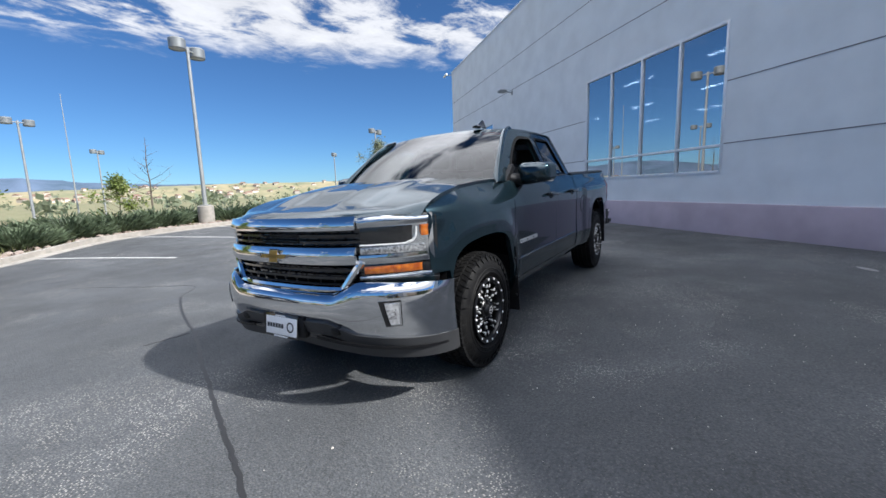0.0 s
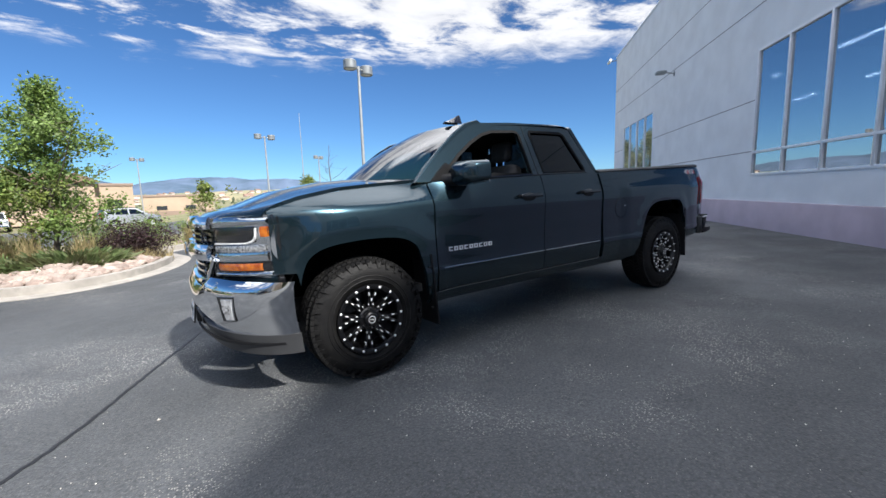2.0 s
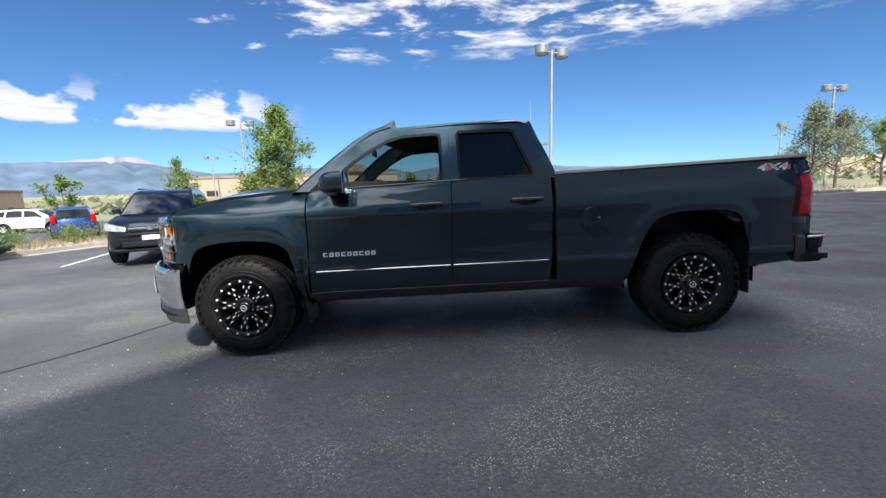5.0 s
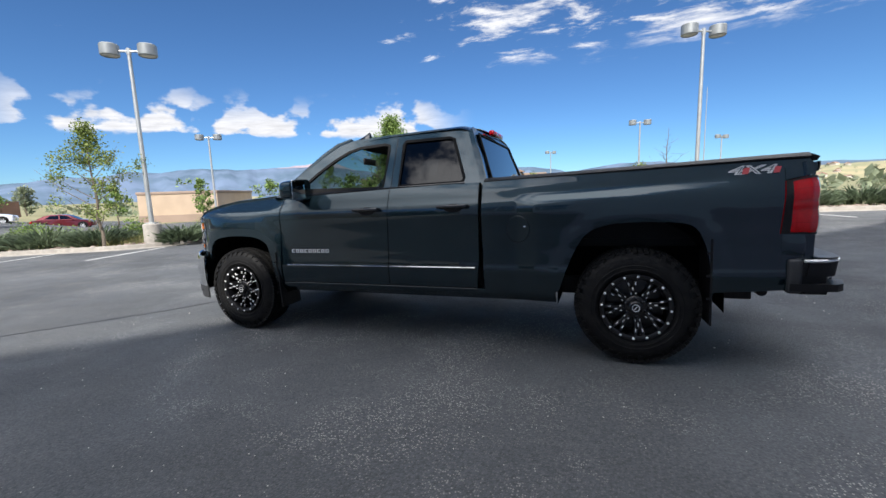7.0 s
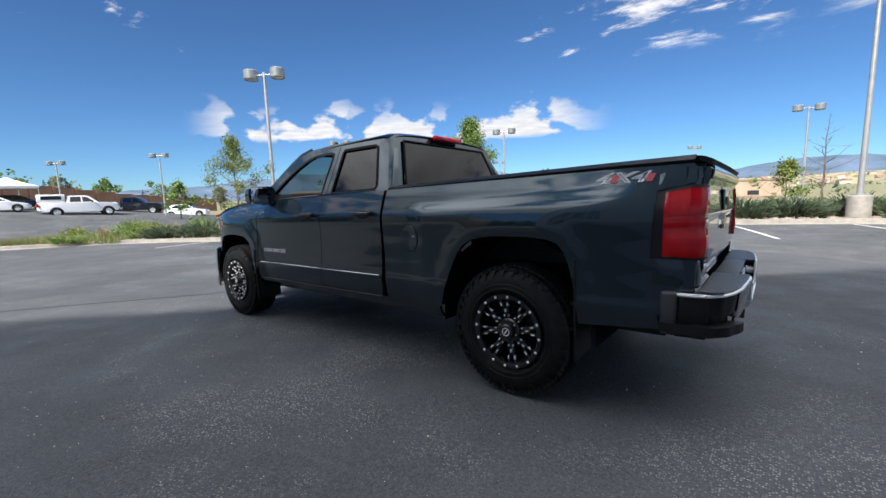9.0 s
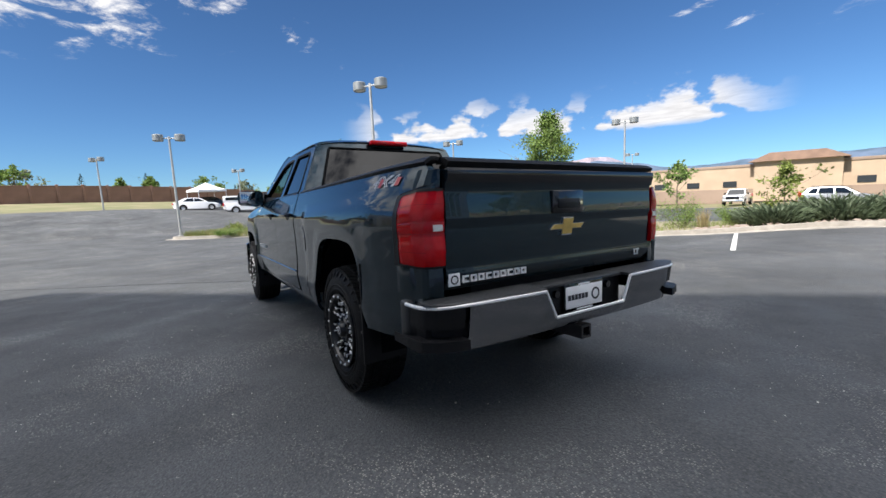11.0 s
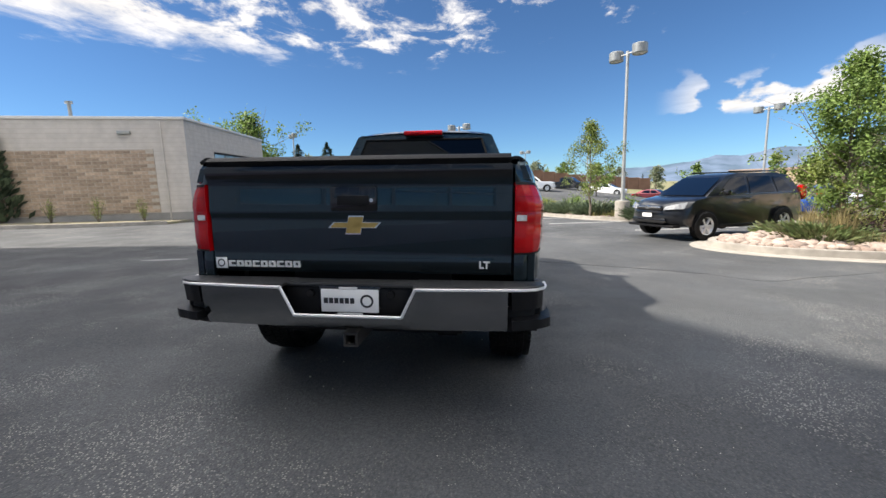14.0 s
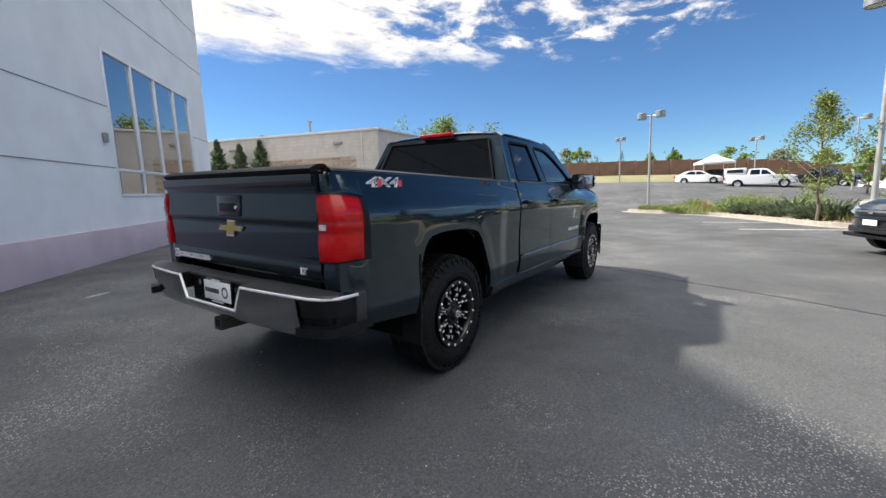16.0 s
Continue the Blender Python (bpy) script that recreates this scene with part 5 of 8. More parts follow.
RY = [0.975 * math.sin(math.pi / 2 * t) for t in lin(-1, 1, 91)]
bm = bmesh.new()
sheet(bm, lambda u, v: (rear_x(u) + 0.014 * v - 0.004 - 0.03 * (1 - v) ** 3, u, 0.550 + (rb_top(u) - 0.550) * v), [y for y in RY if abs(y) <= 0.80], lin(0, 1, 11), 0.012)
rbump = part("rear_bumper", bm, M["bumper_chrome"], truck, "chrome rear step bumper", angle=70)
for sgn in (-1, 1):
    bm = bmesh.new()
    sheet(bm, lambda u, v: (rear_x(u) + 0.014 * v - 0.004, u, 0.660 + (rb_top(u) - 0.660) * v), [y for y in RY if sgn * y >= 0.79], lin(0, 1, 7), 0.012, flip=False)
    part("corner", bm, M["black_plastic"], rbump)
    bm = bmesh.new()
    sheet(bm, lambda u, v: (rear_x(u) - 0.035, u * 0.985, 0.545 + 0.125 * v), [y for y in RY if sgn * y >= 0.77], lin(0, 1, 5), 0.02)
    part("step_recess", bm, M["black_plastic"], rbump, "black corner step recess")
    bm = bmesh.new()
    sheet(bm, lambda u, v: (rear_x(u) - 0.10 + 0.135 * math.sin(math.pi / 2 * v), u * (1 + 0.035 * smoothstep(0.88, 0.97, abs(u))), 0.574), [y for y in RY if sgn * y >= 0.79], lin(0, 1, 6), 0.045)
    part("corner_step", bm, M["black_plastic"], rbump, "black corner step")
    bm = bmesh.new()
    box(bm, 4.500, 4.576, *sorted((sgn * 0.90, sgn * 0.978)), 0.548, 0.766, bevel=0.018, segs=3)
    part("bumper_end", bm, M["grey_plastic"], rbump, "dark grey bumper end cap")
    bm = bmesh.new()
    box(bm, 4.577, 4.70, *sorted((sgn * 0.90, sgn * 0.955)), 0.560, 0.752, bevel=0.006)
    part("side_recess", bm, M["black_plastic"], rbump, "black side of the bumper corner")
    bm = bmesh.new()
    box(bm, 4.577, 4.70, *sorted((sgn * 0.930, sgn * 0.984)), 0.550, 0.592, bevel=0.012, segs=3)
    part("side_step", bm, M["black_plastic"], rbump, "black side step")
bm = bmesh.new()
sheet(bm, lambda u, v: (4.66 + (rear_x(u) + 0.004 - 4.66) * v, u, 0.764 + 0.0018 * math.sin(22 * math.pi * v)), [y for y in RY if abs(y) <= 0.965 and abs(y) > 0.33 and y < 0], lin(0, 1, 67), 0.012)
sheet(bm, lambda u, v: (4.66 + (rear_x(u) + 0.004 - 4.66) * v, u, 0.764 + 0.0018 * math.sin(22 * math.pi * v)), [y for y in RY if abs(y) <= 0.965 and abs(y) > 0.33 and y > 0], lin(0, 1, 67), 0.012)
box(bm, 4.66, 4.78, -0.34, 0.34, 0.756, 0.776, bevel=0.006)
part("step_pad", bm, M["grey_plastic"], rbump, "ribbed dark step pad")
CORNER_EDGE = [(rear_x(0.955) + 0.006, 0.955), (4.69, 0.972), (4.65, 0.979), (4.60, 0.982), (4.578, 0.982)]
bm = bmesh.new()
for side in (-1, 1):
    for t0, t1 in zip(lin(0.345, 0.955, 22), lin(0.345, 0.955, 22)[1:]):
        rod(bm, (rear_x(t0) + 0.006, side * t0, rb_top(t0) - 0.002), (rear_x(t1) + 0.006, side * t1, rb_top(t1) - 0.002), 0.008, segs=6)
    for (xa, ya), (xb, yb) in zip(CORNER_EDGE, CORNER_EDGE[1:]):
        rod(bm, (xa, side * ya, 0.757), (xb, side * yb, 0.757), 0.009, segs=8)
    rod(bm, (rear_x(0.275) + 0.006, side * 0.275, 0.622), (rear_x(0.345) + 0.006, side * 0.345, 0.764), 0.008, segs=6)
rod(bm, (rear_x(0) + 0.006, -0.275, 0.622), (rear_x(0) + 0.006, 0.275, 0.622), 0.008, segs=6)
part("bright_edge", bm, M["milled"], rbump, "bright upper edge of the bumper")
bm = bmesh.new()
box(bm, 4.735, 4.765, -0.345, 0.345, 0.59, 0.755, bevel=0.01)
part("plate_recess", bm, M["black_plastic"], rbump, "black plate recess")
for sgn in (-1, 1):
    bm = bmesh.new()
    lathe(bm, [(4.765, 0.022), (4.785, 0.018), (4.785, 0.001)], 14, "X", (0, sgn * 0.21, 0.72))
    part("plate_light", bm, M["gloss_black"], rbump)
dealer_plate(4.78, 1, 0.0, 0.688, 0.30, 0.118, 0)
bm = bmesh.new()
for y0, y1, z0, z1 in ((-0.038, 0.038, 0.513, 0.525), (-0.038, 0.038, 0.451, 0.463), (-0.038, -0.026, 0.4632, 0.5128), (0.026, 0.038, 0.4632, 0.5128)):
    box(bm, 4.52, 4.80, y0, y1, z0, z1)
part("hitch_receiver", bm, M["steel_dark"], truck, "square tow hitch receiver", smooth=False)
bm = bmesh.new()
rod(bm, (4.50, -0.55, 0.47), (4.50, 0.55, 0.47), 0.035, segs=10)
part("hitch_bar", bm, M["black_plastic"], truck)
bm = bmesh.new()
rod(bm, (3.9, 0.60, 0.50), (4.30, 0.62, 0.50), 0.040, segs=14)
rod(bm, (4.30, 0.62, 0.50), (4.40, 0.76, 0.47), 0.034, segs=14)
part("exhaust", bm, M["rust"], truck, "dull steel tail pipe")

# ---- underbody, sills, flaps, wheel wells ----
for sgn in (-1, 1):
    bm = bmesh.new()
    sheet(bm, lambda u, v: (u, sgn * (half_width(u, 0.5) - 0.004 - 0.05 * (1 - v) ** 2), 0.418 + 0.088 * v), lin(0.49, 3.10, 30), lin(0, 1, 6), 0.02)
    part("rocker_panel", bm, M["paint"], truck)
    bm = bmesh.new()
    sheet(bm, lambda u, v: (u, sgn * (half_width(u, 0.5) + 0.003), 0.503 + 0.005 * v), lin(0.56, 2.48, 30), (0, 1), 0.003)
    part("sill_edge", bm, M["trim_chrome"], truck, "thin bright strip along the sill edge")
    for x, z0, z1, w in ((0.475, 0.265, 0.80, 0.0), (4.068, 0.325, 0.90, 0.0)):
        bm = bmesh.new()
        sheet(bm, lambda u, v: (x + (0.035 if x < 1 else 0.004) * (1 - v) + 0.012 * u, sgn * (0.74 + 0.27 * u), z0 + (z1 - z0) * v), lin(0, 1, 6), lin(0, 1, 8), 0.012)
        mf = part("mud_flap", bm, M["black_plastic"], truck, "black rubber mud flap")
        for k in range(3):
            bm = bmesh.new()
            z = z1 - 0.10 - 0.15 * k
            box(bm, x - 0.006, x + 0.012, sgn * 1.005 - 0.006, sgn * 1.005 + 0.006, z, z + 0.014)
            part("flap_screw", bm, M["rim_black"], mf)
    for cx in (0.0, 3.645):
        bm = bmesh.new()
        sheet(bm, lambda u, v: (cx + 0.535 * math.cos(math.pi * u) * 1.0, sgn * (0.50 + 0.44 * v), 0.40 + 0.624 * max(0.0, math.sin(math.pi * u)) ** 0.7), lin(-0.02, 1.02, 25), lin(0, 1, 3))
        sheet(bm, lambda u, v: (cx + 0.535 * math.cos(math.pi * u) * v, sgn * 0.50, 0.40 + 0.624 * max(0.0, math.sin(math.pi * u)) ** 0.7 * v), lin(0, 1, 25), lin(0, 1, 3))
        part("wheel_liner", bm, M["well_black"], truck, "black wheel well liner")
bm = bmesh.new()
box(bm, -0.55, 4.45, -0.52, -0.40, 0.40, 0.55, bevel=0.01)
box(bm, -0.55, 4.45, 0.40, 0.52, 0.40, 0.55, bevel=0.01)
box(bm, 0.6, 2.5, -0.86, 0.86, 0.46, 0.52)
box(bm, -0.60, 0.6, -0.50, 0.50, 0.48, 0.9)
box(bm, 2.5, 4.4, -0.48, 0.48, 0.55, 0.78)
rod(bm, (3.645, -0.75, 0.415), (3.645, 0.75, 0.415), 0.06, segs=12)
rod(bm, (0.0, -0.75, 0.40), (0.0, 0.75, 0.40), 0.05, segs=12)
bmesh.ops.create_uvsphere(bm, u_segments=12, v_segments=8, radius=0.15, matrix=Matrix.Translation((3.645, 0.05, 0.415)))
part("chassis", bm, M["black_plastic"], truck, "dark frame and axles")

# ---- wheels ----
def tyre_mesh():
    bm = bmesh.new()
    R, W = 0.405, 0.142
    prof = [(-W + 0.02, 0.232), (-W, 0.262), (-W - 0.004, 0.315), (-W + 0.006, 0.355), (-W + 0.030, 0.388), (-W + 0.06, R - 0.004), (0, R), (W - 0.06, R - 0.004),
            (W - 0.030, 0.388), (W - 0.006, 0.355), (W + 0.004, 0.315), (W, 0.262), (W - 0.02, 0.232)]
    lathe(bm, prof, 72)
    n = 68
    for k in range(n):
        a = 2 * math.pi * k / n
        for row, (y0, y1, sh) in enumerate(((-0.132, -0.088, 0.0), (-0.078, -0.034, 0.5), (-0.022, 0.022, 0.0), (0.034, 0.078, 0.5), (0.088, 0.132, 0.0))):
            b = a + sh * 2 * math.pi / n
            wide = 2 * math.pi / n * 0.40
            lo = 0.400 if abs(y0 + y1) < 0.18 else 0.384
            hi = 0.4165 if abs(y0 + y1) < 0.18 else 0.405
            skew = 0.25 * 2 * math.pi / n * (1 if row % 2 else -1)
            vs = []
            for r in (lo, hi):
                for yy, d in ((y0, -skew), (y1, skew)):
                    for s in (-1, 1):
                        c = b + d + s * wide
                        vs.append(bm.verts.new((r * math.cos(c), yy, r * math.sin(c))))
            for q in ((0, 1, 3, 2), (4, 6, 7, 5), (0, 4, 5, 1), (2, 3, 7, 6), (0, 2, 6, 4), (1, 5, 7, 3)):
                bm.faces.new([vs[i] for i in q])
        for s in (-1, 1):
            if k % 2:
                continue
            vs = []
            for r in (0.352, 0.398):
                for w in (-0.35, 0.35):
                    c = a + w * 2 * math.pi / n * (1.0 if r < 0.36 else 1.5)
                    yb = 0.138 if r < 0.36 else 0.118
                    vs += [bm.verts.new((r * math.cos(c), s * yb, r * math.sin(c))), bm.verts.new((r * math.cos(c), s * (yb + 0.007), r * math.sin(c)))]
            for q in ((1, 3, 7, 5), (0, 1, 5, 4), (2, 6, 7, 3), (4, 5, 7, 6), (0, 2, 3, 1)):
                bm.faces.new([vs[i] for i in q])
    bmesh.ops.recalc_face_normals(bm, faces=bm.faces[:])
    for r, h in ((0.298, 0.003), (0.270, 0.004)):
        for s in (-1, 1):
            lathe(bm, [(s * (0.1455), r + 0.004), (s * 0.1485, r), (s * 0.1455, r - 0.004)], 72)
    return mesh_of("tyre", bm, M["rubber"], 28)


def rim_mesh():
    bm = bmesh.new()
    lathe(bm, [(0.142, 0.238), (0.150, 0.236), (0.152, 0.222), (0.146, 0.208), (0.128, 0.200), (0.09, 0.196), (0.02, 0.192), (-0.12, 0.198), (-0.138, 0.236)], 64)
    lathe(bm, [(0.02, 0.194), (0.03, 0.10), (0.03, 0.001)], 48)
    return mesh_of("rim", bm, M["rim_black"], 35)


def spoke_mesh():
    bm = bmesh.new()
    for s in (-1, 1):
        poly = [(0.060, s * 0.008), (0.085, s * 0.022), (0.150, s * 0.024), (0.205, s * 0.042), (0.205, s * 0.020), (0.150, s * 0.006), (0.085, s * 0.003)]
        lo = [bm.verts.new((p, 0.05, q)) for p, q in poly]
        hi = [bm.verts.new((p, 0.112 if p < 0.1 else (0.124 if p < 0.18 else 0.134), q * 0.86)) for p, q in poly]
        bm.faces.new(hi)
        for k in range(len(poly)):
            j = (k + 1) % len(poly)
            bm.faces.new((lo[k], lo[j], hi[j], hi[k]))
    bmesh.ops.recalc_face_normals(bm, faces=bm.faces[:])
    bmesh.ops.bevel(bm, geom=[e for e in bm.edges if e.calc_length() > 0.02], offset=0.003, segments=2, affect="EDGES")
    return mesh_of("spoke", bm, M["rim_black"], 35)


def tick_meshes():
    """Short bright milled ticks on one spoke."""
    out = []
    for a, b, lo, hi, mid, w, turn in ((0.120, 0.140, 0.100, 0.1315, 0, 0.0042, 0), (0.160, 0.182, 0.105, 0.1345, 0, 0.0038, 7.5), (0.160, 0.182, 0.105, 0.1345, 0, 0.0038, -7.5),
                                       (0.090, 0.103, 0.100, 0.124, 0.0155, 0.0032, 0), (0.090, 0.103, 0.100, 0.124, -0.0155, 0.0032, 0)):
        bm = bmesh.new()
        box(bm, a, b, lo, hi, mid - w, mid + w, bevel=0.002, m=Matrix.Rotation(radians(turn), 4, "Y"))
        out.append(mesh_of("milled_slot", bm, M["milled"], 35))
    return out


def rivet_mesh():
    bm = bmesh.new()
    lathe(bm, [(0.0, 0.0092), (0.003, 0.009), (0.006, 0.0065), (0.0066, 0.0005)], 10)
    return mesh_of("rivet", bm, M["milled"], 50)


def cap_mesh():
    bm = bmesh.new()
    lathe(bm, [(0.05, 0.085), (0.118, 0.078), (0.126, 0.070), (0.128, 0.052), (0.150, 0.046), (0.156, 0.038), (0.157, 0.001)], 36)
    return mesh_of("centre_cap", bm, M["rim_black"], 30)


TYRE, RIM, SPOKE, TICKS, RIVET, CAP = tyre_mesh(), rim_mesh(), spoke_mesh(), tick_meshes(), rivet_mesh(), cap_mesh()
bmn = bmesh.new()
lathe(bmn, [(0.118, 0.012), (0.133, 0.011), (0.136, 0.006), (0.136, 0.0005)], 6)
NUT = mesh_of("wheel_nut", bmn, M["gloss_black"], 30)
bmn = bmesh.new()
lathe(bmn, [(0.1572, 0.026), (0.1585, 0.026), (0.1585, 0.021), (0.1572, 0.021)], 24, close=True)
box(bmn, -0.015, 0.015, 0.1572, 0.1585, -0.003, 0.003)
MARK = mesh_of("cap_mark", bmn, M["milled"], 30)


def sub(name, me, parent, m=None):
    ob = new(name, me)
    ob.parent = parent
    if m is not None:
        ob.matrix_basis = m
    return ob


for wx in (0.0, 3.645):
    for sgn in (-1, 1):
        spin = 17 * wx + 9 * sgn
        m = pose(wx, sgn * 0.845, 0.418, 0, 0, 0 if sgn > 0 else 180) @ pose(0, 0, 0, 0, spin, 0)
        w = sub("wheel", RIM, truck, m)
        w["label"] = "black alloy wheel with milled slots and lip rivets"
        t = sub("tyre", TYRE, w)
        t["label"] = "black all-terrain tyre with chunky tread"
        for k in range(8):
            rot = pose(0, 0, 0, 0, k * 45, 0)
            sub("spoke", SPOKE, w, rot)
            for tick in TICKS:
                sub("milled_slot", tick, w, rot)
        for k in range(16):
            a = 2 * math.pi * (k + 0.5) / 16
            sub("rivet", RIVET, w, pose(0.222 * math.cos(a), 0.1515, 0.222 * math.sin(a)))
        for k in range(6):
            a = 2 * math.pi * (k + 0.25) / 6
            sub("wheel_nut", NUT, w, pose(0.064 * math.cos(a), 0.0, 0.064 * math.sin(a)))
        sub("centre_cap", CAP, w)
        sub("cap_mark", MARK, w)

# ---- cab interior ----
bm = bmesh.new()
box(bm, 0.35, 2.50, -0.84, 0.84, 0.50, 0.56)
part("cab_floor", bm, M["seat"], truck, "dark carpeted cab floor", smooth=False)
bm = bmesh.new()
sheet(bm, lambda u, v: (0.36 + 0.42 * v + 0.05 * u * u, 0.82 * u, 1.235 + 0.03 * math.sin(math.pi * v) - 0.55 * smoothstep(0.75, 1.0, v)), lin(-1, 1, 21), lin(0, 1, 15), 0.02)
part("dashboard", bm, M["black_plastic"], truck, "black dashboard")
bm = bmesh.new()
seg = 28
for k in range(seg):
    a, b = 2 * math.pi * k / seg, 2 * math.pi * (k + 1) / seg
    rod(bm, (0, 0.19 * math.cos(a), 0.19 * math.sin(a)), (0, 0.19 * math.cos(b), 0.19 * math.sin(b)), 0.015, segs=6)
box(bm, -0.02, 0.02, -0.07, 0.07, -0.05, 0.05, bevel=0.015)
rod(bm, (0, -0.18, 0), (0, 0.18, 0), 0.012, segs=6)
rod(bm, (0, 0, 0), (0, 0, -0.18), 0.014, segs=6)
part("steering_wheel", bm, M["black_plastic"], truck, "black steering wheel", at=pose(0.93, -0.42, 1.13, 0, -24, 0))


def seat(x, y, w):
    bm = bmesh.new()
    box(bm, x, x + 0.52, y - w / 2, y + w / 2, 0.72, 0.90, bevel=0.05, segs=3)
    s = part("seat", bm, M["seat"], truck, "dark cloth seat")
    bm = bmesh.new()
    box(bm, 0, 0.15, -w / 2, w / 2, 0, 0.66, bevel=0.055, segs=3)
    part("backrest", bm, M["seat"], s, at=pose(x + 0.43, y, 0.84, 0, 14, 0))
    for hy in ((0,) if w < 0.8 else (-w * 0.3, w * 0.3)):
        bm = bmesh.new()
        box(bm, 0, 0.10, -0.125, 0.125, 0, 0.19, bevel=0.04, segs=3)
        h = part("headrest", bm, M["seat"], s, at=pose(x + 0.62, y + hy, 1.51, 0, 8, 0))
        bm = bmesh.new()
        for q in (-0.05, 0.05):
            rod(bm, (0.05, q, -0.10), (0.05, q, 0.03), 0.007, segs=6)
        part("headrest_post", bm, M["chrome"], s, at=pose(x + 0.61, y + hy, 1.51, 0, 8, 0))


seat(1.05, -0.42, 0.52)
seat(1.05, 0.42, 0.52)
seat(1.68, 0.0, 1.40)
bm = bmesh.new()
sheet(bm, lambda u, v: (roof_point(u * 0.97, v)[0], roof_point(u * 0.94, v)[1], roof_point(u * 0.94, v)[2] - 0.05), lin(-1, 1, 15), lin(0.02, 0.99, 9))
part("headliner", bm, M["headliner"], truck, "cloth headliner darkened for a shaded cab")
bm = bmesh.new()
box(bm, 0.985, 1.01, -0.12, 0.12, 1.655, 1.725, bevel=0.012)
part("rear_view_mirror", bm, M["black_plastic"], truck, "black rear-view mirror")
for sgn in (-1, 1):
    bm = bmesh.new()
    box(bm, 1.70, 1.77, sgn * 0.80 - 0.03, sgn * 0.80 + 0.03, 0.60, 1.36, bevel=0.01)
    part("inner_pillar", bm, M["seat"], truck)
    bm = bmesh.new()
    box(bm, 0.60, 2.48, min(sgn * 0.84, sgn * 0.875), max(sgn * 0.84, sgn * 0.875), 0.55, 1.31, bevel=0.008)
    part("door_card", bm, M["seat"], truck, "dark inner door trim")


# ---- kerbs, planting beds, markings ----
CURB = spline([(-27.0, 3.4), (-22.0, -0.9), (-20.2, -1.9), (-18.3, 1.6), (-16.0, 3.7), (-12.7, 5.6), (-11.7, 8.0), (-10.6, 11.0), (-8.2, 12.2), (-6.6, 11.6), (-5.3, 9.4), (-4.70, 7.6), (-3.92, 6.22),
               (-3.0, 5.65), (-2.15, 6.0), (-1.55, 7.0), (-1.2, 8.6), (-1.45, 10.1), (-1.5, 11.2), (0.4, 12.4), (3.0, 14.1), (5.5, 14.8), (8, 14.9), (12, 14.8), (20, 16), (34, 18), (44, 20)], 6)
OUTER = [(44, 31), (34, 27), (20, 23.5), (8, 21.5), (0, 20), (-5, 18.5), (-9, 18), (-13, 15), (-17, 10.5), (-22, 7.5)]
bm = bmesh.new()
slab(bm, CURB + OUTER, -0.1, 0.10)
bmesh.ops.recalc_face_normals(bm, faces=bm.faces[:])
solo("planting_bed", bm, M["soil"], "bare soil planting bed behind the kerb", "planting bed", kind="structure", angle=60)
bm = bmesh.new()
ribbon(bm, CURB, 0.17, -0.05, 0.15)
solo("kerb", bm, M["concrete"], "weathered concrete kerb round the parking lot", "kerb", kind="structure")
bm = bmesh.new()
side = []
for k, (x, y) in enumerate(CURB):
    a, b = CURB[max(0, k - 1)], CURB[min(len(CURB) - 1, k + 1)]
    d = Vector((b[0] - a[0], b[1] - a[1])).normalized()
    side.append((x + d.y * 0.26, y - d.x * 0.26))
ribbon(bm, side, 0.36, -0.02, 0.014, bevel=0)
solo("gutter", bm, M["concrete"], "flat concrete gutter along the kerb", "gutter", kind="structure")

inlet = thing("drain_inlet", "dark storm drain slot in the concrete kerb", "drain", at=pose(-19.06, 3.2, ground_z(-19.06, 3.2), 0, 0, 62))
bm = bmesh.new()
box(bm, -0.62, 0.62, -0.16, 0.16, 0.02, 0.24, bevel=0.02)
part("lintel", bm, M["concrete"], inlet, "concrete lintel")
# No hole: a solid black block stands for the shade in the slot.
bm = bmesh.new()
box(bm, -0.48, 0.48, -0.168, 0.168, 0.04, 0.16)
part("opening", bm, M["crack_seal_slot_shade"], inlet, "black block for the shade in the slot", smooth=False)

# small island in front of the service building, and the strip along its brick side
CURB2 = spline([(-11.2, -13.0), (-11.6, -12.0), (-13.6, -11.2), (-16.3, -10.3), (-16.9, -10.8), (-16.2, -11.5), (-13.6, -12.3), (-11.9, -13.1)], 5, closed=True)
CURB3 = spline([(-9.2, -13.0), (-7.6, -14.8), (-6.2, -17.6), (-4.6, -20.5), (-3.0, -24.0)], 6)
bm = bmesh.new()
slab(bm, CURB2, -0.1, 0.10)
bmesh.ops.recalc_face_normals(bm, faces=bm.faces[:])
solo("planting_bed.001", bm, M["soil"], "narrow weedy planting island", "planting bed", kind="structure", angle=60)
bm = bmesh.new()
ribbon(bm, CURB2, 0.16, -0.05, 0.15, closed=True)
solo("kerb.001", bm, M["concrete"], "concrete kerb round a small island", "kerb", kind="structure")
bm = bmesh.new()
slab(bm, CURB3 + [(-4.5, -27.0), (-11.1, -13.3)], -0.1, 0.10)
bmesh.ops.recalc_face_normals(bm, faces=bm.faces[:])
solo("planting_bed.002", bm, M["soil"], "gravelly planting strip beside the brick wall", "planting bed", kind="structure", angle=60)
bm = bmesh.new()
ribbon(bm, CURB3, 0.16, -0.05, 0.15)
solo("kerb.002", bm, M["concrete"], "concrete kerb along the brick building", "kerb", kind="structure")

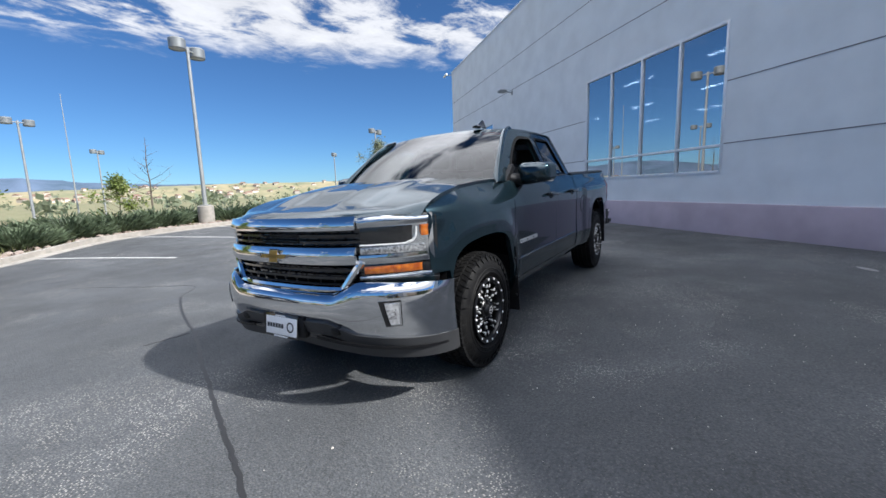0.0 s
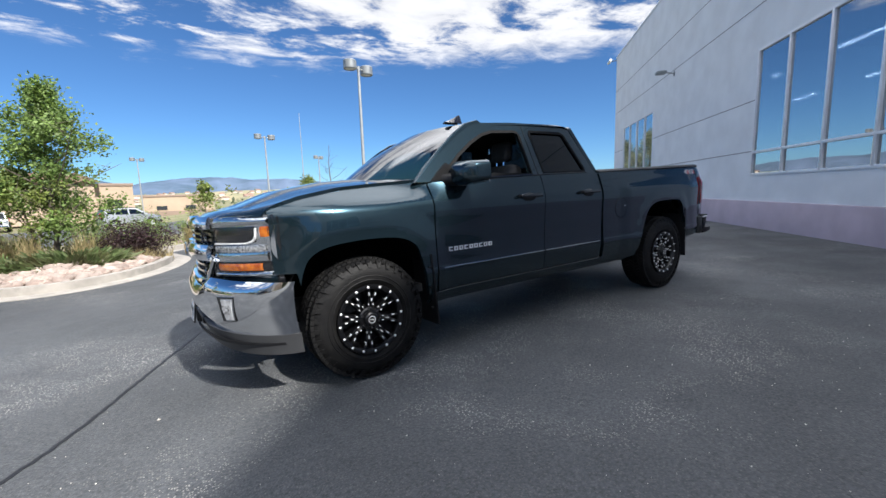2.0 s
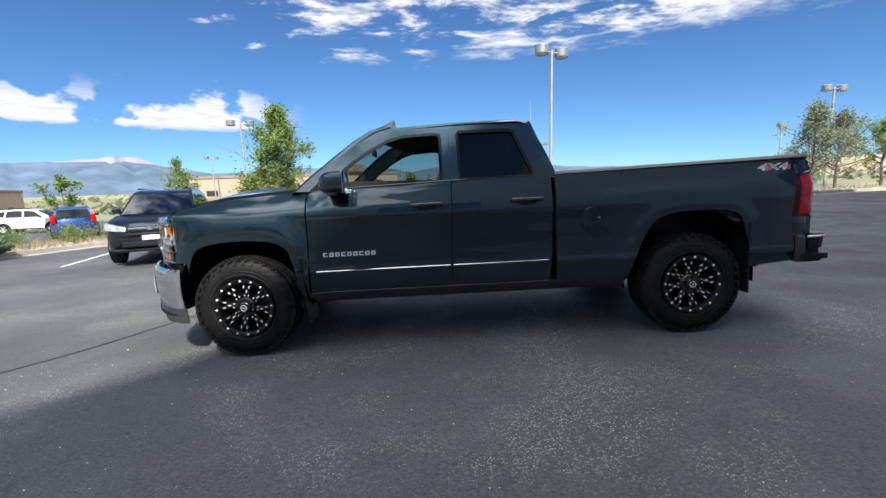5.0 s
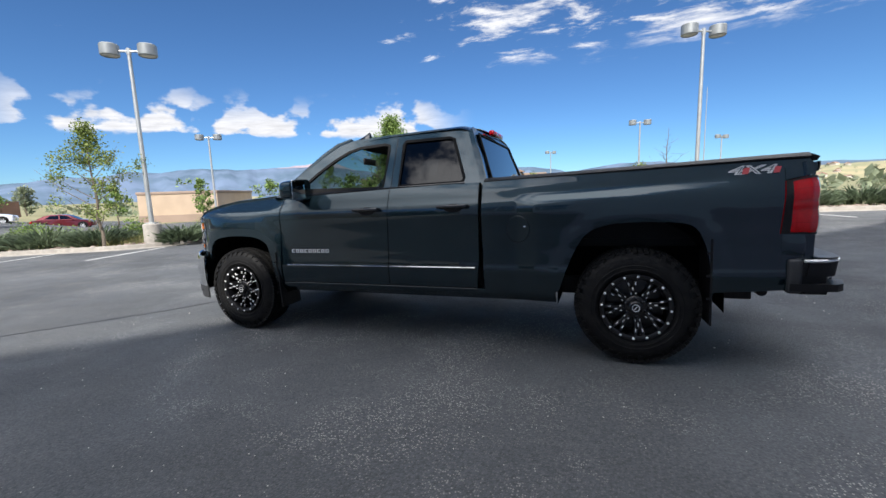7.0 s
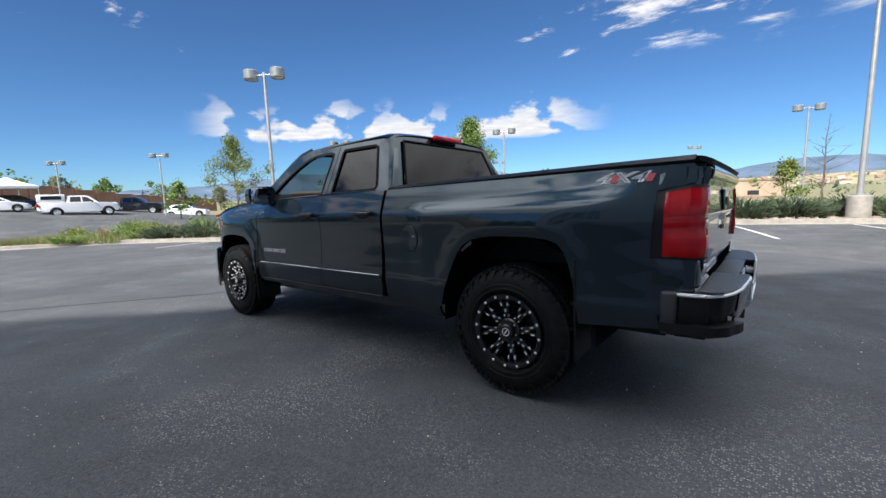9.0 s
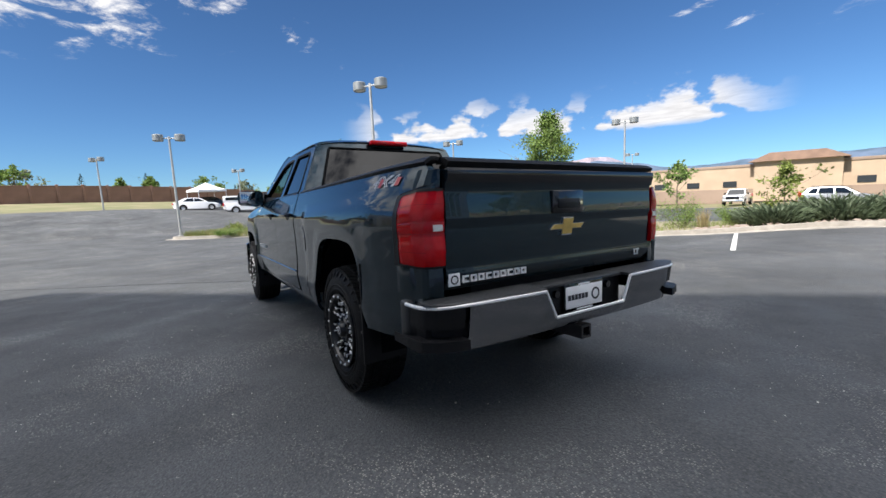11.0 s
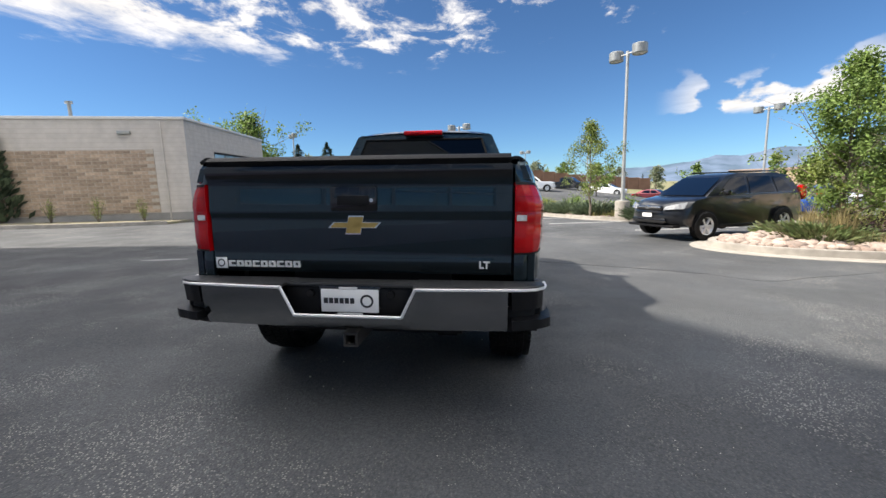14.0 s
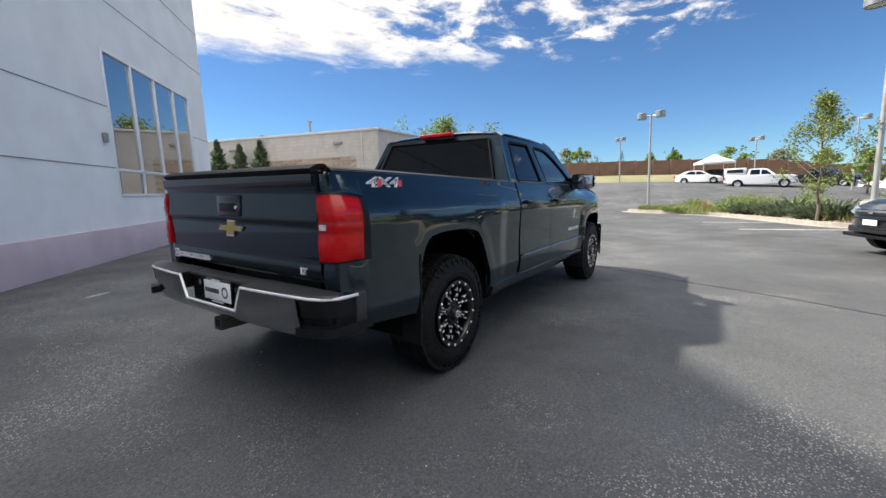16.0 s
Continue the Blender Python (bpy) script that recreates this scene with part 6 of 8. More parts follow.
for a, b in (((2.2, 8.2), (0.75, 12.0)), ((5.0, 10.2), (3.75, 13.8)), ((7.8, 11.2), (6.8, 14.3)), ((-7.35, 5.4), (-8.75, 9.3)), ((-10.15, 3.0), (-11.5, 6.2)),
             ((-13.0, 1.9), (-14.2, 4.4)), ((10.6, 12.0), (9.8, 14.4))):
    bm = bmesh.new()
    ribbon(bm, [a, b], 0.10, 0.001, 0.006, bevel=0)
    solo("parking_line", bm, M["line_paint"], "worn white painted parking line on asphalt", "parking line", group="parking lines", kind="structure")


def wander(points, amount, seed, per=10):
    rng = random.Random(seed)
    return [(x + rng.uniform(-amount, amount), y + rng.uniform(-amount, amount)) for x, y in spline(points, per)]


for pts, width, seed in (([(-4.6, -5.2), (-3.7, -3.8), (-2.95, -2.5), (-2.2, -1.35), (-1.70, -0.6), (-1.37, 0.15), (-0.97, 1.1), (-0.55, 2.05), (-0.2, 3.0), (0.24, 3.95)], 0.028, 1),
                         ([(-0.58, 2.10), (-0.95, 2.16)], 0.016, 2), ([(0.30, 4.0), (0.70, 4.5), (0.40, 5.24), (0.04, 6.2), (-0.39, 7.07)], 0.010, 3),
                         ([(-1.6, 8.3), (-0.76, 7.97), (0.06, 7.68), (1.27, 7.71)], 0.020, 4), ([(-6.0, -7.2), (-9.0, -7.6), (-12.0, -6.4)], 0.02, 5)):
    bm = bmesh.new()
    ribbon(bm, wander(pts, width * 0.30, seed, 16), width, -0.005, 0.003, bevel=0)
    solo("crack", bm, M["crack_seal_slot_shade"], "dark cracked seam across the asphalt", "crack", group="asphalt cracks", kind="structure")
M["worn_patch"] = material("worn_patch", (0.30, 0.30, 0.30), 0.8, vary=0.25, scale=25)
for x, y, w, h, r in ((4.28, -4.0, 0.16, 0.05, 0.4), (-0.31, -5.47, 0.42, 0.10, 1.92)):
    bm = bmesh.new()
    out = [(x + w * math.cos(a) * math.cos(r) - h * math.sin(a) * math.sin(r), y + w * math.cos(a) * math.sin(r) + h * math.sin(a) * math.cos(r))
           for a in [2 * math.pi * (k + 0.3 * math.sin(k * 5)) / 14 for k in range(14)]]
    vs = [bm.verts.new((px, py, ground_z(px, py) + 0.005)) for px, py in out]
    bm.faces.new(vs)
    solo("paint_mark", bm, M["worn_patch"], "pale worn mark on the asphalt", "paint mark", kind="structure", smooth=False)

# loose pale grit scattered on the asphalt
rng = random.Random(61)
verts, faces = [], []
for k in range(620):
    cx, cy, sp = rng.choice(((1.2, -2.6, 0.8), (0.2, -1.9, 0.8), (-1.4, -1.2, 0.9), (2.8, -2.6, 0.9), (4.3, -1.4, 1.0), (5.2, 0.6, 1.0), (5.0, 1.6, 0.9), (2.0, -1.0, 3.2)))
    x, y = rng.gauss(cx, sp * 0.7), rng.gauss(cy, sp * 0.7)
    r = 0.0026 * math.exp(rng.gauss(0, 0.45))
    z, o = ground_z(x, y) + r * 0.5, len(verts)
    verts += [(x + r * rng.uniform(0.6, 1.3) * a, y + r * rng.uniform(0.6, 1.3) * b, z + r * 0.8 * c) for a, b, c in ((1, 0, 0), (0, 1, 0), (-1, 0, 0), (0, -1, 0), (0, 0, 1), (0, 0, -1))]
    faces += [(o + i, o + (i + 1) % 4, o + 4) for i in range(4)] + [(o + (i + 1) % 4, o + i, o + 5) for i in range(4)]
me = bpy.data.meshes.new("grit")
me.from_pydata(verts, [], faces)
M["grit"] = material("grit", (0.48, 0.45, 0.41), 0.8, vary=0.0, island=0.35)
me.materials.append(M["grit"])
tagged(new("grit", me), "loose pale grit scattered over the asphalt", "grit", kind="stuff")

# ---- fittings on the large building ----
M["tube"] = bpy.data.materials.new("tube")
M["tube"].use_nodes = True
_e = M["tube"].node_tree.nodes["Principled BSDF"]
_e.inputs["Emission Color"].default_value, _e.inputs["Emission Strength"].default_value = (1.0, 0.98, 0.95, 1), 16.0
for s in (-6.5, -2.0, 2.5, 6.0, 9.5, 13.5, 17.5):
    for y in (3.0, 6.5, 10.5):
        bm = bmesh.new()
        box(bm, s - 0.75, s + 0.75, y - 0.07, y + 0.07, 4.85, 4.93, bevel=0.01)
        t = thing("tube_light", "white fluorescent tube light hung in the showroom", "ceiling light", at=WALL, group="showroom lights")
        part("housing", bm, M["alu"], t)
        bm = bmesh.new()
        box(bm, s - 0.72, s + 0.72, y - 0.05, y + 0.05, 4.80, 4.848, bevel=0.01)
        part("diffuser", bm, M["tube"], t, "glowing white diffuser")
        bm = bmesh.new()
        rod(bm, (s, y, 4.94), (s, y, TOP - 0.5), 0.008, segs=5)
        part("hanger", bm, M["alu"], t)


def wall_lamp(s, z):
    w = thing("wall_lamp", "small grey floodlight on an arm fixed to the wall", "wall lamp", at=WALL)
    bm = bmesh.new()
    box(bm, s - 0.06, s + 0.06, -0.03, -0.001, z - 0.08, z + 0.08, bevel=0.01)
    part("mount", bm, M["lamp_head"], w)
    bm = bmesh.new()
    rod(bm, (s, -0.02, z), (s, -0.35, z + 0.06), 0.02, segs=8)
    part("arm", bm, M["lamp_head"], w)
    bm = bmesh.new()
    box(bm, s - 0.16, s + 0.16, -0.62, -0.30, z + 0.0, z + 0.10, bevel=0.03)
    part("head", bm, M["lamp_head"], w)


wall_lamp(13.5, 5.25)
cw = thing("security_camera", "white security cameras on a bracket at the roof corner", "security camera", at=WALL)
bm = bmesh.new()
rod(bm, (S1 - 0.1, 0.1, TOP - 0.1), (S1 + 0.5, -0.25, TOP - 0.02), 0.025, segs=8)
part("bracket", bm, M["lamp_head"], cw)
for d in (0.15, 0.5):
    bm = bmesh.new()
    lathe(bm, [(-0.16, 0.001), (-0.16, 0.07), (0.16, 0.07), (0.16, 0.001)], 14, "X", (S1 + d, -0.32, TOP - 0.05))
    part("housing", bm, M["alu"], cw)
bm = bmesh.new()
box(bm, -3.55, -3.43, -0.06, -0.001, 2.50, 2.68, bevel=0.01)
solo("junction_box", bm, M["lamp_head"], "small grey junction box on the stucco wall", "junction box", at=WALL)

# ---- service building of painted block and brick ----
M["block"] = material("block", (0.54, 0.50, 0.455), 0.9, vary=0.1, scale=2.5, bump=0.3, bump_scale=40)
M["brick"] = material("brick", (0.43, 0.325, 0.24), 0.9, vary=0.2, scale=9, bump=0.3, bump_scale=60, object_random=0.28)
M["mortar"] = material("mortar", (0.45, 0.395, 0.33), 0.95, vary=0.1)
M["cap"] = material("cap", (0.62, 0.60, 0.57), 0.5, vary=0.05)
M["dark_room"] = material("dark_room", (0.02, 0.02, 0.022), 0.9, vary=0.0)
SV = Matrix.Translation((-11.06, -13.16, -0.3)) @ Matrix.Rotation(radians(-71), 4, "Z")   # x along the brick side, y away along the door side
# local axes: +x runs along the brick side (heading 290), -y along the door side (heading 200)
BH = 5.0
bm = bmesh.new()
wall_with_holes(bm, 0.0, 26.0, 0.0, BH, [], 0.3)
for v in bm.verts:
    v.co.y = -v.co.y
bmesh.ops.reverse_faces(bm, faces=bm.faces[:])
service = thing("service_building", "low service building of painted block with brick panels", "building", at=SV)
part("wall_brick_side", bm, M["block"], service, "warm grey painted block wall", smooth=False)
bm = bmesh.new()
wall_with_holes(bm, 0.302, 16.6, 0.0, BH, [(3.9, 12.6, -0.01, 3.75)], 0.3)
door_side = part("wall_door_side", bm, M["block"], service, "grey painted block wall with a wide doorway", at=Matrix.Rotation(radians(-90), 4, "Z"), smooth=False)
for nm, (x0, x1, y0, y1, z0, z1) in (("wall_far", (0, 26, -16.9, -16.6, 0, BH)), ("wall_end", (25.7, 26, -16.6, -0.302, 0, BH)), ("roof", (0.3, 25.7, -16.6, -0.302, BH - 0.5, BH - 0.3)), ("floor", (0.3, 25.7, -16.6, -0.302, 0.0, 0.28))):
    bm = bmesh.new()
    box(bm, x0, x1, y0, y1, z0, z1)
    part(nm, bm, M["dark_room"] if nm == "floor" else M["block"], service, smooth=False)
bm = bmesh.new()
box(bm, -0.06, 26.06, -0.36, 0.06, BH + 0.002, BH + 0.12, bevel=0.01)
box(bm, -0.06, 0.36, -16.9, -0.37, BH + 0.002, BH + 0.12, bevel=0.01)
part("cap", bm, M["cap"], service, "pale metal coping")
for a, b in ((1.35, 7.6), (8.3, 14.6), (15.3, 21.6)):
    bm = bmesh.new()
    box(bm, a, b, 0.001, 0.03, 0.85, 3.7)
    panel = part("brick_panel", bm, M["mortar"], service, "tan brick panel set in the wall", smooth=False)
for s in (0.95, 7.95, 14.95):
    bm = bmesh.new()
    box(bm, s - 0.03, s + 0.03, 0.001, 0.07, 0.3, BH - 0.02, bevel=0.01)
    part("downpipe", bm, M["block"], service)
    bm = bmesh.new()
    box(bm, s + 1.2, s + 1.7, 0.001, 0.16, 4.35, 4.5, bevel=0.02)
    part("wall_light", bm, M["lamp_head"], service)
M["door_pane"] = material("door_pane", (0.20, 0.23, 0.25), 0.15, vary=0.1, coat=0.5)
M["block_foot"] = material("block_foot", (0.29, 0.28, 0.265), 0.9, vary=0.1, scale=2.5, bump=0.3, bump_scale=40)
for x0, x1, y0, y1 in ((-0.008, 26.0, 0.001, 0.009), (-0.008, 0.0, -3.88, 0.0)):
    bm = bmesh.new()
    box(bm, x0, x1, y0, y1, 0.0, 0.84)
    part("plinth", bm, M["block_foot"], service, "darker grey painted foot of the wall", smooth=False)
for z0, z1 in ((2.12, 2.32), (1.72, 2.04)):
    bm = bmesh.new()
    box(bm, -0.02, -0.004, -3.55, -3.05, z0, z1, bevel=0.004)
    part("sign", bm, M["plate"], service, "small white notice on the wall")
bm = bmesh.new()
box(bm, 0.06, 0.10, -12.58, -3.92, 2.95, 3.74)
door = part("overhead_door", bm, M["dark_room"], service, "overhead door part way up", smooth=False)
for k in range(4):
    bm = bmesh.new()
    y = -4.15 - k * 2.12
    box(bm, 0.046, 0.059, y - 1.85, y, 3.08, 3.64)
    part("door_pane", bm, M["door_pane"], door, "pale translucent pane", smooth=False)
bm = bmesh.new()
box(bm, 0.03, 0.12, -12.58, -3.92, 2.86, 2.948, bevel=0.01)
part("door_rail", bm, M["cap"], door)
BRICK_MESH = []
bm = bmesh.new()
box(bm, -0.295, 0.295, 0.031, 0.045, -0.068, 0.068, bevel=0.008, segs=1)
BRICK_MESH.append(mesh_of("brick", bm, M["brick"], 35))
rng = random.Random(5)
row = 0
z = 0.95
while z < 3.66:
    x = 1.65 + (0.31 if row % 2 else 0)
    while x < 7.35:
        sub("brick", BRICK_MESH[0], service, pose(x, 0, z))
        x += 0.62
    z += 0.155
    row += 1
bm = bmesh.new()
row, z = 0, 0.95
while z < 3.66:
    for lo, hi in ((8.3, 14.6), (15.3, 21.6)):
        x = lo + 0.33 + (0.31 if row % 2 else 0)
        while x < hi - 0.3:
            box(bm, x - 0.295, x + 0.295, 0.031, 0.045, z - 0.068, z + 0.068)
            x += 0.62
    z += 0.155
    row += 1
ob = part("brickwork", bm, M["brick"], service, "rows of tan bricks", smooth=False)
tagged(ob, kind="stuff")
bm = bmesh.new()
for k in range(24):
    zz = 0.2 * (k + 1)
    if zz > BH - 0.1:
        break
    box(bm, 0.002, 26, -0.001, 0.003, zz - 0.006, zz + 0.006)
    box(bm, -0.003, 0.001, -16.6, -12.65, zz - 0.006, zz + 0.006)
    box(bm, -0.003, 0.001, -3.85, -0.3, zz - 0.006, zz + 0.006)
    if zz > 3.76:
        box(bm, -0.003, 0.001, -12.65, -3.85, zz - 0.006, zz + 0.006)
part("block_joints", bm, M["mortar"], service, smooth=False)
for x, y, h in ((6.0, -3.0, 1.0), (12.0, -6.0, 0.7)):
    bm = bmesh.new()
    rod(bm, (x, y, BH - 0.3), (x, y, BH + h), 0.08, segs=10)
    rod(bm, (x, y, BH + h), (x, y, BH + h + 0.12), 0.16, segs=10)
    part("roof_vent", bm, M["lamp_head"], service)
# the parapet climbs a little towards the far end of the door side
for ob in service.children_recursive:
    if ob.type == "MESH" and ob.data.users == 1:
        turn = ob.matrix_basis.copy()
        back = turn.inverted()
        for v in ob.data.vertices:
            p = turn @ v.co
            p.z *= 1 + 0.011 * max(0.0, -p.y)
            v.co = back @ p


# ---- plants ----
def leaf_material(name, color, vary, second):
    m = material(name, color, 0.6, vary=0.2, scale=3.0, second=second, island=vary)
    n, l = m.node_tree.nodes, m.node_tree.links
    b = n["Principled BSDF"]
    tr = n.new("ShaderNodeBsdfTranslucent")
    mix = n.new("ShaderNodeMixShader")
    mix.inputs[0].default_value = 0.35
    src = b.inputs["Base Color"].links[0].from_socket
    l.new(src, tr.inputs["Color"])
    out = n["Material Output"]
    l.new(b.outputs[0], mix.inputs[1])
    l.new(tr.outputs[0], mix.inputs[2])
    l.new(mix.outputs[0], out.inputs[0])
    return m


M["leaf"] = leaf_material("leaf", (0.180, 0.260, 0.062), 0.42, (0.10, 0.165, 0.040))
M["groundcover"] = leaf_material("groundcover", (0.105, 0.165, 0.055), 0.4, (0.12, 0.10, 0.05))
M["leaf_yellow"] = leaf_material("leaf_yellow", (0.20, 0.245, 0.055), 0.35, (0.12, 0.165, 0.04))
M["leaf_olive"] = leaf_material("leaf_olive", (0.22, 0.25, 0.16), 0.3, (0.14, 0.17, 0.10))
M["leaf_purple"] = leaf_material("leaf_purple", (0.045, 0.022, 0.024), 0.4, (0.03, 0.018, 0.018))
M["juniper"] = leaf_material("juniper", (0.115, 0.15, 0.085), 0.45, (0.055, 0.08, 0.045))
M["spruce"] = leaf_material("spruce", (0.05, 0.08, 0.045), 0.35, (0.03, 0.05, 0.03))
M["dry_grass"] = leaf_material("dry_grass", (0.36, 0.29, 0.15), 0.3, (0.22, 0.19, 0.085))
M["green_grass"] = leaf_material("green_grass", (0.16, 0.21, 0.06), 0.35, (0.25, 0.23, 0.10))
M["bark"] = material("bark", (0.16, 0.13, 0.10), 0.95, vary=0.25, scale=12, bump=0.6, bump_scale=30)
M["rock"] = material("rock", (0.355, 0.30, 0.26), 0.9, vary=0.25, scale=3, second=(0.27, 0.20, 0.165), bump=0.5, bump_scale=18, object_random=0.3)


def blades(bm, spots, rng, size, spread, up=0.5, wide=0.5):
    """Small bent leaves round many spots."""
    vs, fs = bm.verts, bm.faces
    for c in spots:
        d = Vector((rng.gauss(0, 1), rng.gauss(0, 1), rng.gauss(up, 0.7))).normalized()
        s = d.cross(Vector((rng.gauss(0, 1), rng.gauss(0, 1), rng.gauss(0, 1)))).normalized()
        p = Vector(c) + Vector((rng.gauss(0, spread), rng.gauss(0, spread), rng.gauss(0, spread)))
        k = size * rng.uniform(0.6, 1.35)
        a, b, e, f = p, p + d * k * 0.5 + s * k * wide * 0.5, p + d * k, p + d * k * 0.5 - s * k * wide * 0.5
        fs.new((vs.new(a), vs.new(b), vs.new(e), vs.new(f)))


def tree(x, y, height, width, leaves, seed, label, leaf="leaf", lean=0.0, trunk_r=0.05, size=0.11, low=0.25, bare=False, limbs=22, group=""):
    rng = random.Random(seed)
    g = ground_z(x, y) + 0.08
    t = thing("tree", label, "tree", at=pose(x, y, g), group=group)
    bm = bmesh.new()
    pts = [Vector((0, 0, -0.15))]
    n = 8
    for k in range(1, n + 1):
        pts.append(Vector((lean * height * (k / n) ** 1.5 + rng.gauss(0, 0.02) * height * 0.3, rng.gauss(0, 0.02) * height * 0.3, height * k / n)))
    for k in range(n):
        rod(bm, pts[k], pts[k + 1], trunk_r * (1 - 0.88 * k / n), trunk_r * (1 - 0.88 * (k + 1) / n), 8, caps=False)
    spots = []
    for k in range(limbs):
        h = low + (1 - low) * ((k + rng.random()) / limbs) ** 0.9
        i = min(n - 1, int(h * n))
        a = pts[i].lerp(pts[i + 1], h * n - i)
        ang = k * 2.4 + rng.uniform(-0.5, 0.5)
        reach = width * (0.22 + 0.95 * math.sin(math.pi * min(1, (h - low) / (1 - low) * 0.72 + 0.26))) * rng.uniform(0.35, 1.25) * min(1.0, 1.9 * (1.08 - h))
        tip = a + Vector((math.cos(ang) * reach, math.sin(ang) * reach, reach * rng.uniform(0.35, 0.9)))
        if tip.z > height * 1.02:
            tip.z = height * 1.02
        mid = a.lerp(tip, 0.5) + Vector((0, 0, -0.06 * reach))
        r = trunk_r * 0.38 * (1 - 0.6 * h)
        rod(bm, a, mid, r, r * 0.65, 5, caps=False)
        rod(bm, mid, tip, r * 0.65, r * 0.2, 5, caps=False)
        for j in range(4 if not bare else 5):
            q = a.lerp(tip, rng.uniform(0.35, 1.0))
            e = q + Vector((rng.gauss(0, 0.35), rng.gauss(0, 0.35), rng.gauss(0.2, 0.25))) * reach * 0.6
            rod(bm, q, e, r * 0.3, r * 0.1, 4, caps=False)
            spots += [q.lerp(e, rng.uniform(0.2, 1.05)) for _ in range(5)]
        spots += [a.lerp(tip, rng.uniform(0.4, 1.04)) for _ in range(6)]
    part("trunk", bm, M["bark"], t, "thin grey-brown trunk with limbs")
    if not bare:
        bm = bmesh.new()
        tufts = [(q, rng.random() ** 1.6) for q in rng.sample(spots, max(12, len(spots) // 5))]
        pick = rng.choices([q for q, _ in tufts], [w for _, w in tufts], k=leaves)
        blades(bm, pick, rng, size, width * 0.10, 0.1, 0.6)
        part("crown", bm, M[leaf], t, smooth=False)
    return t


def juniper(x, y, r, h, n, seed, leaf="juniper", label="spreading grey-green juniper bush", length=0.42):
    rng = random.Random(seed)
    bm = bmesh.new()
    for _ in range(n):
        a, d = rng.uniform(0, 2 * math.pi), math.sqrt(rng.random())
        base = Vector((math.cos(a) * d * r * 0.75, math.sin(a) * d * r * 0.75, rng.uniform(0.0, 0.55) * h * (1 - 0.5 * d)))
        tilt = Vector((math.cos(a) * (0.5 + d), math.sin(a) * (0.5 + d), rng.uniform(0.35, 1.15))).normalized()
        ln = length * rng.uniform(0.5, 1.2)
        tip = base + tilt * ln + Vector((rng.gauss(0, 0.06), rng.gauss(0, 0.06), 0))
        if tip.z > h * rng.uniform(0.85, 1.1):
            tip.z = h * rng.uniform(0.75, 1.05)
        s = tilt.cross(Vector((rng.gauss(0, 1), rng.gauss(0, 1), rng.gauss(0, 1)))).normalized() * ln * 0.10
        for f0, f1 in ((0.1, 0.55), (0.4, 0.85), (0.65, 1.0)):
            p0, p1 = base.lerp(tip, f0), base.lerp(tip, f1)
            off = s * rng.uniform(-0.9, 0.9)
            w = s * (1.15 - f0) * 0.7
            bm.faces.new((bm.verts.new(p0 - w * 0.4 + off * 0.2), bm.verts.new(p0.lerp(p1, 0.6) - w + off), bm.verts.new(p1 + off), bm.verts.new(p0.lerp(p1, 0.6) + w + off)))
    return solo("bush", bm, M[leaf], label, "bush", at=pose(x, y, ground_z(x, y) + 0.09), smooth=False)


def shrub(x, y, r, h, n, seed, leaf, label, size=0.052):
    rng = random.Random(seed)
    t = thing("bush", label, "bush", at=pose(x, y, ground_z(x, y) + 0.08))
    bm = bmesh.new()
    spots = []
    for k in range(16):
        a, d = rng.uniform(0, 2 * math.pi), rng.uniform(0.1, 1)
        tip = Vector((math.cos(a) * d * r, math.sin(a) * d * r, h * rng.uniform(0.55, 1.0) * (1 - 0.35 * d * d)))
        rod(bm, (0, 0, -0.05), tip, 0.012, 0.004, 4, caps=False)
        spots += [Vector((0, 0, 0.05)).lerp(tip, rng.uniform(0.25, 1.04)) for _ in range(14)]
    part("stems", bm, M["bark"], t)
    bm = bmesh.new()
    blades(bm, [spots[rng.randrange(len(spots))] for _ in range(n)], rng, size, r * 0.13, 0.3, 0.55)
    part("foliage", bm, M[leaf], t, smooth=False)
    return t


def tuft(x, y, r, h, n, seed, leaf="dry_grass", label="clump of tall dry ornamental grass"):
    rng = random.Random(seed)
    bm = bmesh.new()
    for _ in range(n):
        a, d = rng.uniform(0, 2 * math.pi), rng.random() * r * 0.45
        b = Vector((math.cos(a) * d, math.sin(a) * d, 0))
        ang = rng.uniform(0, 2 * math.pi)
        out = Vector((math.cos(ang), math.sin(ang), 0)) * r * rng.uniform(0.1, 0.9)
        hh = h * rng.uniform(0.55, 1.05)
        s = Vector((-out.y, out.x, 0)).normalized() * 0.006
        m = b + out * 0.35 + Vector((0, 0, hh * 0.6))
        tip = b + out + Vector((0, 0, hh))
        bm.faces.new((bm.verts.new(b - s), bm.verts.new(b + s), bm.verts.new(m + s), bm.verts.new(m - s)))
        bm.faces.new((bm.verts.new(m - s), bm.verts.new(m + s), bm.verts.new(tip)))
    return solo("grass_clump", bm, M[leaf], label, "grass", at=pose(x, y, ground_z(x, y) + 0.08), smooth=False)


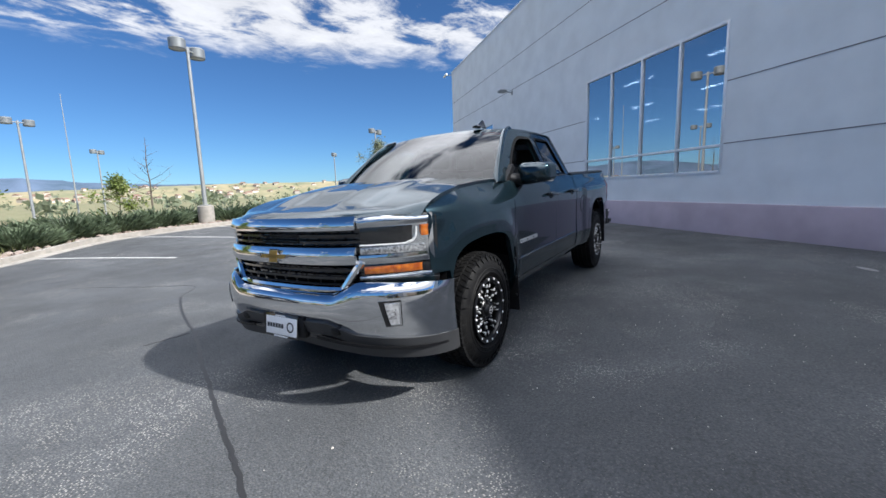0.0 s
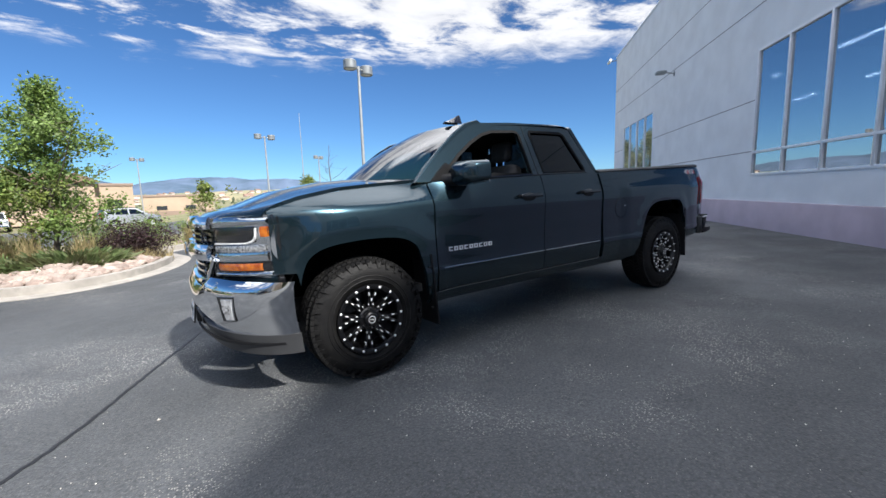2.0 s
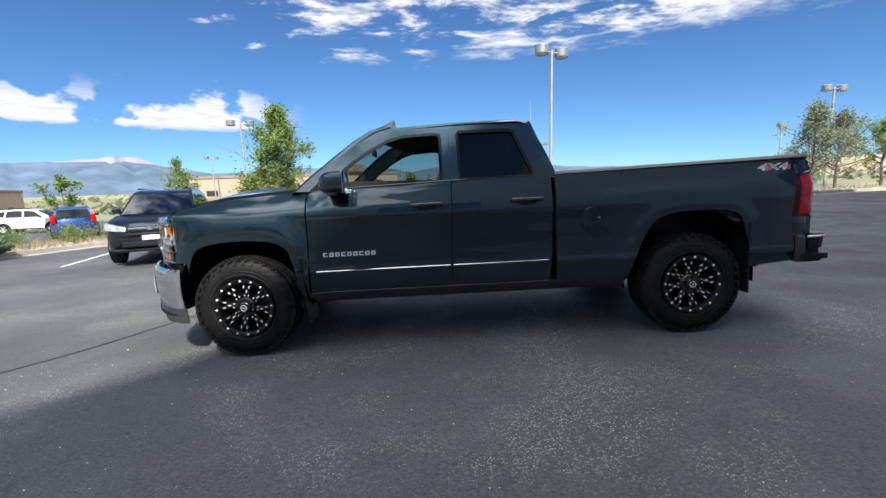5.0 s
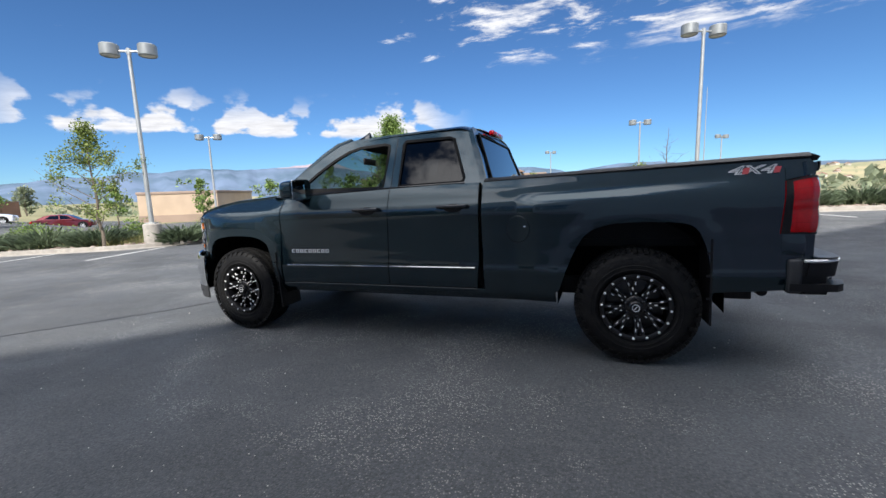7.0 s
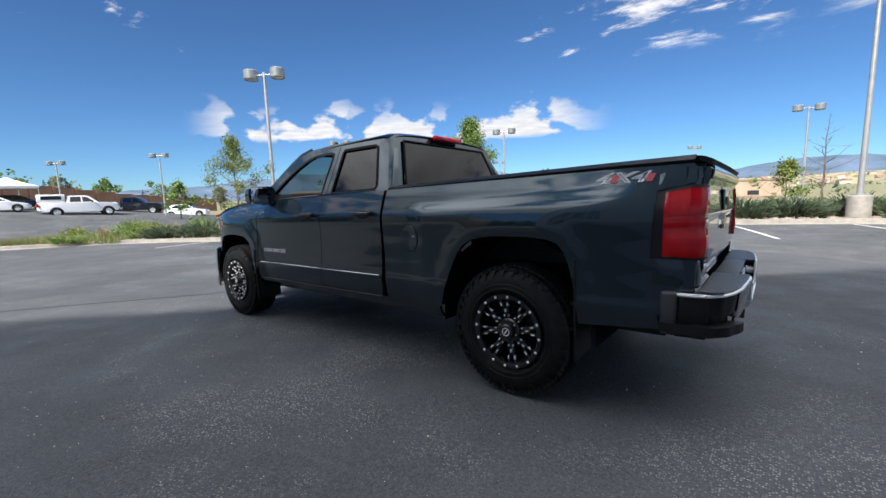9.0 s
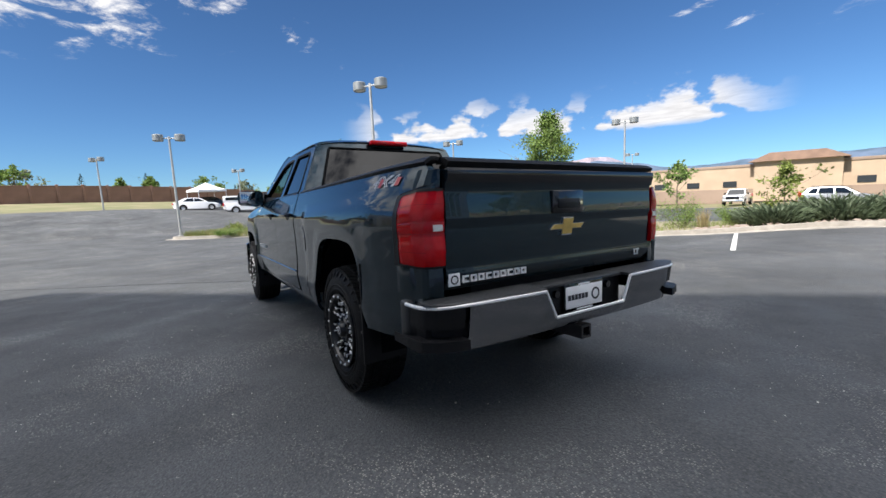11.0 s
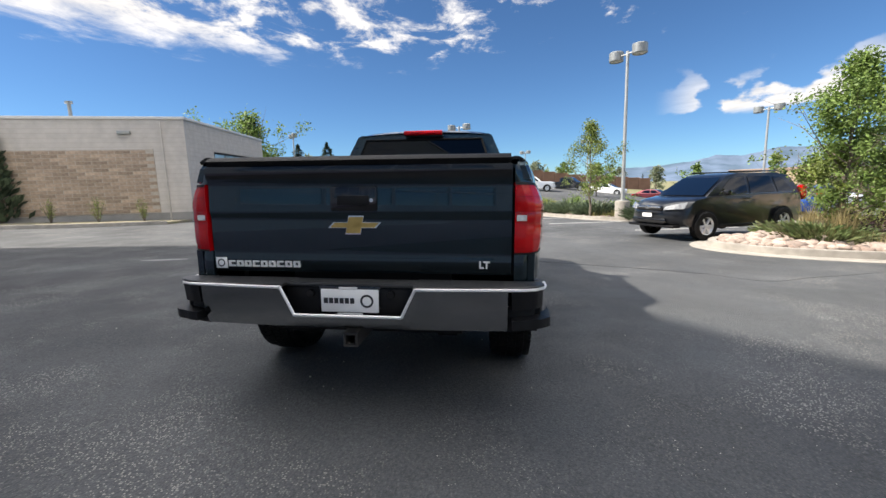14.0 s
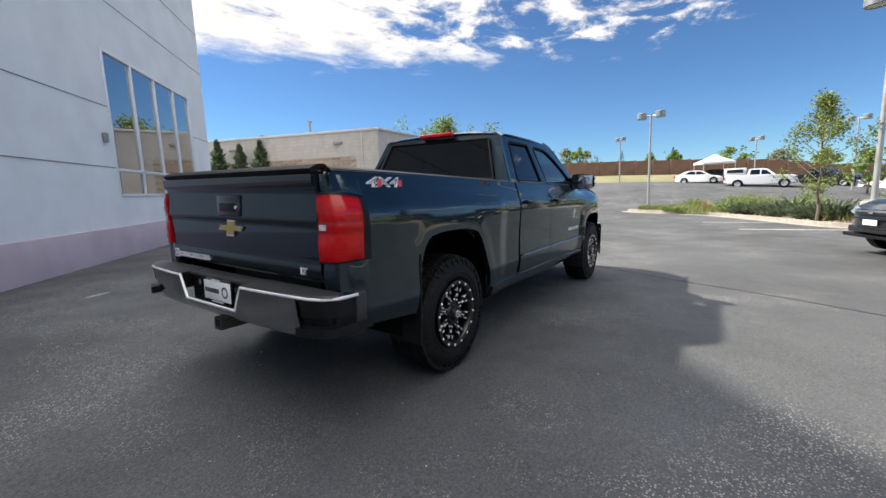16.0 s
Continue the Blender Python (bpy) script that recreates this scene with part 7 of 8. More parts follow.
def conifer(x, y, h, r, n, seed, label="dark green spruce tree", leaf="spruce", columnar=False):
    rng = random.Random(seed)
    t = thing("tree", label, "tree", at=pose(x, y, ground_z(x, y)))
    bm = bmesh.new()
    rod(bm, (0, 0, -0.2), (0, 0, h * 0.97), 0.02 * h, 0.01, 7)
    part("trunk", bm, M["bark"], t)
    bm = bmesh.new()
    for _ in range(n):
        f = rng.random() ** 0.75
        rad = r * ((1 - f) ** (0.9 if not columnar else 0.72)) * rng.uniform(0.35, 1.0) * (1 + 0.25 * math.sin(f * 40))
        a = rng.uniform(0, 2 * math.pi)
        p = Vector((math.cos(a) * rad, math.sin(a) * rad, h * (0.05 + 0.95 * f)))
        d = Vector((math.cos(a), math.sin(a), rng.uniform(-0.25, 0.35) if not columnar else rng.uniform(0.6, 1.4))).normalized()
        k = (0.10 + 0.10 * (1 - f)) * h * 0.45 * rng.uniform(0.6, 1.2)
        s = d.cross(Vector((rng.gauss(0, .4), rng.gauss(0, .4), 1))).normalized() * k * 0.28
        bm.faces.new((bm.verts.new(p - d * k * 0.6), bm.verts.new(p - s), bm.verts.new(p + d * k * 0.6), bm.verts.new(p + s)))
    part("crown", bm, M[leaf], t, smooth=False)
    return t


def grass_field(name, region, n, seed, leaf, h, label):
    """Loose blades of grass over a stretch of the plan."""
    rng = random.Random(seed)
    bm = bmesh.new()
    for _ in range(n):
        x, y = region(rng)
        z = ground_z(x, y) + 0.07
        a = rng.uniform(0, 2 * math.pi)
        hh = h * rng.uniform(0.4, 1.1)
        s = Vector((math.cos(a), math.sin(a), 0)) * 0.012
        p = Vector((x, y, z))
        bm.faces.new((bm.verts.new(p - s), bm.verts.new(p + s), bm.verts.new(p + Vector((rng.gauss(0, .3) * hh, rng.gauss(0, .3) * hh, hh)))))
    return solo(name, bm, M[leaf], label, "grass", kind="stuff", smooth=False)


# island by the dark car
tree(-3.15, 8.25, 3.75, 1.25, 15500, 11, "young leafy tree with light green crown", "leaf", 0.03, 0.055, 0.072, 0.12, limbs=38)
tree(-3.5, 8.5, 2.1, 0.95, 6000, 12, "leafy green sucker tree beside a trunk", "leaf_yellow", -0.12, 0.035, 0.066, 0.1, limbs=22)
tree(-13.4, 5.3, 4.3, 1.3, 5200, 13, "young tree with loose light green foliage", "leaf_yellow", -0.04, 0.06, 0.085, 0.18, limbs=30)
tree(6.3, 18.6, 3.9, 0.9, 0, 14, "bare leafless tree with thin grey branches", bare=True, trunk_r=0.05, limbs=20, low=0.3)
tree(-9.6, 13.6, 3.2, 0.8, 1700, 15, "thin sapling with sparse green leaves", "leaf", 0.06, 0.035, 0.075, 0.3, limbs=14)
tree(-6.8, 15.6, 2.3, 0.8, 1300, 16, "thin sapling with sparse green leaves", "leaf", -0.05, 0.03, 0.07, 0.3, limbs=12)
tree(23.0, 19.4, 4.6, 1.9, 7000, 17, "silvery olive tree with a rounded crown", "leaf_olive", 0.0, 0.09, 0.115, 0.12, limbs=34)
tree(25.6, 20.6, 4.2, 1.8, 6000, 18, "silvery olive tree with a rounded crown", "leaf_olive", 0.0, 0.09, 0.115, 0.12, limbs=34)
tree(28.6, 20.8, 3.8, 1.5, 5200, 19, "dense green tree behind the kerb", "leaf", 0.0, 0.09, 0.115, 0.12, limbs=32)
tree(5.2, 19.0, 2.2, 1.0, 1500, 20, "small yellow-green shrub-like tree", "leaf_yellow", 0.0, 0.03, 0.12, 0.05, limbs=20)
tree(0.2, 17.2, 2.1, 0.9, 1300, 21, "small yellow-green shrub-like tree", "leaf_yellow", 0.0, 0.03, 0.12, 0.05, limbs=18)
shrub(-1.85, 8.55, 0.85, 1.10, 6500, 31, "leaf_purple", "dark purple-leaved barberry bush")
juniper(-2.85, 7.62, 0.90, 0.52, 2300, 32, "groundcover", "low green groundcover juniper")
juniper(-3.75, 7.75, 0.65, 0.46, 1300, 33, "groundcover", "low green groundcover juniper")
for k, (x, y) in enumerate(((-3.55, 7.95), (-2.7, 7.95), (-2.4, 9.2), (-4.1, 8.9))):
    tuft(x, y, 0.45, 0.95, 190, 40 + k)
for k, (x, y, r, h) in enumerate(((-4.6, 10.0, 0.9, 1.1), (-3.2, 13.3, 1.25, 1.35), (-1.7, 13.9, 1.1, 1.15), (-5.4, 12.6, 1.0, 1.0), (-2.3, 11.0, 0.6, 0.7), (-8.2, 14.2, 1.1, 1.1),
                                  (-12.6, 11.8, 1.1, 1.0), (-13.2, 9.6, 1.0, 0.9), (-0.4, 14.6, 0.8, 0.8))):
    shrub(x, y, r, h, 3000, 50 + k, "leaf" if k % 3 else "leaf_yellow", "loose green roadside shrub")
for k, (x, y, r, h) in enumerate(((0.9, 14.3, 1.0, 0.75), (2.3, 15.3, 1.3, 0.95), (3.9, 16.0, 1.4, 1.05), (5.4, 16.3, 1.2, 1.0), (8.6, 16.3, 1.3, 0.95), (10.6, 16.4, 1.4, 1.0), (12.8, 16.6, 1.3, 0.9),
                                  (1.6, 16.8, 1.2, 1.0), (3.0, 17.6, 1.3, 1.1), (7.0, 17.2, 1.2, 1.0), (-14.6, 5.9, 1.1, 0.85), (-16.2, 5.0, 1.3, 0.95), (-17.6, 3.8, 1.0, 0.7), (-11.9, 7.3, 0.8, 0.75), (15.2, 17.0, 1.2, 0.9))):
    juniper(x, y, r, h, 1300, 80 + k, length=0.55)
for k, (x, y) in enumerate(((-19.0, 0.4), (-20.4, 0.8), (-18.2, 3.0), (-21.6, 2.0))):
    juniper(x, y, 0.5, 0.35, 300, 110 + k, "leaf", "low green shrub by the kerb")

for k, (x, y, r, h) in enumerate(((-18.6, 3.6, 0.9, 0.75), (-20.4, 3.0, 1.0, 0.85), (-21.8, 1.0, 0.9, 0.6), (-17.2, 5.6, 1.0, 0.95), (-22.6, 3.6, 1.1, 0.85), (-19.4, 5.6, 1.1, 1.0), (-24.0, 4.6, 1.0, 0.8), (-15.2, 7.6, 1.0, 0.95))):
    shrub(x, y, r, h, 1700, 160 + k, ("leaf_yellow", "leaf")[k % 2], "low bright green shrub behind the kerb", 0.09)
for k, (x, y) in enumerate(((-19.8, 1.8), (-22.8, 1.4), (-21.0, 4.8), (-16.4, 6.8), (-23.4, 6.0), (-7.4, 12.8), (-9.0, 13.0), (-4.6, 11.6), (-0.6, 12.9))):
    tuft(x, y, 0.4, 0.75, 150, 180 + k)


def along_curb(k0, k1, back0, back1):
    def region(rng):
        k = rng.uniform(k0, k1)
        i = int(k)
        (x0, y0), (x1, y1) = CURB[i], CURB[i + 1]
        x, y = x0 + (x1 - x0) * (k - i), y0 + (y1 - y0) * (k - i)
        d = Vector((x1 - x0, y1 - y0)).normalized()
        b = rng.uniform(back0, back1)
        return x - d.y * b, y + d.x * b
    return region


grass_field("grass", along_curb(8, 34, 0.5, 5.0), 15000, 121, "green_grass", 0.42, "uneven green weeds in the planting bed")
grass_field("grass.001", along_curb(100, 150, 0.4, 5.0), 6000, 122, "green_grass", 0.30, "uneven green weeds in the planting bed")
grass_field("grass.003", along_curb(66, 106, 1.7, 3.6), 4000, 124, "dry_grass", 0.38, "dry grass behind the stone border")
grass_field("grass.002", along_curb(20, 65, 0.4, 3.5), 7000, 123, "dry_grass", 0.38, "dry grass in the planting bed")
grass_field("grass.004", lambda r: (lambda q: (-11.8 - 4.4 * q, -12.4 + 1.9 * q + r.uniform(-0.5, 0.5)))(r.random()), 1500, 125, "green_grass", 0.35, "green weeds on the small island")

# river stones along the island's edge
STONES = []
for k in range(6):
    bm = bmesh.new()
    bmesh.ops.create_icosphere(bm, subdivisions=2, radius=1.0)
    rng = random.Random(200 + k)
    o = Vector((rng.uniform(0, 50), rng.uniform(0, 50), rng.uniform(0, 50)))
    for v in bm.verts:
        v.co *= 1 + 0.35 * noise.noise(v.co * 1.2 + o)
        v.co.z *= 0.62
    STONES.append(mesh_of("stone", bm, M["rock"], 60))
bed = thing("rock_border", "border of pale river stones inside the kerb", "rocks", at=pose(0, 0, 0))
rng = random.Random(77)
for k in range(270):
    back = rng.uniform(0.20, 1.25)
    x, y = along_curb(66, 104, back, back)(rng)
    s = rng.uniform(0.07, 0.165)
    sub("stone", STONES[k % 6], bed, pose(x, y, ground_z(x, y) + 0.09 + 0.13 * back + s * 0.25, rng.uniform(-20, 20), rng.uniform(-20, 20), rng.uniform(0, 360)) @ Matrix.Diagonal((s * rng.uniform(0.8, 1.4), s, s * 0.9, 1)))
rng = random.Random(78)
verts, faces = [], []
for k in range(1900):
    back = rng.uniform(0.14, 1.35)
    x, y = (along_curb(18, 60, back, back), along_curb(112, 150, back, back), along_curb(66, 104, back, back))[k % 3](rng)
    s = rng.uniform(0.04, 0.12)
    me = STONES[k % 6]
    rot = Euler((rng.uniform(-.4, .4), rng.uniform(-.4, .4), rng.uniform(0, 6.3))).to_matrix()
    o = len(verts)
    at = Vector((x, y, ground_z(x, y) + 0.09 + (0.10 * back if k % 3 == 2 else 0.01) + s * 0.2))
    verts += [rot @ (v.co * s) + at for v in me.vertices]
    faces += [[o + i for i in p.vertices] for p in me.polygons]
me = bpy.data.meshes.new("gravel")
me.from_pydata(verts, [], faces)
me.materials.append(M["rock"])
tag_smooth(me, 60)
tagged(new("gravel", me), "scattered stones and gravel along the kerb", "gravel", kind="stuff")

# evergreens by the brick building
for k, (x, y, h) in enumerate(((-6.6, -21.3, 4.3), (-7.5, -20.6, 4.1), (-8.4, -20.0, 4.4), (-5.6, -22.0, 4.0))):
    conifer(x, y, h * 0.98, 1.0, 1700, 130 + k, "pointed green juniper tree", "juniper", True)
for k, (x, y) in enumerate(((-9.0, -16.0), (-8.4, -17.6), (-9.7, -14.5))):
    shrub(x, y, 0.3, 1.2, 500, 140 + k, "leaf_yellow", "small upright green shrub")


# ---- rising ground of the far lot ----
FENCE_A, FENCE_B = Vector((-56.0, -44.0, 0)), Vector((-82.0, 34.0, 0))
FENCE_D = (FENCE_B - FENCE_A).normalized()
FENCE_Q = Vector((FENCE_D.y, -FENCE_D.x, 0))      # towards the lot


def fence_base(y):
    return interp(y, [(-44, 3.0), (-22, 2.8), (-13, 2.7), (0, 2.35), (7, 1.85), (15, 0.8), (34, -0.6)])


RISE = [(-30, 0.2), (0, 0.0), (6, -0.5), (14, -1.0), (21, -1.35), (26, -1.75), (36, -2.7), (46, -4.2)]


def far_z(x, y):
    p = Vector((x, y, 0)) - FENCE_A
    foot = FENCE_A + FENCE_D * p.dot(FENCE_D)
    return max(ground_z(x, y), fence_base(foot.y) + interp(p.dot(FENCE_Q), RISE))


def rising_sheet(name, d0, d1, steps, mat, label, category):
    bm = bmesh.new()
    rows = []
    for k in range(41):
        p = FENCE_A + FENCE_D * ((FENCE_B - FENCE_A).length * (k / 40 * 1.16 - 0.08))
        rows.append([])
        for d in lin(d0, d1, steps):
            w = p + FENCE_Q * d
            rows[-1].append(bm.verts.new((w.x, w.y, fence_base(p.y) + interp(d, RISE) + 0.05 * noise.noise(Vector((w.x * 0.2, w.y * 0.2, 0))))))
    for r0, r1 in zip(rows, rows[1:]):
        for k in range(steps - 1):
            bm.faces.new((r0[k], r0[k + 1], r1[k + 1], r1[k]))
    bmesh.ops.recalc_face_normals(bm, faces=bm.faces[:])
    if bm.faces[len(bm.faces) // 2].normal.z < 0:
        bmesh.ops.reverse_faces(bm, faces=bm.faces[:])
    return solo(name, bm, mat, label, category, kind="structure", angle=60)


rising_sheet("bank", -30, 19, 26, M["dry_ground"], "dry grassy bank below the fence", "bank")
rising_sheet("far_lot", 19, 46, 14, M["asphalt"], "asphalt of the far lot rising to the bank", "pavement")


# ---- parked cars ----
M["screen_glass"] = glass_material("screen_glass", (0.10, 0.11, 0.115), 0.22)
M["car_glass"] = glass_material("car_glass", (0.08, 0.09, 0.095), 0.07)
M["lamp_clear"] = material("lamp_clear", (0.22, 0.23, 0.24), 0.12, vary=0.4, scale=14, coat=1.0)
M["car_rim"] = material("car_rim", (0.68, 0.69, 0.70), 0.35, metal=0.5, vary=0.0)


def wheel_pair_mesh(r, w):
    bm = bmesh.new()
    lathe(bm, [(-w, r * 0.62), (-w, r * 0.93), (-w * 0.8, r), (w * 0.8, r), (w, r * 0.93), (w, r * 0.62)], 28)
    return mesh_of("tyre", bm, M["rubber"], 40)


def rim_disc_mesh(r, w):
    bm = bmesh.new()
    lathe(bm, [(w * 0.9, r * 0.64), (w * 0.75, r * 0.60), (w * 0.5, r * 0.56), (w * 0.4, r * 0.001)], 28)
    for k in range(6):
        a = 2 * math.pi * k / 6
        m = Matrix.Rotation(-a, 4, "Y")
        box(bm, r * 0.12, r * 0.62, w * 0.45, w * 0.88, -r * 0.07, r * 0.07, bevel=r * 0.02, segs=1, m=m)
    lathe(bm, [(w * 0.92, 0.001), (w * 0.92, r * 0.14), (w * 0.4, r * 0.16)], 16)
    return mesh_of("rim", bm, M["car_rim"], 35)


def car(name, x, y, heading, label, paint, spec, lift=0.0, detail=False):
    """A parked car: spec holds length, width, wheel radius, axle stations, lower outline and cabin outline, all from the front bumper."""
    L, W, r, ax = spec["L"], spec["W"], spec["r"], spec["axles"]
    g = ground_z(x, y) + lift
    c = thing(name, label, spec.get("kind", "car"), at=Matrix.Translation((x, y, g)) @ Matrix.Rotation(radians(heading), 4, "Z") @ Matrix.Rotation(radians(180), 4, "Z"))
    hw = W / 2

    def shell(poly, w0, w1, zlo, zhi, bevel, mat, nm, parent):
        bm = bmesh.new()
        st = [(-1.0, 0.0), (-0.93, 0.55), (-0.78, 0.85), (-0.4, 1.0), (0, 1.03), (0.4, 1.0), (0.78, 0.85), (0.93, 0.55), (1.0, 0.0)]
        rings = []
        cx = sum(p[0] for p in poly) / len(poly)
        cz = sum(p[1] for p in poly) / len(poly)
        for v, grow in st:
            ring = []
            for px, pz in poly:
                f = (pz - zlo) / (zhi - zlo) if zhi > zlo else 0
                ww = w0 + (w1 - w0) * max(0, min(1, f))
                k = 1 - bevel * (1 - grow)
                end = spec.get("round", 0.20) * abs(v) ** 3 * max(0.0, 1 - px / 0.8) - 0.14 * abs(v) ** 3 * max(0.0, 1 - (L - px) / 0.6)
                ring.append(bm.verts.new((cx + (px - cx) * (k if abs(px - cx) > 0.2 else 1) + (end if nm == "body" else 0), v * ww, cz + (pz - cz) * (k if pz > cz else 1))))
            rings.append(ring)
        n = len(poly)
        for a, b in zip(rings, rings[1:]):
            for k in range(n):
                j = (k + 1) % n
                bm.faces.new((a[k], b[k], b[j], a[j]))
        bm.faces.new(rings[0])
        bm.faces.new(rings[-1][::-1])
        bmesh.ops.recalc_face_normals(bm, faces=bm.faces[:])
        return part(nm, bm, mat, parent, angle=40)
    waist, tuck = hw * spec.get("waist", 0.93), hw * spec.get("tuck", 0.76)
    shell(spec["low"], hw, hw * 0.97, 0.2, 1.0, 0.05, paint, "body", c)
    shell(spec["cabin"], waist, tuck, spec["cabin"][0][1], max(p[1] for p in spec["cabin"]), 0.03, paint, "cabin", c)
    z0, z1 = spec["cabin"][0][1], max(p[1] for p in spec["cabin"])

    def ww(z):
        return waist + (tuck - waist) * (z - z0) / (z1 - z0)
    for sgn in (-1, 1):
        for quad in spec["windows"]:
            bm = bmesh.new()
            f = bm.faces.new([bm.verts.new((px, sgn * (ww(pz) + 0.012), pz)) for px, pz in quad])
            f.normal_update()
            if f.normal.y * sgn < 0:
                f.normal_flip()
            part("side_window", bm, M["car_glass"], c, "dark side window", smooth=False)
        for a in ax:
            m = pose(a, sgn * (hw - 0.055), r, 0, 0, 0 if sgn > 0 else 180)
            w = sub("wheel", spec["tyre"], c, m)
            sub("rim", spec["rim"], w)
            # Black half disc on the closed side stands for the shaded wheel opening.
            bm = bmesh.new()
            sheet(bm, lambda u, v: (a + (r + 0.055) * v * math.cos(math.pi * u), sgn * (hw + 0.004), r + (r + 0.055) * v * math.sin(math.pi * u)), lin(-0.06, 1.06, 17), (0.0, 1.0))
            part("wheel_arch", bm, M["black_plastic"], c)
    for nm, quad, mat, lab in spec["ends"]:
        bm = bmesh.new()
        bm.faces.new([bm.verts.new(p) for p in quad])
        part(nm, bm, mat, c, lab, smooth=False)
    for nm, bx, mat, lab in spec.get("boxes", ()):
        for sgn in (-1, 1) if bx[2] * bx[3] > 0 else (1,):
            bm = bmesh.new()
            y0, y1 = sorted((sgn * bx[2], sgn * bx[3]))
            if nm == "headlight":
                sheet(bm, lambda u, v: (bx[0] - 0.02 + spec.get("round", 0.20) * abs(u / hw) ** 3 + 0.10 * v, u, bx[4] + (bx[5] - bx[4]) * (v * (0.55 + 0.45 * (abs(u) - bx[2]) / (bx[3] - bx[2])) + 0.25 * (abs(u) - bx[2]) / (bx[3] - bx[2]))), lin(y0, y1, 9), lin(0, 1, 5), 0.02)
                part(nm, bm, M["lamp_clear"], c, lab)
                continue
            box(bm, bx[0], bx[1], y0, y1, bx[4], bx[5], bevel=min(0.04, (bx[1] - bx[0]) * 0.3, (y1 - y0) * 0.3, (bx[5] - bx[4]) * 0.3))
            part(nm, bm, mat, c, lab)
    return c


def screen_quads(cab, w0, w1, front=True):
    """Windscreen or rear window laid on the cabin's sloping ends."""
    a, b = (cab[0], cab[1]) if front else (cab[-1], cab[-2])
    p = lambda t: (a[0] + (b[0] - a[0]) * t, a[1] + (b[1] - a[1]) * t)
    d = -0.02 if front else 0.02
    (x0, z0), (x1, z1) = p(0.06), p(0.92)
    q = [(x0 + d, -w0, z0 + 0.012), (x1 + d, -w1, z1 + 0.012), (x1 + d, w1, z1 + 0.012), (x0 + d, w0, z0 + 0.012)]
    return q if front else q[::-1]


T37, R37 = wheel_pair_mesh(0.36, 0.11), rim_disc_mesh(0.36, 0.11)
T33, R33 = wheel_pair_mesh(0.33, 0.10), rim_disc_mesh(0.33, 0.10)
T40, R40 = wheel_pair_mesh(0.40, 0.13), rim_disc_mesh(0.40, 0.13)
CUV_CAB = [(0.98, 1.08), (1.80, 1.60), (2.2, 1.67), (3.6, 1.66), (4.05, 1.58), (4.42, 1.10)]
CUV = dict(L=4.52, W=1.82, r=0.36, axles=(0.93, 3.55), tyre=T37, rim=R37, waist=0.88, tuck=0.68, round=0.30,
           low=[(0.16, 0.36), (0.05, 0.44), (0.01, 0.60), (0.03, 0.78), (0.14, 0.93), (0.42, 1.02), (1.02, 1.10), (4.4, 1.12), (4.48, 0.95), (4.52, 0.6), (4.42, 0.34), (2.2, 0.28)],
           cabin=CUV_CAB, windows=[[(1.42, 1.14), (1.92, 1.53), (2.42, 1.58), (2.42, 1.14)], [(2.52, 1.14), (2.52, 1.58), (3.30, 1.57), (3.42, 1.15)], [(3.50, 1.16), (3.40, 1.55), (3.70, 1.53), (4.02, 1.22)]],
           ends=[("windscreen", screen_quads(CUV_CAB, 0.73, 0.59), M["screen_glass"], "pale reflecting windscreen"), ("rear_window", screen_quads(CUV_CAB, 0.70, 0.58, False), M["car_glass"], "dark rear window")],
           boxes=[("headlight", (0.03, 0.42, 0.46, 0.88, 0.77, 0.93), M["white_lens"], "clear swept headlight"), ("grille", (-0.004, 0.10, -0.42, 0.42, 0.765, 0.885), M["gloss_black"], "black upper grille"),
                  ("grille_bar", (-0.022, 0.03, -0.40, 0.40, 0.825, 0.868), M["chrome"], "chrome grille bar"), ("emblem", (-0.032, -0.01, -0.05, 0.05, 0.80, 0.885), M["chrome"], "chrome oval emblem"),
                  ("grille_slat", (-0.012, 0.05, -0.44, 0.44, 0.70, 0.725), M["gloss_black"], ""), ("lower_grille", (-0.006, 0.08, -0.55, 0.55, 0.44, 0.56), M["gloss_black"], "black lower grille"),
                  ("plate", (-0.03, -0.012, -0.16, 0.16, 0.59, 0.69), M["plate"], "white front plate"), ("mirror", (1.46, 1.60, 0.86, 1.04, 1.12, 1.25), M["gloss_black"], "dark door mirror"),
                  ("roof_rail", (2.0, 3.7, 0.54, 0.575, 1.685, 1.725), M["gloss_black"], "black roof rail"), ("tail_light", (4.36, 4.49, 0.66, 0.86, 0.9, 1.3), M["red_lens"], "red tail light"),
                  ("sill", (1.4, 3.1, 0.86, 0.915, 0.29, 0.38), M["black_plastic"], "black sill"), ("window_chrome", (1.40, 3.95, 0.805, 0.822, 1.112, 1.128), M["trim_chrome"], "bright window strip"),
                  ("door_handle", (2.20, 2.38, 0.90, 0.93, 1.00, 1.03), M["gloss_black"], ""), ("bumper_lip", (0.06, 0.3, -0.78, 0.78, 0.33, 0.40), M["black_plastic"], "black bumper lip")])
SUV_CAB = [(1.05, 1.10), (1.95, 1.70), (2.4, 1.77), (4.2, 1.75), (4.5, 1.70), (4.85, 1.15)]
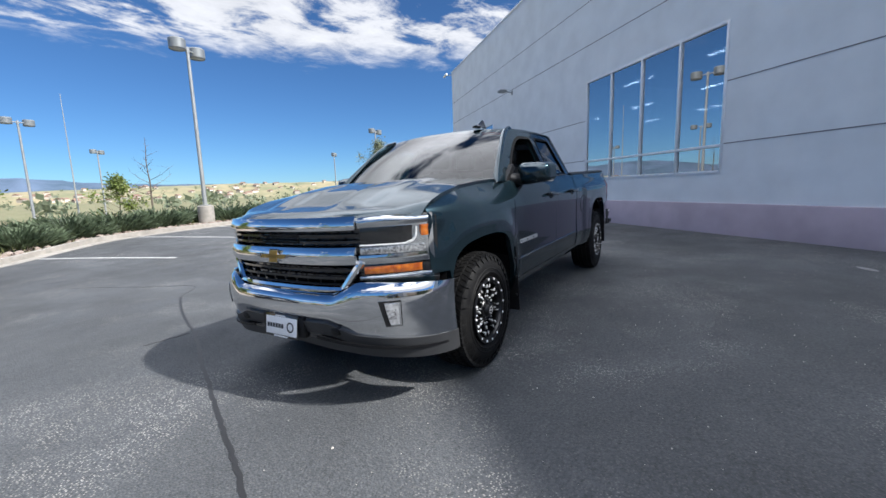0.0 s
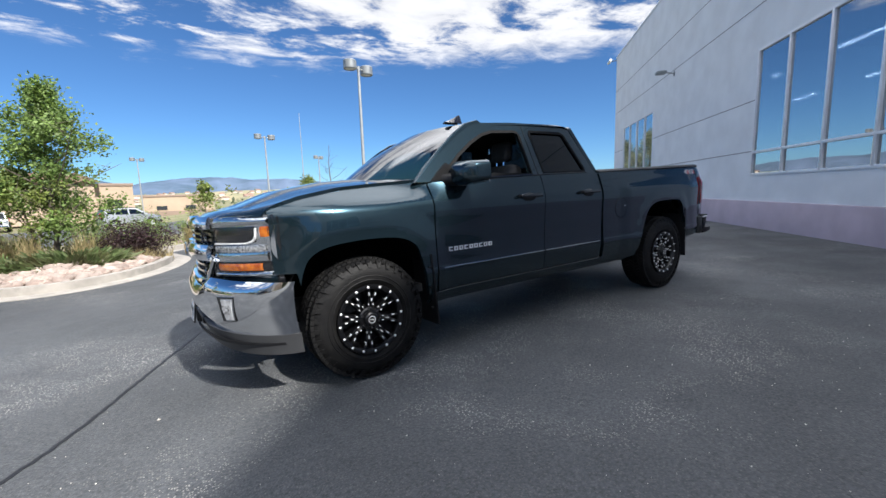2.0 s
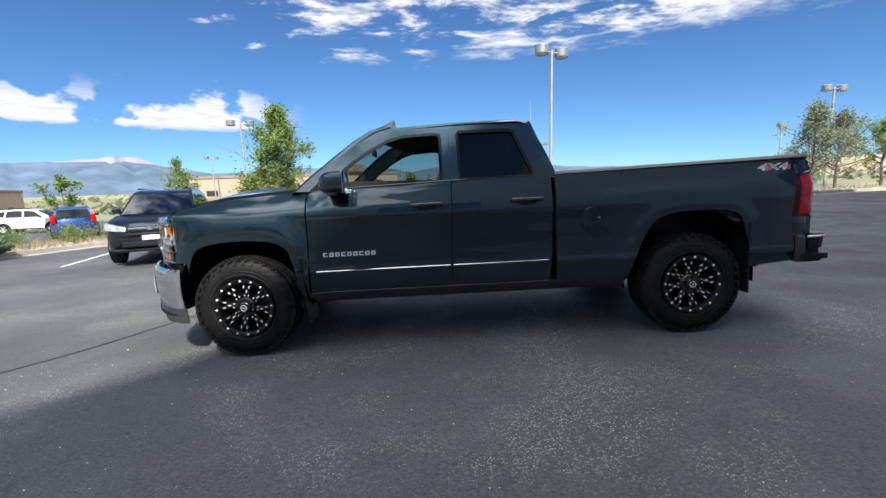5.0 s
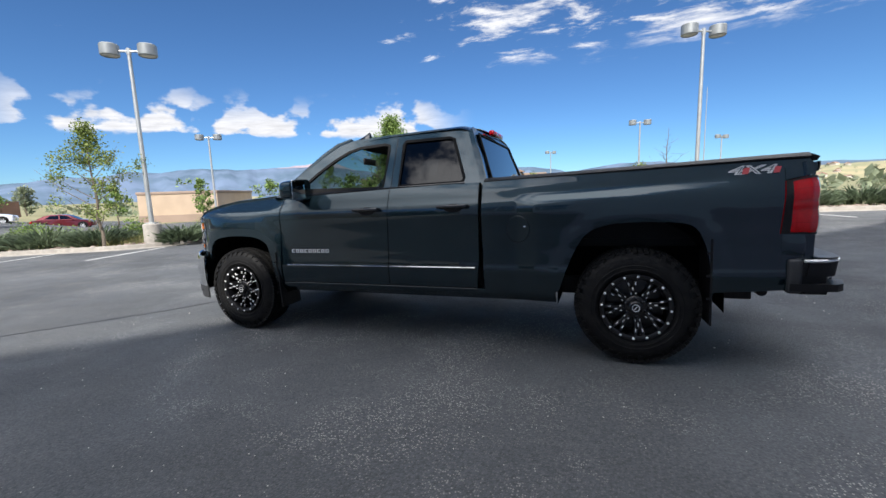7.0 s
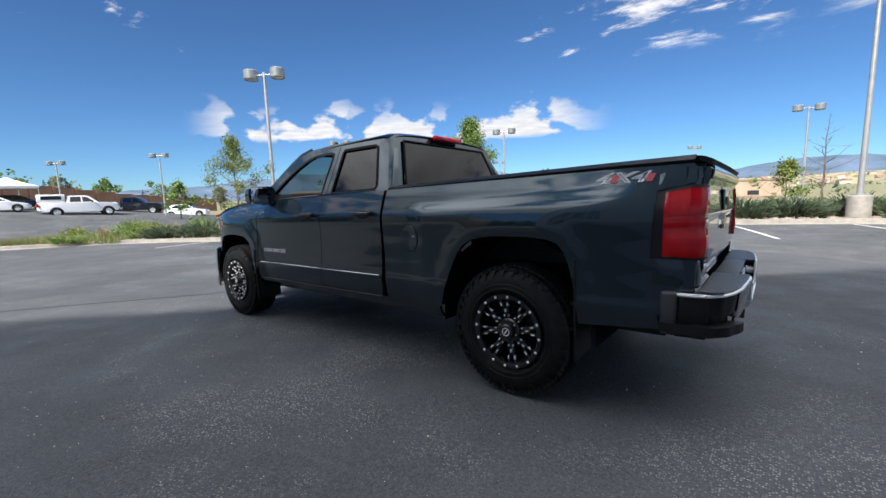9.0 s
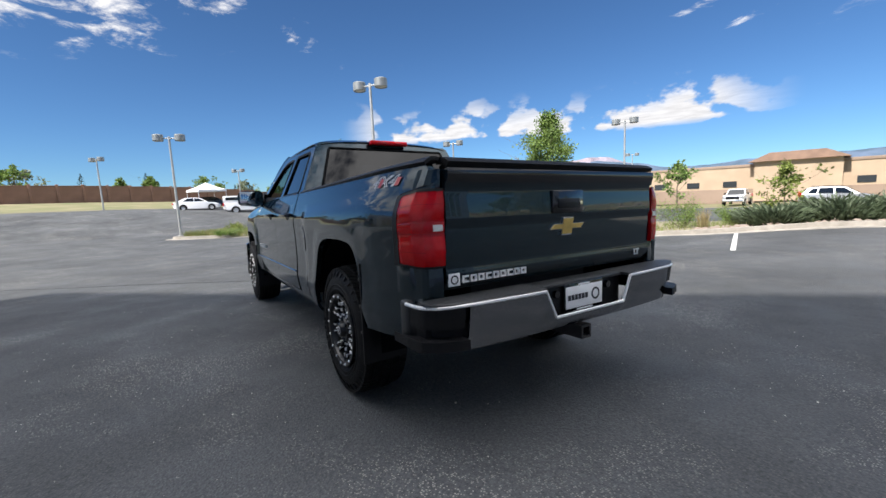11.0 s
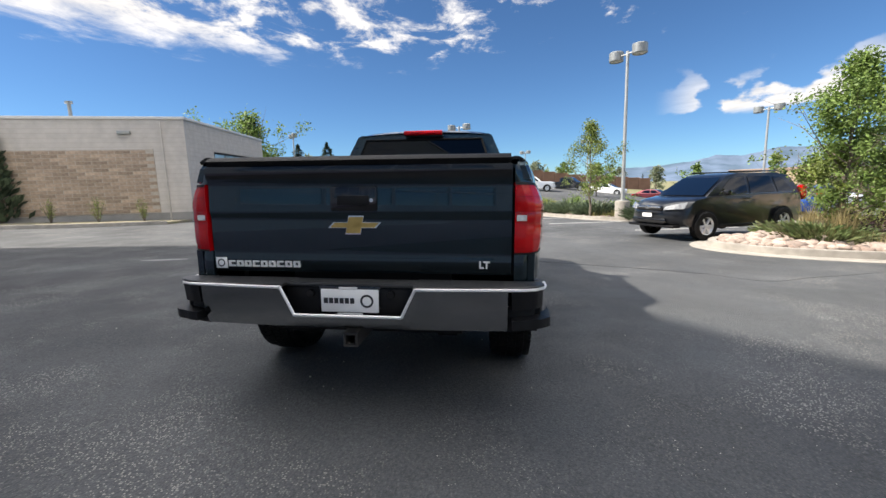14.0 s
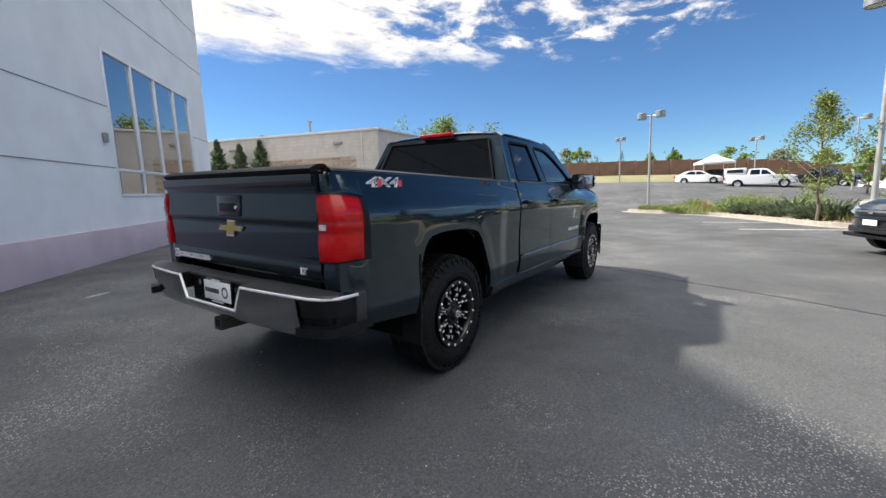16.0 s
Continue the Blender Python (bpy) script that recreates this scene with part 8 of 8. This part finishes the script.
SUV = dict(L=4.94, W=1.98, r=0.36, axles=(0.98, 3.80), tyre=T37, rim=R37, tuck=0.78,
           low=[(0.08, 0.32), (0.0, 0.6), (0.08, 0.92), (0.5, 1.06), (1.1, 1.14), (4.8, 1.18), (4.92, 1.0), (4.94, 0.6), (4.85, 0.34), (2.4, 0.28)], cabin=SUV_CAB,
           windows=[[(1.5, 1.19), (2.05, 1.62), (2.65, 1.68), (2.65, 1.19)], [(2.75, 1.19), (2.75, 1.68), (3.6, 1.67), (3.65, 1.2)], [(3.75, 1.21), (3.7, 1.66), (4.2, 1.63), (4.5, 1.28)]],
           ends=[("windscreen", screen_quads(SUV_CAB, 0.80, 0.70), M["car_glass"], "dark windscreen"), ("rear_window", screen_quads(SUV_CAB, 0.78, 0.68, False), M["car_glass"], "dark rear window")],
           boxes=[("tail_light", (4.62, 4.93, 0.62, 0.955, 0.98, 1.12), M["red_lens"], "red tail light"), ("rear_trim", (4.88, 4.96, -0.8, 0.8, 0.36, 0.5), M["black_plastic"], "black lower bumper"),
                  ("window_chrome", (1.5, 4.5, 0.915, 0.93, 1.155, 1.175), M["chrome"], "chrome window strip"), ("roof_rail", (2.1, 4.2, 0.66, 0.70, 1.79, 1.83), M["chrome"], "silver roof rail"),
                  ("mirror", (1.5, 1.66, 0.98, 1.16, 1.15, 1.3), M["gloss_black"], "dark mirror"), ("headlight", (0.0, 0.35, 0.6, 0.9, 0.8, 0.95), M["white_lens"], ""), ("plate", (4.935, 4.95, -0.15, 0.15, 0.72, 0.84), M["plate"], "plate")])
PU_CAB = [(1.55, 1.16), (2.25, 1.78), (2.6, 1.84), (3.5, 1.84), (3.72, 1.78), (3.85, 1.20)]
PICKUP = dict(L=5.7, W=1.98, r=0.40, axles=(0.98, 4.5), tyre=T40, rim=R40, tuck=0.76, kind="truck",
              low=[(0.05, 0.45), (0.0, 0.7), (0.05, 1.05), (0.4, 1.16), (1.6, 1.22), (3.8, 1.24), (3.82, 1.30), (5.6, 1.30), (5.68, 1.2), (5.7, 0.6), (5.5, 0.48), (2.6, 0.40)], cabin=PU_CAB,
              windows=[[(1.95, 1.27), (2.36, 1.68), (2.72, 1.73), (2.72, 1.27)], [(2.82, 1.27), (2.82, 1.73), (3.5, 1.73), (3.6, 1.28)]],
              ends=[("windscreen", screen_quads(PU_CAB, 0.80, 0.68), M["car_glass"], "dark windscreen"), ("rear_window", screen_quads(PU_CAB, 0.78, 0.68, False), M["car_glass"], "dark rear window")],
              boxes=[("headlight", (-0.01, 0.25, 0.66, 0.95, 0.86, 1.04), M["white_lens"], ""), ("grille", (-0.02, 0.05, -0.62, 0.62, 0.72, 1.04), M["gloss_black"], ""), ("bumper", (-0.06, 0.1, -0.94, 0.94, 0.46, 0.64), M["chrome"], ""),
                     ("tail_light", (5.58, 5.71, 0.80, 0.985, 0.86, 1.2), M["red_lens"], ""), ("mirror", (2.0, 2.14, 0.96, 1.18, 1.22, 1.40), M["gloss_black"], "")])
SED_CAB = [(1.2, 0.92), (1.95, 1.36), (2.4, 1.44), (3.2, 1.43), (3.6, 1.36), (4.3, 1.0)]
SEDAN = dict(L=4.7, W=1.8, r=0.33, axles=(0.92, 3.65), tyre=T33, rim=R33, tuck=0.72,
             low=[(0.08, 0.25), (0.0, 0.5), (0.08, 0.68), (0.5, 0.82), (1.3, 0.94), (4.2, 1.0), (4.65, 0.96), (4.7, 0.6), (4.6, 0.28), (2.3, 0.2)], cabin=SED_CAB,
             windows=[[(1.65, 0.99), (2.05, 1.31), (2.55, 1.36), (2.55, 0.99)], [(2.63, 0.99), (2.63, 1.36), (3.2, 1.35), (3.65, 1.05)]],
             ends=[("windscreen", screen_quads(SED_CAB, 0.72, 0.60), M["car_glass"], ""), ("rear_window", screen_quads(SED_CAB, 0.70, 0.60, False), M["car_glass"], "")],
             boxes=[("headlight", (0.02, 0.4, 0.55, 0.86, 0.58, 0.72), M["white_lens"], ""), ("tail_light", (4.52, 4.69, 0.55, 0.88, 0.72, 0.9), M["red_lens"], ""), ("mirror", (1.6, 1.72, 0.9, 1.04, 0.98, 1.1), M["gloss_black"], "")])

P_BLACK = paint_material("car_black", (0.010, 0.011, 0.014), 0.3, 0.3)
P_GREY = paint_material("car_grey", (0.10, 0.105, 0.12), 0.6, 0.35)
P_WHITE = paint_material("car_white", (0.74, 0.75, 0.76), 0.0, 0.4)
P_BLUE = paint_material("car_blue", (0.02, 0.06, 0.22), 0.4, 0.35)
P_RED = paint_material("car_red", (0.10, 0.010, 0.014), 0.3, 0.35)
P_SILVER = paint_material("car_silver", (0.45, 0.46, 0.47), 0.7, 0.35)


car("parked_car", -4.75, 4.83, -67, "black compact crossover with silver wheels facing the lot", P_BLACK, CUV)
car("parked_car", -15.2, -15.3, -70, "grey crossover driven into the service doorway", P_GREY, SUV, 0.0)
for nm, x, y, heading, label, paint, spec in (
        ("parked_truck", -44.0, 8.2, 85, "white pickup with a camper shell in the far lot", P_WHITE, PICKUP),
        ("parked_truck", -48.0, 13.2, 62, "dark grey pickup parked in the far lot", P_BLACK, PICKUP),
        ("parked_car", -46.0, 17.0, 60, "white sedan parked in the far lot", P_WHITE, SEDAN),
        ("parked_car", -43.0, 21.5, 50, "dark red sedan parked in the far lot", P_RED, SEDAN),
        ("parked_car", -52.0, 4.5, 80, "dark sedan parked under a white tent", P_BLACK, SEDAN),
        ("parked_car", -47.6, 2.6, 85, "white sedan beside a white tent", P_WHITE, SEDAN),
        ("parked_car", -19.5, 19.9, 130, "blue crossover parked beyond the shrubs", P_BLUE, CUV),
        ("parked_car", -25.0, 26.0, 20, "white crossover parked in the far lot", P_WHITE, CUV),
        ("parked_car", -22.0, 30.0, 110, "silver sedan parked in the far lot", P_SILVER, SEDAN),
        ("parked_truck", -14.4, 49.0, -78, "white pickup by the tan store", P_WHITE, PICKUP),
        ("parked_car", -2.0, 42.0, 20, "silver crossover in the far lot", P_SILVER, CUV)):
    car(nm, x, y, heading, label, paint, spec, far_z(x, y) - ground_z(x, y))
cs = thing("camper_shell", "white camper shell on the pickup bed", "camper shell", at=Matrix.Translation((-44.0, 8.2, far_z(-44.0, 8.2))) @ Matrix.Rotation(radians(265), 4, "Z"))
bm = bmesh.new()
box(bm, 3.86, 5.66, -0.9, 0.9, 1.302, 1.95, bevel=0.06)
part("shell", bm, P_WHITE, cs, "white shell")
bm = bmesh.new()
box(bm, 4.1, 5.4, -0.912, 0.912, 1.5, 1.8)
part("side_glass", bm, M["car_glass"], cs, smooth=False)

M["canvas"] = material("canvas", (0.80, 0.80, 0.80), 0.8, vary=0.05)
tent = thing("canopy_tent", "white pop-up canopy tent in the far lot", "tent", at=pose(-51.0, 1.5, far_z(-51.0, 1.5), 0, 0, 20))
bm = bmesh.new()
sheet(bm, lambda u, v: (1.6 * u, 1.6 * v, 2.15 + 0.85 * (1 - max(abs(u), abs(v))) ** 1.2), lin(-1, 1, 13), lin(-1, 1, 13), 0.02)
for s in (-1, 1):
    box(bm, -1.6, 1.6, s * 1.6 - 0.01, s * 1.6 + 0.01, 1.92, 2.16)
    box(bm, s * 1.6 - 0.01, s * 1.6 + 0.01, -1.59, 1.59, 1.92, 2.16)
part("canopy", bm, M["canvas"], tent, "white fabric canopy")
for sx in (-1, 1):
    for sy in (-1, 1):
        bm = bmesh.new()
        rod(bm, (sx * 1.55, sy * 1.55, 0), (sx * 1.55, sy * 1.55, 2.15), 0.025, segs=6)
        part("leg", bm, M["alu"], tent)

# bollards, cone, pallets by the service doorway
M["safety_yellow"] = material("safety_yellow", (0.62, 0.42, 0.02), 0.5, vary=0.15, scale=8)
M["safety_orange"] = material("safety_orange", (0.72, 0.14, 0.02), 0.5, vary=0.1)
M["wood"] = material("wood", (0.36, 0.27, 0.17), 0.85, vary=0.25, scale=7)
for x, y, mat, lab in ((-12.55, -12.75, M["safety_yellow"], "yellow steel bollard beside the doorway"), (-13.9, -11.4, M["plate"], "white steel bollard on the small island")):
    bm = bmesh.new()
    lathe(bm, [(-0.1, 0.09), (1.0, 0.09), (1.06, 0.07), (1.08, 0.001)], 16, "Z")
    solo("bollard", bm, mat, lab, "bollard", at=pose(x, y, ground_z(x, y)))
cone = thing("traffic_cone", "orange traffic cone with a pale band", "traffic cone", at=pose(-12.9, -12.3, ground_z(-12.9, -12.3) + 0.1))
bm = bmesh.new()
lathe(bm, [(0.0, 0.16), (0.02, 0.15), (0.70, 0.03), (0.70, 0.001)], 18, "Z")
part("body", bm, M["safety_orange"], cone)
bm = bmesh.new()
box(bm, -0.18, 0.18, -0.18, 0.18, -0.02, 0.018, bevel=0.01)
part("foot", bm, M["safety_orange"], cone)
bm = bmesh.new()
lathe(bm, [(0.36, 0.094), (0.50, 0.070)], 18, "Z")
part("band", bm, M["plate"], cone)
rng = random.Random(9)
for k in range(4):
    x, y = -33 + 0.9 * k, -15.6 + 0.5 * k
    p = thing("wood_pallet", "weathered wooden pallet in a loose stack", "pallet", at=pose(x, y, far_z(x, y) + 0.35 * (k % 2), rng.uniform(-12, 12), rng.uniform(-8, 8), rng.uniform(0, 90)), group="stacked pallets")
    for j in range(6):
        bm = bmesh.new()
        box(bm, -0.6, 0.6, -0.5 + j * 0.18, -0.39 + j * 0.18, 0.10, 0.125)
        part("board", bm, M["wood"], p, smooth=False)
    for j in range(3):
        bm = bmesh.new()
        box(bm, -0.6 + j * 0.55, -0.5 + j * 0.55, -0.5, 0.51, 0.0, 0.099)
        part("runner", bm, M["wood"], p, smooth=False)

# ---- far fence, trees, stores, houses, hills ----
M["fence"] = material("fence", (0.24, 0.135, 0.095), 0.9, vary=0.15, scale=0.6, bump=0.2, bump_scale=5)
fa, fb2 = FENCE_A, FENCE_B
fd2 = (fb2 - fa).normalized()
fn = thing("boundary_fence", "long brown panel fence behind a dry bank", "fence")
seg = 2.6
n = int((fb2 - fa).length / seg)
ang = math.degrees(math.atan2(fd2.y, fd2.x))
bm = bmesh.new()
box(bm, 0.06, seg - 0.06, -0.05, 0.05, -0.6, 2.1)
box(bm, 0.05, seg - 0.05, -0.08, 0.08, 2.102, 2.2, bevel=0.02)
FP = mesh_of("fence_panel", bm, M["fence"], 35)
bm = bmesh.new()
box(bm, -0.14, 0.14, -0.14, 0.14, -0.6, 2.35, bevel=0.03)
FQ = mesh_of("post", bm, M["fence"], 35)


for k in range(n):
    p = fa + fd2 * seg * k
    z = fence_base(p.y)
    sub("fence_panel", FP, fn, pose(p.x, p.y, z, 0, 0, ang))
    sub("post", FQ, fn, pose(p.x, p.y, z, 0, 0, ang))
rng = random.Random(31)
for k in range(34):
    f = rng.uniform(-0.05, 1.05)
    p = fa + (fb2 - fa) * f + Vector((-0.95, -0.31, 0)) * rng.uniform(4, 16)
    h = rng.uniform(3.6, 5.8)
    if k % 3 == 0:
        t = conifer(p.x, p.y, h, h * 0.28, 420, 300 + k, "dark conifer behind the fence")
    else:
        t = tree(p.x, p.y, h * 0.9, h * 0.42, 620, 300 + k, "round green tree behind the fence", ("leaf", "leaf_olive")[k % 2], 0, 0.1, 0.45, 0.05, limbs=12)
    t.location.z += far_z(p.x, p.y) - ground_z(p.x, p.y) - 0.1
for x, y, h in ((-39.0, -21.2, 5.4), (-47.0, -21.0, 6.0), (-40.0, -16.2, 1.2)):
    t = conifer(x, y, h, h * 0.42, 1900, int(-x * 7), "blue-green spruce beside the service building")
    t.location.z += far_z(x, y) - ground_z(x, y) - 0.1
t = tree(-32.0, -22.5, 7.6, 3.8, 4200, 77, "tall green tree behind the service building", "leaf", 0, 0.14, 0.26, 0.25, limbs=34)
t.location.z += far_z(-32.0, -22.5) - ground_z(-32.0, -22.5)
tree(-6.0, -30.0, 6.6, 1.2, 500, 78, "thin tree behind the service building", "leaf_olive", 0, 0.1, 0.25, 0.4, limbs=14)
for x, y in ((-40.0, 12.0), (-44.0, 24.0), (-34.0, 26.0), (-30, 31), (-21, 33), (-14, 37)):
    tree(x, y, 4.2, 1.5, 900, int(x * y) % 1000, "green tree in the far lot", "leaf", 0, 0.08, 0.28, 0.2, limbs=16)


def slim_pole(x, y, top):
    return light_pole(x, y, top, 40, 2, False)


for x, y, top in ((-36.0, -20.2, 7.2), (-43.0, 11.65, 6.1), (-30.0, 55.0, 6.2), (-48.0, -8.0, 6.6), (-52.1, 5.3, 5.75), (16.0, 52.0, 6.4), (38.0, 40.0, 6.4), (-4.0, 62.0, 6.6)):
    slim_pole(x, y, top)

M["tan_wall"] = material("tan_wall", (0.42, 0.32, 0.23), 0.9, vary=0.08, scale=0.5)
M["brown_wall"] = material("brown_wall", (0.27, 0.20, 0.155), 0.9, vary=0.08, scale=0.5)
M["roof_tile"] = material("roof_tile", (0.27, 0.175, 0.13), 0.9, vary=0.15, scale=1.0)
M["dark_glass"] = material("dark_glass", (0.03, 0.035, 0.04), 0.15, vary=0.0)


def store(x, y, heading, length, depth, h, label, tower=None, z=None):
    g = ground_z(x, y) - 0.6 if z is None else z
    b = thing("store_building", label, "building", at=pose(x, y, g, 0, 0, heading))
    bm = bmesh.new()
    box(bm, 0, length, 0, depth, 0, h)
    part("wall", bm, M["tan_wall"], b, "tan stucco walls", smooth=False)
    bm = bmesh.new()
    box(bm, -0.1, length + 0.1, -0.1, depth + 0.1, h + 0.002, h + 0.35, bevel=0.03)
    part("parapet", bm, M["brown_wall"], b, "brown parapet band")
    bm = bmesh.new()
    box(bm, -0.04, length + 0.04, -0.06, depth + 0.06, -0.3, h * 0.36)
    part("plinth", bm, M["brown_wall"], b, "darker brown lower band", smooth=False)
    k = 2.0
    while k < length - 2:
        bm = bmesh.new()
        box(bm, k, k + 1.5, -0.075, -0.001, h * 0.42, h * 0.60)
        w = part("window", bm, M["dark_glass"], b, "dark window", smooth=False)
        k += 4.2
    if tower:
        bm = bmesh.new()
        box(bm, tower, tower + 8, -1.2, 6, 0, h + 0.5)
        part("tower", bm, M["tan_wall"], b, smooth=False)
        bm = bmesh.new()
        prism(bm, [(tower - 0.6, h + 0.502), (tower + 8.6, h + 0.502), (tower + 6.5, h + 1.5), (tower + 1.5, h + 1.5)], "Y", -1.8, 6.4)
        part("tile_roof", bm, M["roof_tile"], b, "red-brown tiled roof", smooth=False)
    return b


store(-34.0, 56.0, 14, 30, 14, 4.3, "long low tan store with a tiled tower across the far lot", tower=18.0, z=-1.0)
store(-46.0, 38.0, 120, 16, 10, 4.4, "tan store with brown lower walls")
store(-5.0, 81.5, 0, 10.5, 8, 3.8, "brown low commercial building")

M["hill"] = material("hill", (0.30, 0.255, 0.15), 0.95, vary=0.3, scale=0.02, second=(0.16, 0.17, 0.09))
# Blue of the distance haze is put into the range's base colour.
M["hazy_mountain"] = material("hazy_mountain", (0.115, 0.155, 0.225), 1.0, vary=0.25, scale=0.006, second=(0.070, 0.105, 0.145), spec=0.0, detail=8.0)
M["peak"] = material("peak", (0.30, 0.25, 0.27), 1.0, vary=0.2, scale=0.004, second=(0.2, 0.2, 0.26), spec=0.0)
M["house"] = material("house", (0.58, 0.52, 0.45), 0.9, vary=0.1, object_random=0.3)


def ridge(name, radius, table, mat, label, rough, seed, steps=420, lo=20, hi=185, depth=0.25):
    """A range of hills on an arc: height is given as an angle of sight."""
    bm = bmesh.new()
    rows = []
    for k in range(steps + 1):
        h = lo + (hi - lo) * k / steps
        el = interp(h, table)
        el += rough * (noise.fractal(Vector((h * 0.16, seed, 0)), 1.0, 2.0, 6) + 0.5 * noise.noise(Vector((h * 1.3, seed, 4))))
        top = max(0.05, math.tan(radians(el)) * radius)
        a = radians(h)
        row = []
        for f, zz in ((1.0 - depth, 0.0), (1.0 - depth * 0.66, 0.34), (1.0 - depth * 0.33, 0.70), (1.0, 1.0), (1.0 + depth * 0.5, 0.4)):
            wob = 1 + 0.05 * noise.noise(Vector((h * 0.5, f * 9, seed)))
            row.append(bm.verts.new((math.cos(a) * radius * f * wob, math.sin(a) * radius * f * wob, -6 + top * zz * (1 + 0.25 * (noise.noise(Vector((h * 0.9, zz * 5, seed))) if 0 < zz < 1 else 0)) + 7.3 * zz)))
        rows.append(row)
    for r0, r1 in zip(rows, rows[1:]):
        for k in range(4):
            bm.faces.new((r0[k], r1[k], r1[k + 1], r0[k + 1]))
    bmesh.ops.recalc_face_normals(bm, faces=bm.faces[:])
    return solo(name, bm, mat, label, "mountains", kind="structure", angle=50)


MOUNTAINS = [(20, 0.9), (50, 1.2), (70, 1.7), (77, 2.3), (81, 2.3), (85, 2.65), (88, 2.6), (91, 2.3), (94, 1.7), (96, 2.35), (99, 2.75), (104, 2.6), (107, 2.7), (111, 2.55), (114, 2.3), (118, 2.2),
             (120, 2.6), (122, 3.0), (124, 3.3), (126, 3.55), (129, 3.55), (132, 3.5), (136, 3.4), (140, 3.4), (143, 3.4), (145, 3.0), (148, 3.2), (151, 2.45), (153.5, 2.75), (156, 2.1), (160, 1.8), (166, 1.5), (172, 0.7), (185, 0.4)]
ridge("backdrop", 3200, MOUNTAINS, M["hazy_mountain"], "wooded mountain range with blue haze put into its colour", 0.11, 3)
ridge("backdrop.001", 3450, [(114, 1.0), (121, 2.6), (124, 3.5), (126, 4.1), (127.5, 4.15), (129, 4.0), (131, 3.65), (134, 3.4), (140, 2.2)], M["peak"], "bare pinkish summit behind the range", 0.06, 8, lo=114, hi=140, steps=140)
HILL = [(0, 1.5), (20, 1.6), (45, 1.5), (62, 1.4), (80, 1.0), (95, 0.7), (110, 0.4), (125, 0.1), (150, 0.0), (185, 0.0)]
HILL_R = 900
ridge("backdrop.002", HILL_R, HILL, M["hill"], "dry grassy hills with scattered houses", 0.10, 5, lo=0, hi=140, steps=200)


def hill_z(h, rr):
    """Height of the hillside at a heading and distance."""
    f = interp(rr / HILL_R, [(0.75, 0.0), (0.835, 0.34), (0.9175, 0.70), (1.0, 1.0)])
    return -6 + (math.tan(radians(interp(h, HILL))) * HILL_R + 7.3) * f


bm = bmesh.new()
box(bm, -5, 5, -4, 4, -2, 4)
HB = mesh_of("wall", bm, M["house"], 35, smooth=False)
bm = bmesh.new()
prism(bm, [(-5.6, 4.002), (5.6, 4.002), (0, 6.6)], "Y", -4.5, 4.5)
HR = mesh_of("roof", bm, M["roof_tile"], 35, smooth=False)
rng = random.Random(44)
for k in range(230):
    h = rng.uniform(22, 108)
    rr = HILL_R * rng.choice((rng.uniform(0.79, 0.86), rng.uniform(0.86, 0.985)))
    a = radians(h)
    b = thing("house", "small pale house on the far hillside", "house", at=pose(math.cos(a) * rr, math.sin(a) * rr, hill_z(h, rr) - 0.5, 0, 0, rng.uniform(0, 180)) @ Matrix.Scale(rng.uniform(0.6, 0.95), 4), group="hillside houses")
    sub("wall", HB, b)
    sub("roof", HR, b)
rng = random.Random(45)
bm = bmesh.new()
for k in range(900):
    h = rng.uniform(20, 185)
    rr = rng.uniform(90, 640) if k % 2 else rng.uniform(690, 890)
    a = radians(h)
    x, y = math.cos(a) * rr, math.sin(a) * rr
    if (h < 60 and rr < 120) or (rr > 650 and h > 130):
        continue
    z = hill_z(h, rr) if rr > 650 else ground_z(x, y)
    s = rng.uniform(1.2, 3.2)
    c = Vector((x, y, z + s * 0.5))
    spots = [c + Vector((rng.gauss(0, s * 0.5), rng.gauss(0, s * 0.5), rng.gauss(0, s * 0.35))) for _ in range(26)]
    blades(bm, spots, rng, s * 0.6, 0.1, 0.3, 0.8)
solo("far_trees", bm, M["leaf_olive"], "scattered bushes and trees over the distant plain", "trees", kind="stuff", smooth=False)

# tall thin mast beyond the lot
bm = bmesh.new()
x, y = 15.5, 58.0
rod(bm, (x, y, ground_z(x, y)), (x, y, 13.0), 0.09, 0.03, 8)
solo("radio_mast", bm, M["pole"], "tall thin grey mast beyond the lot", "mast")
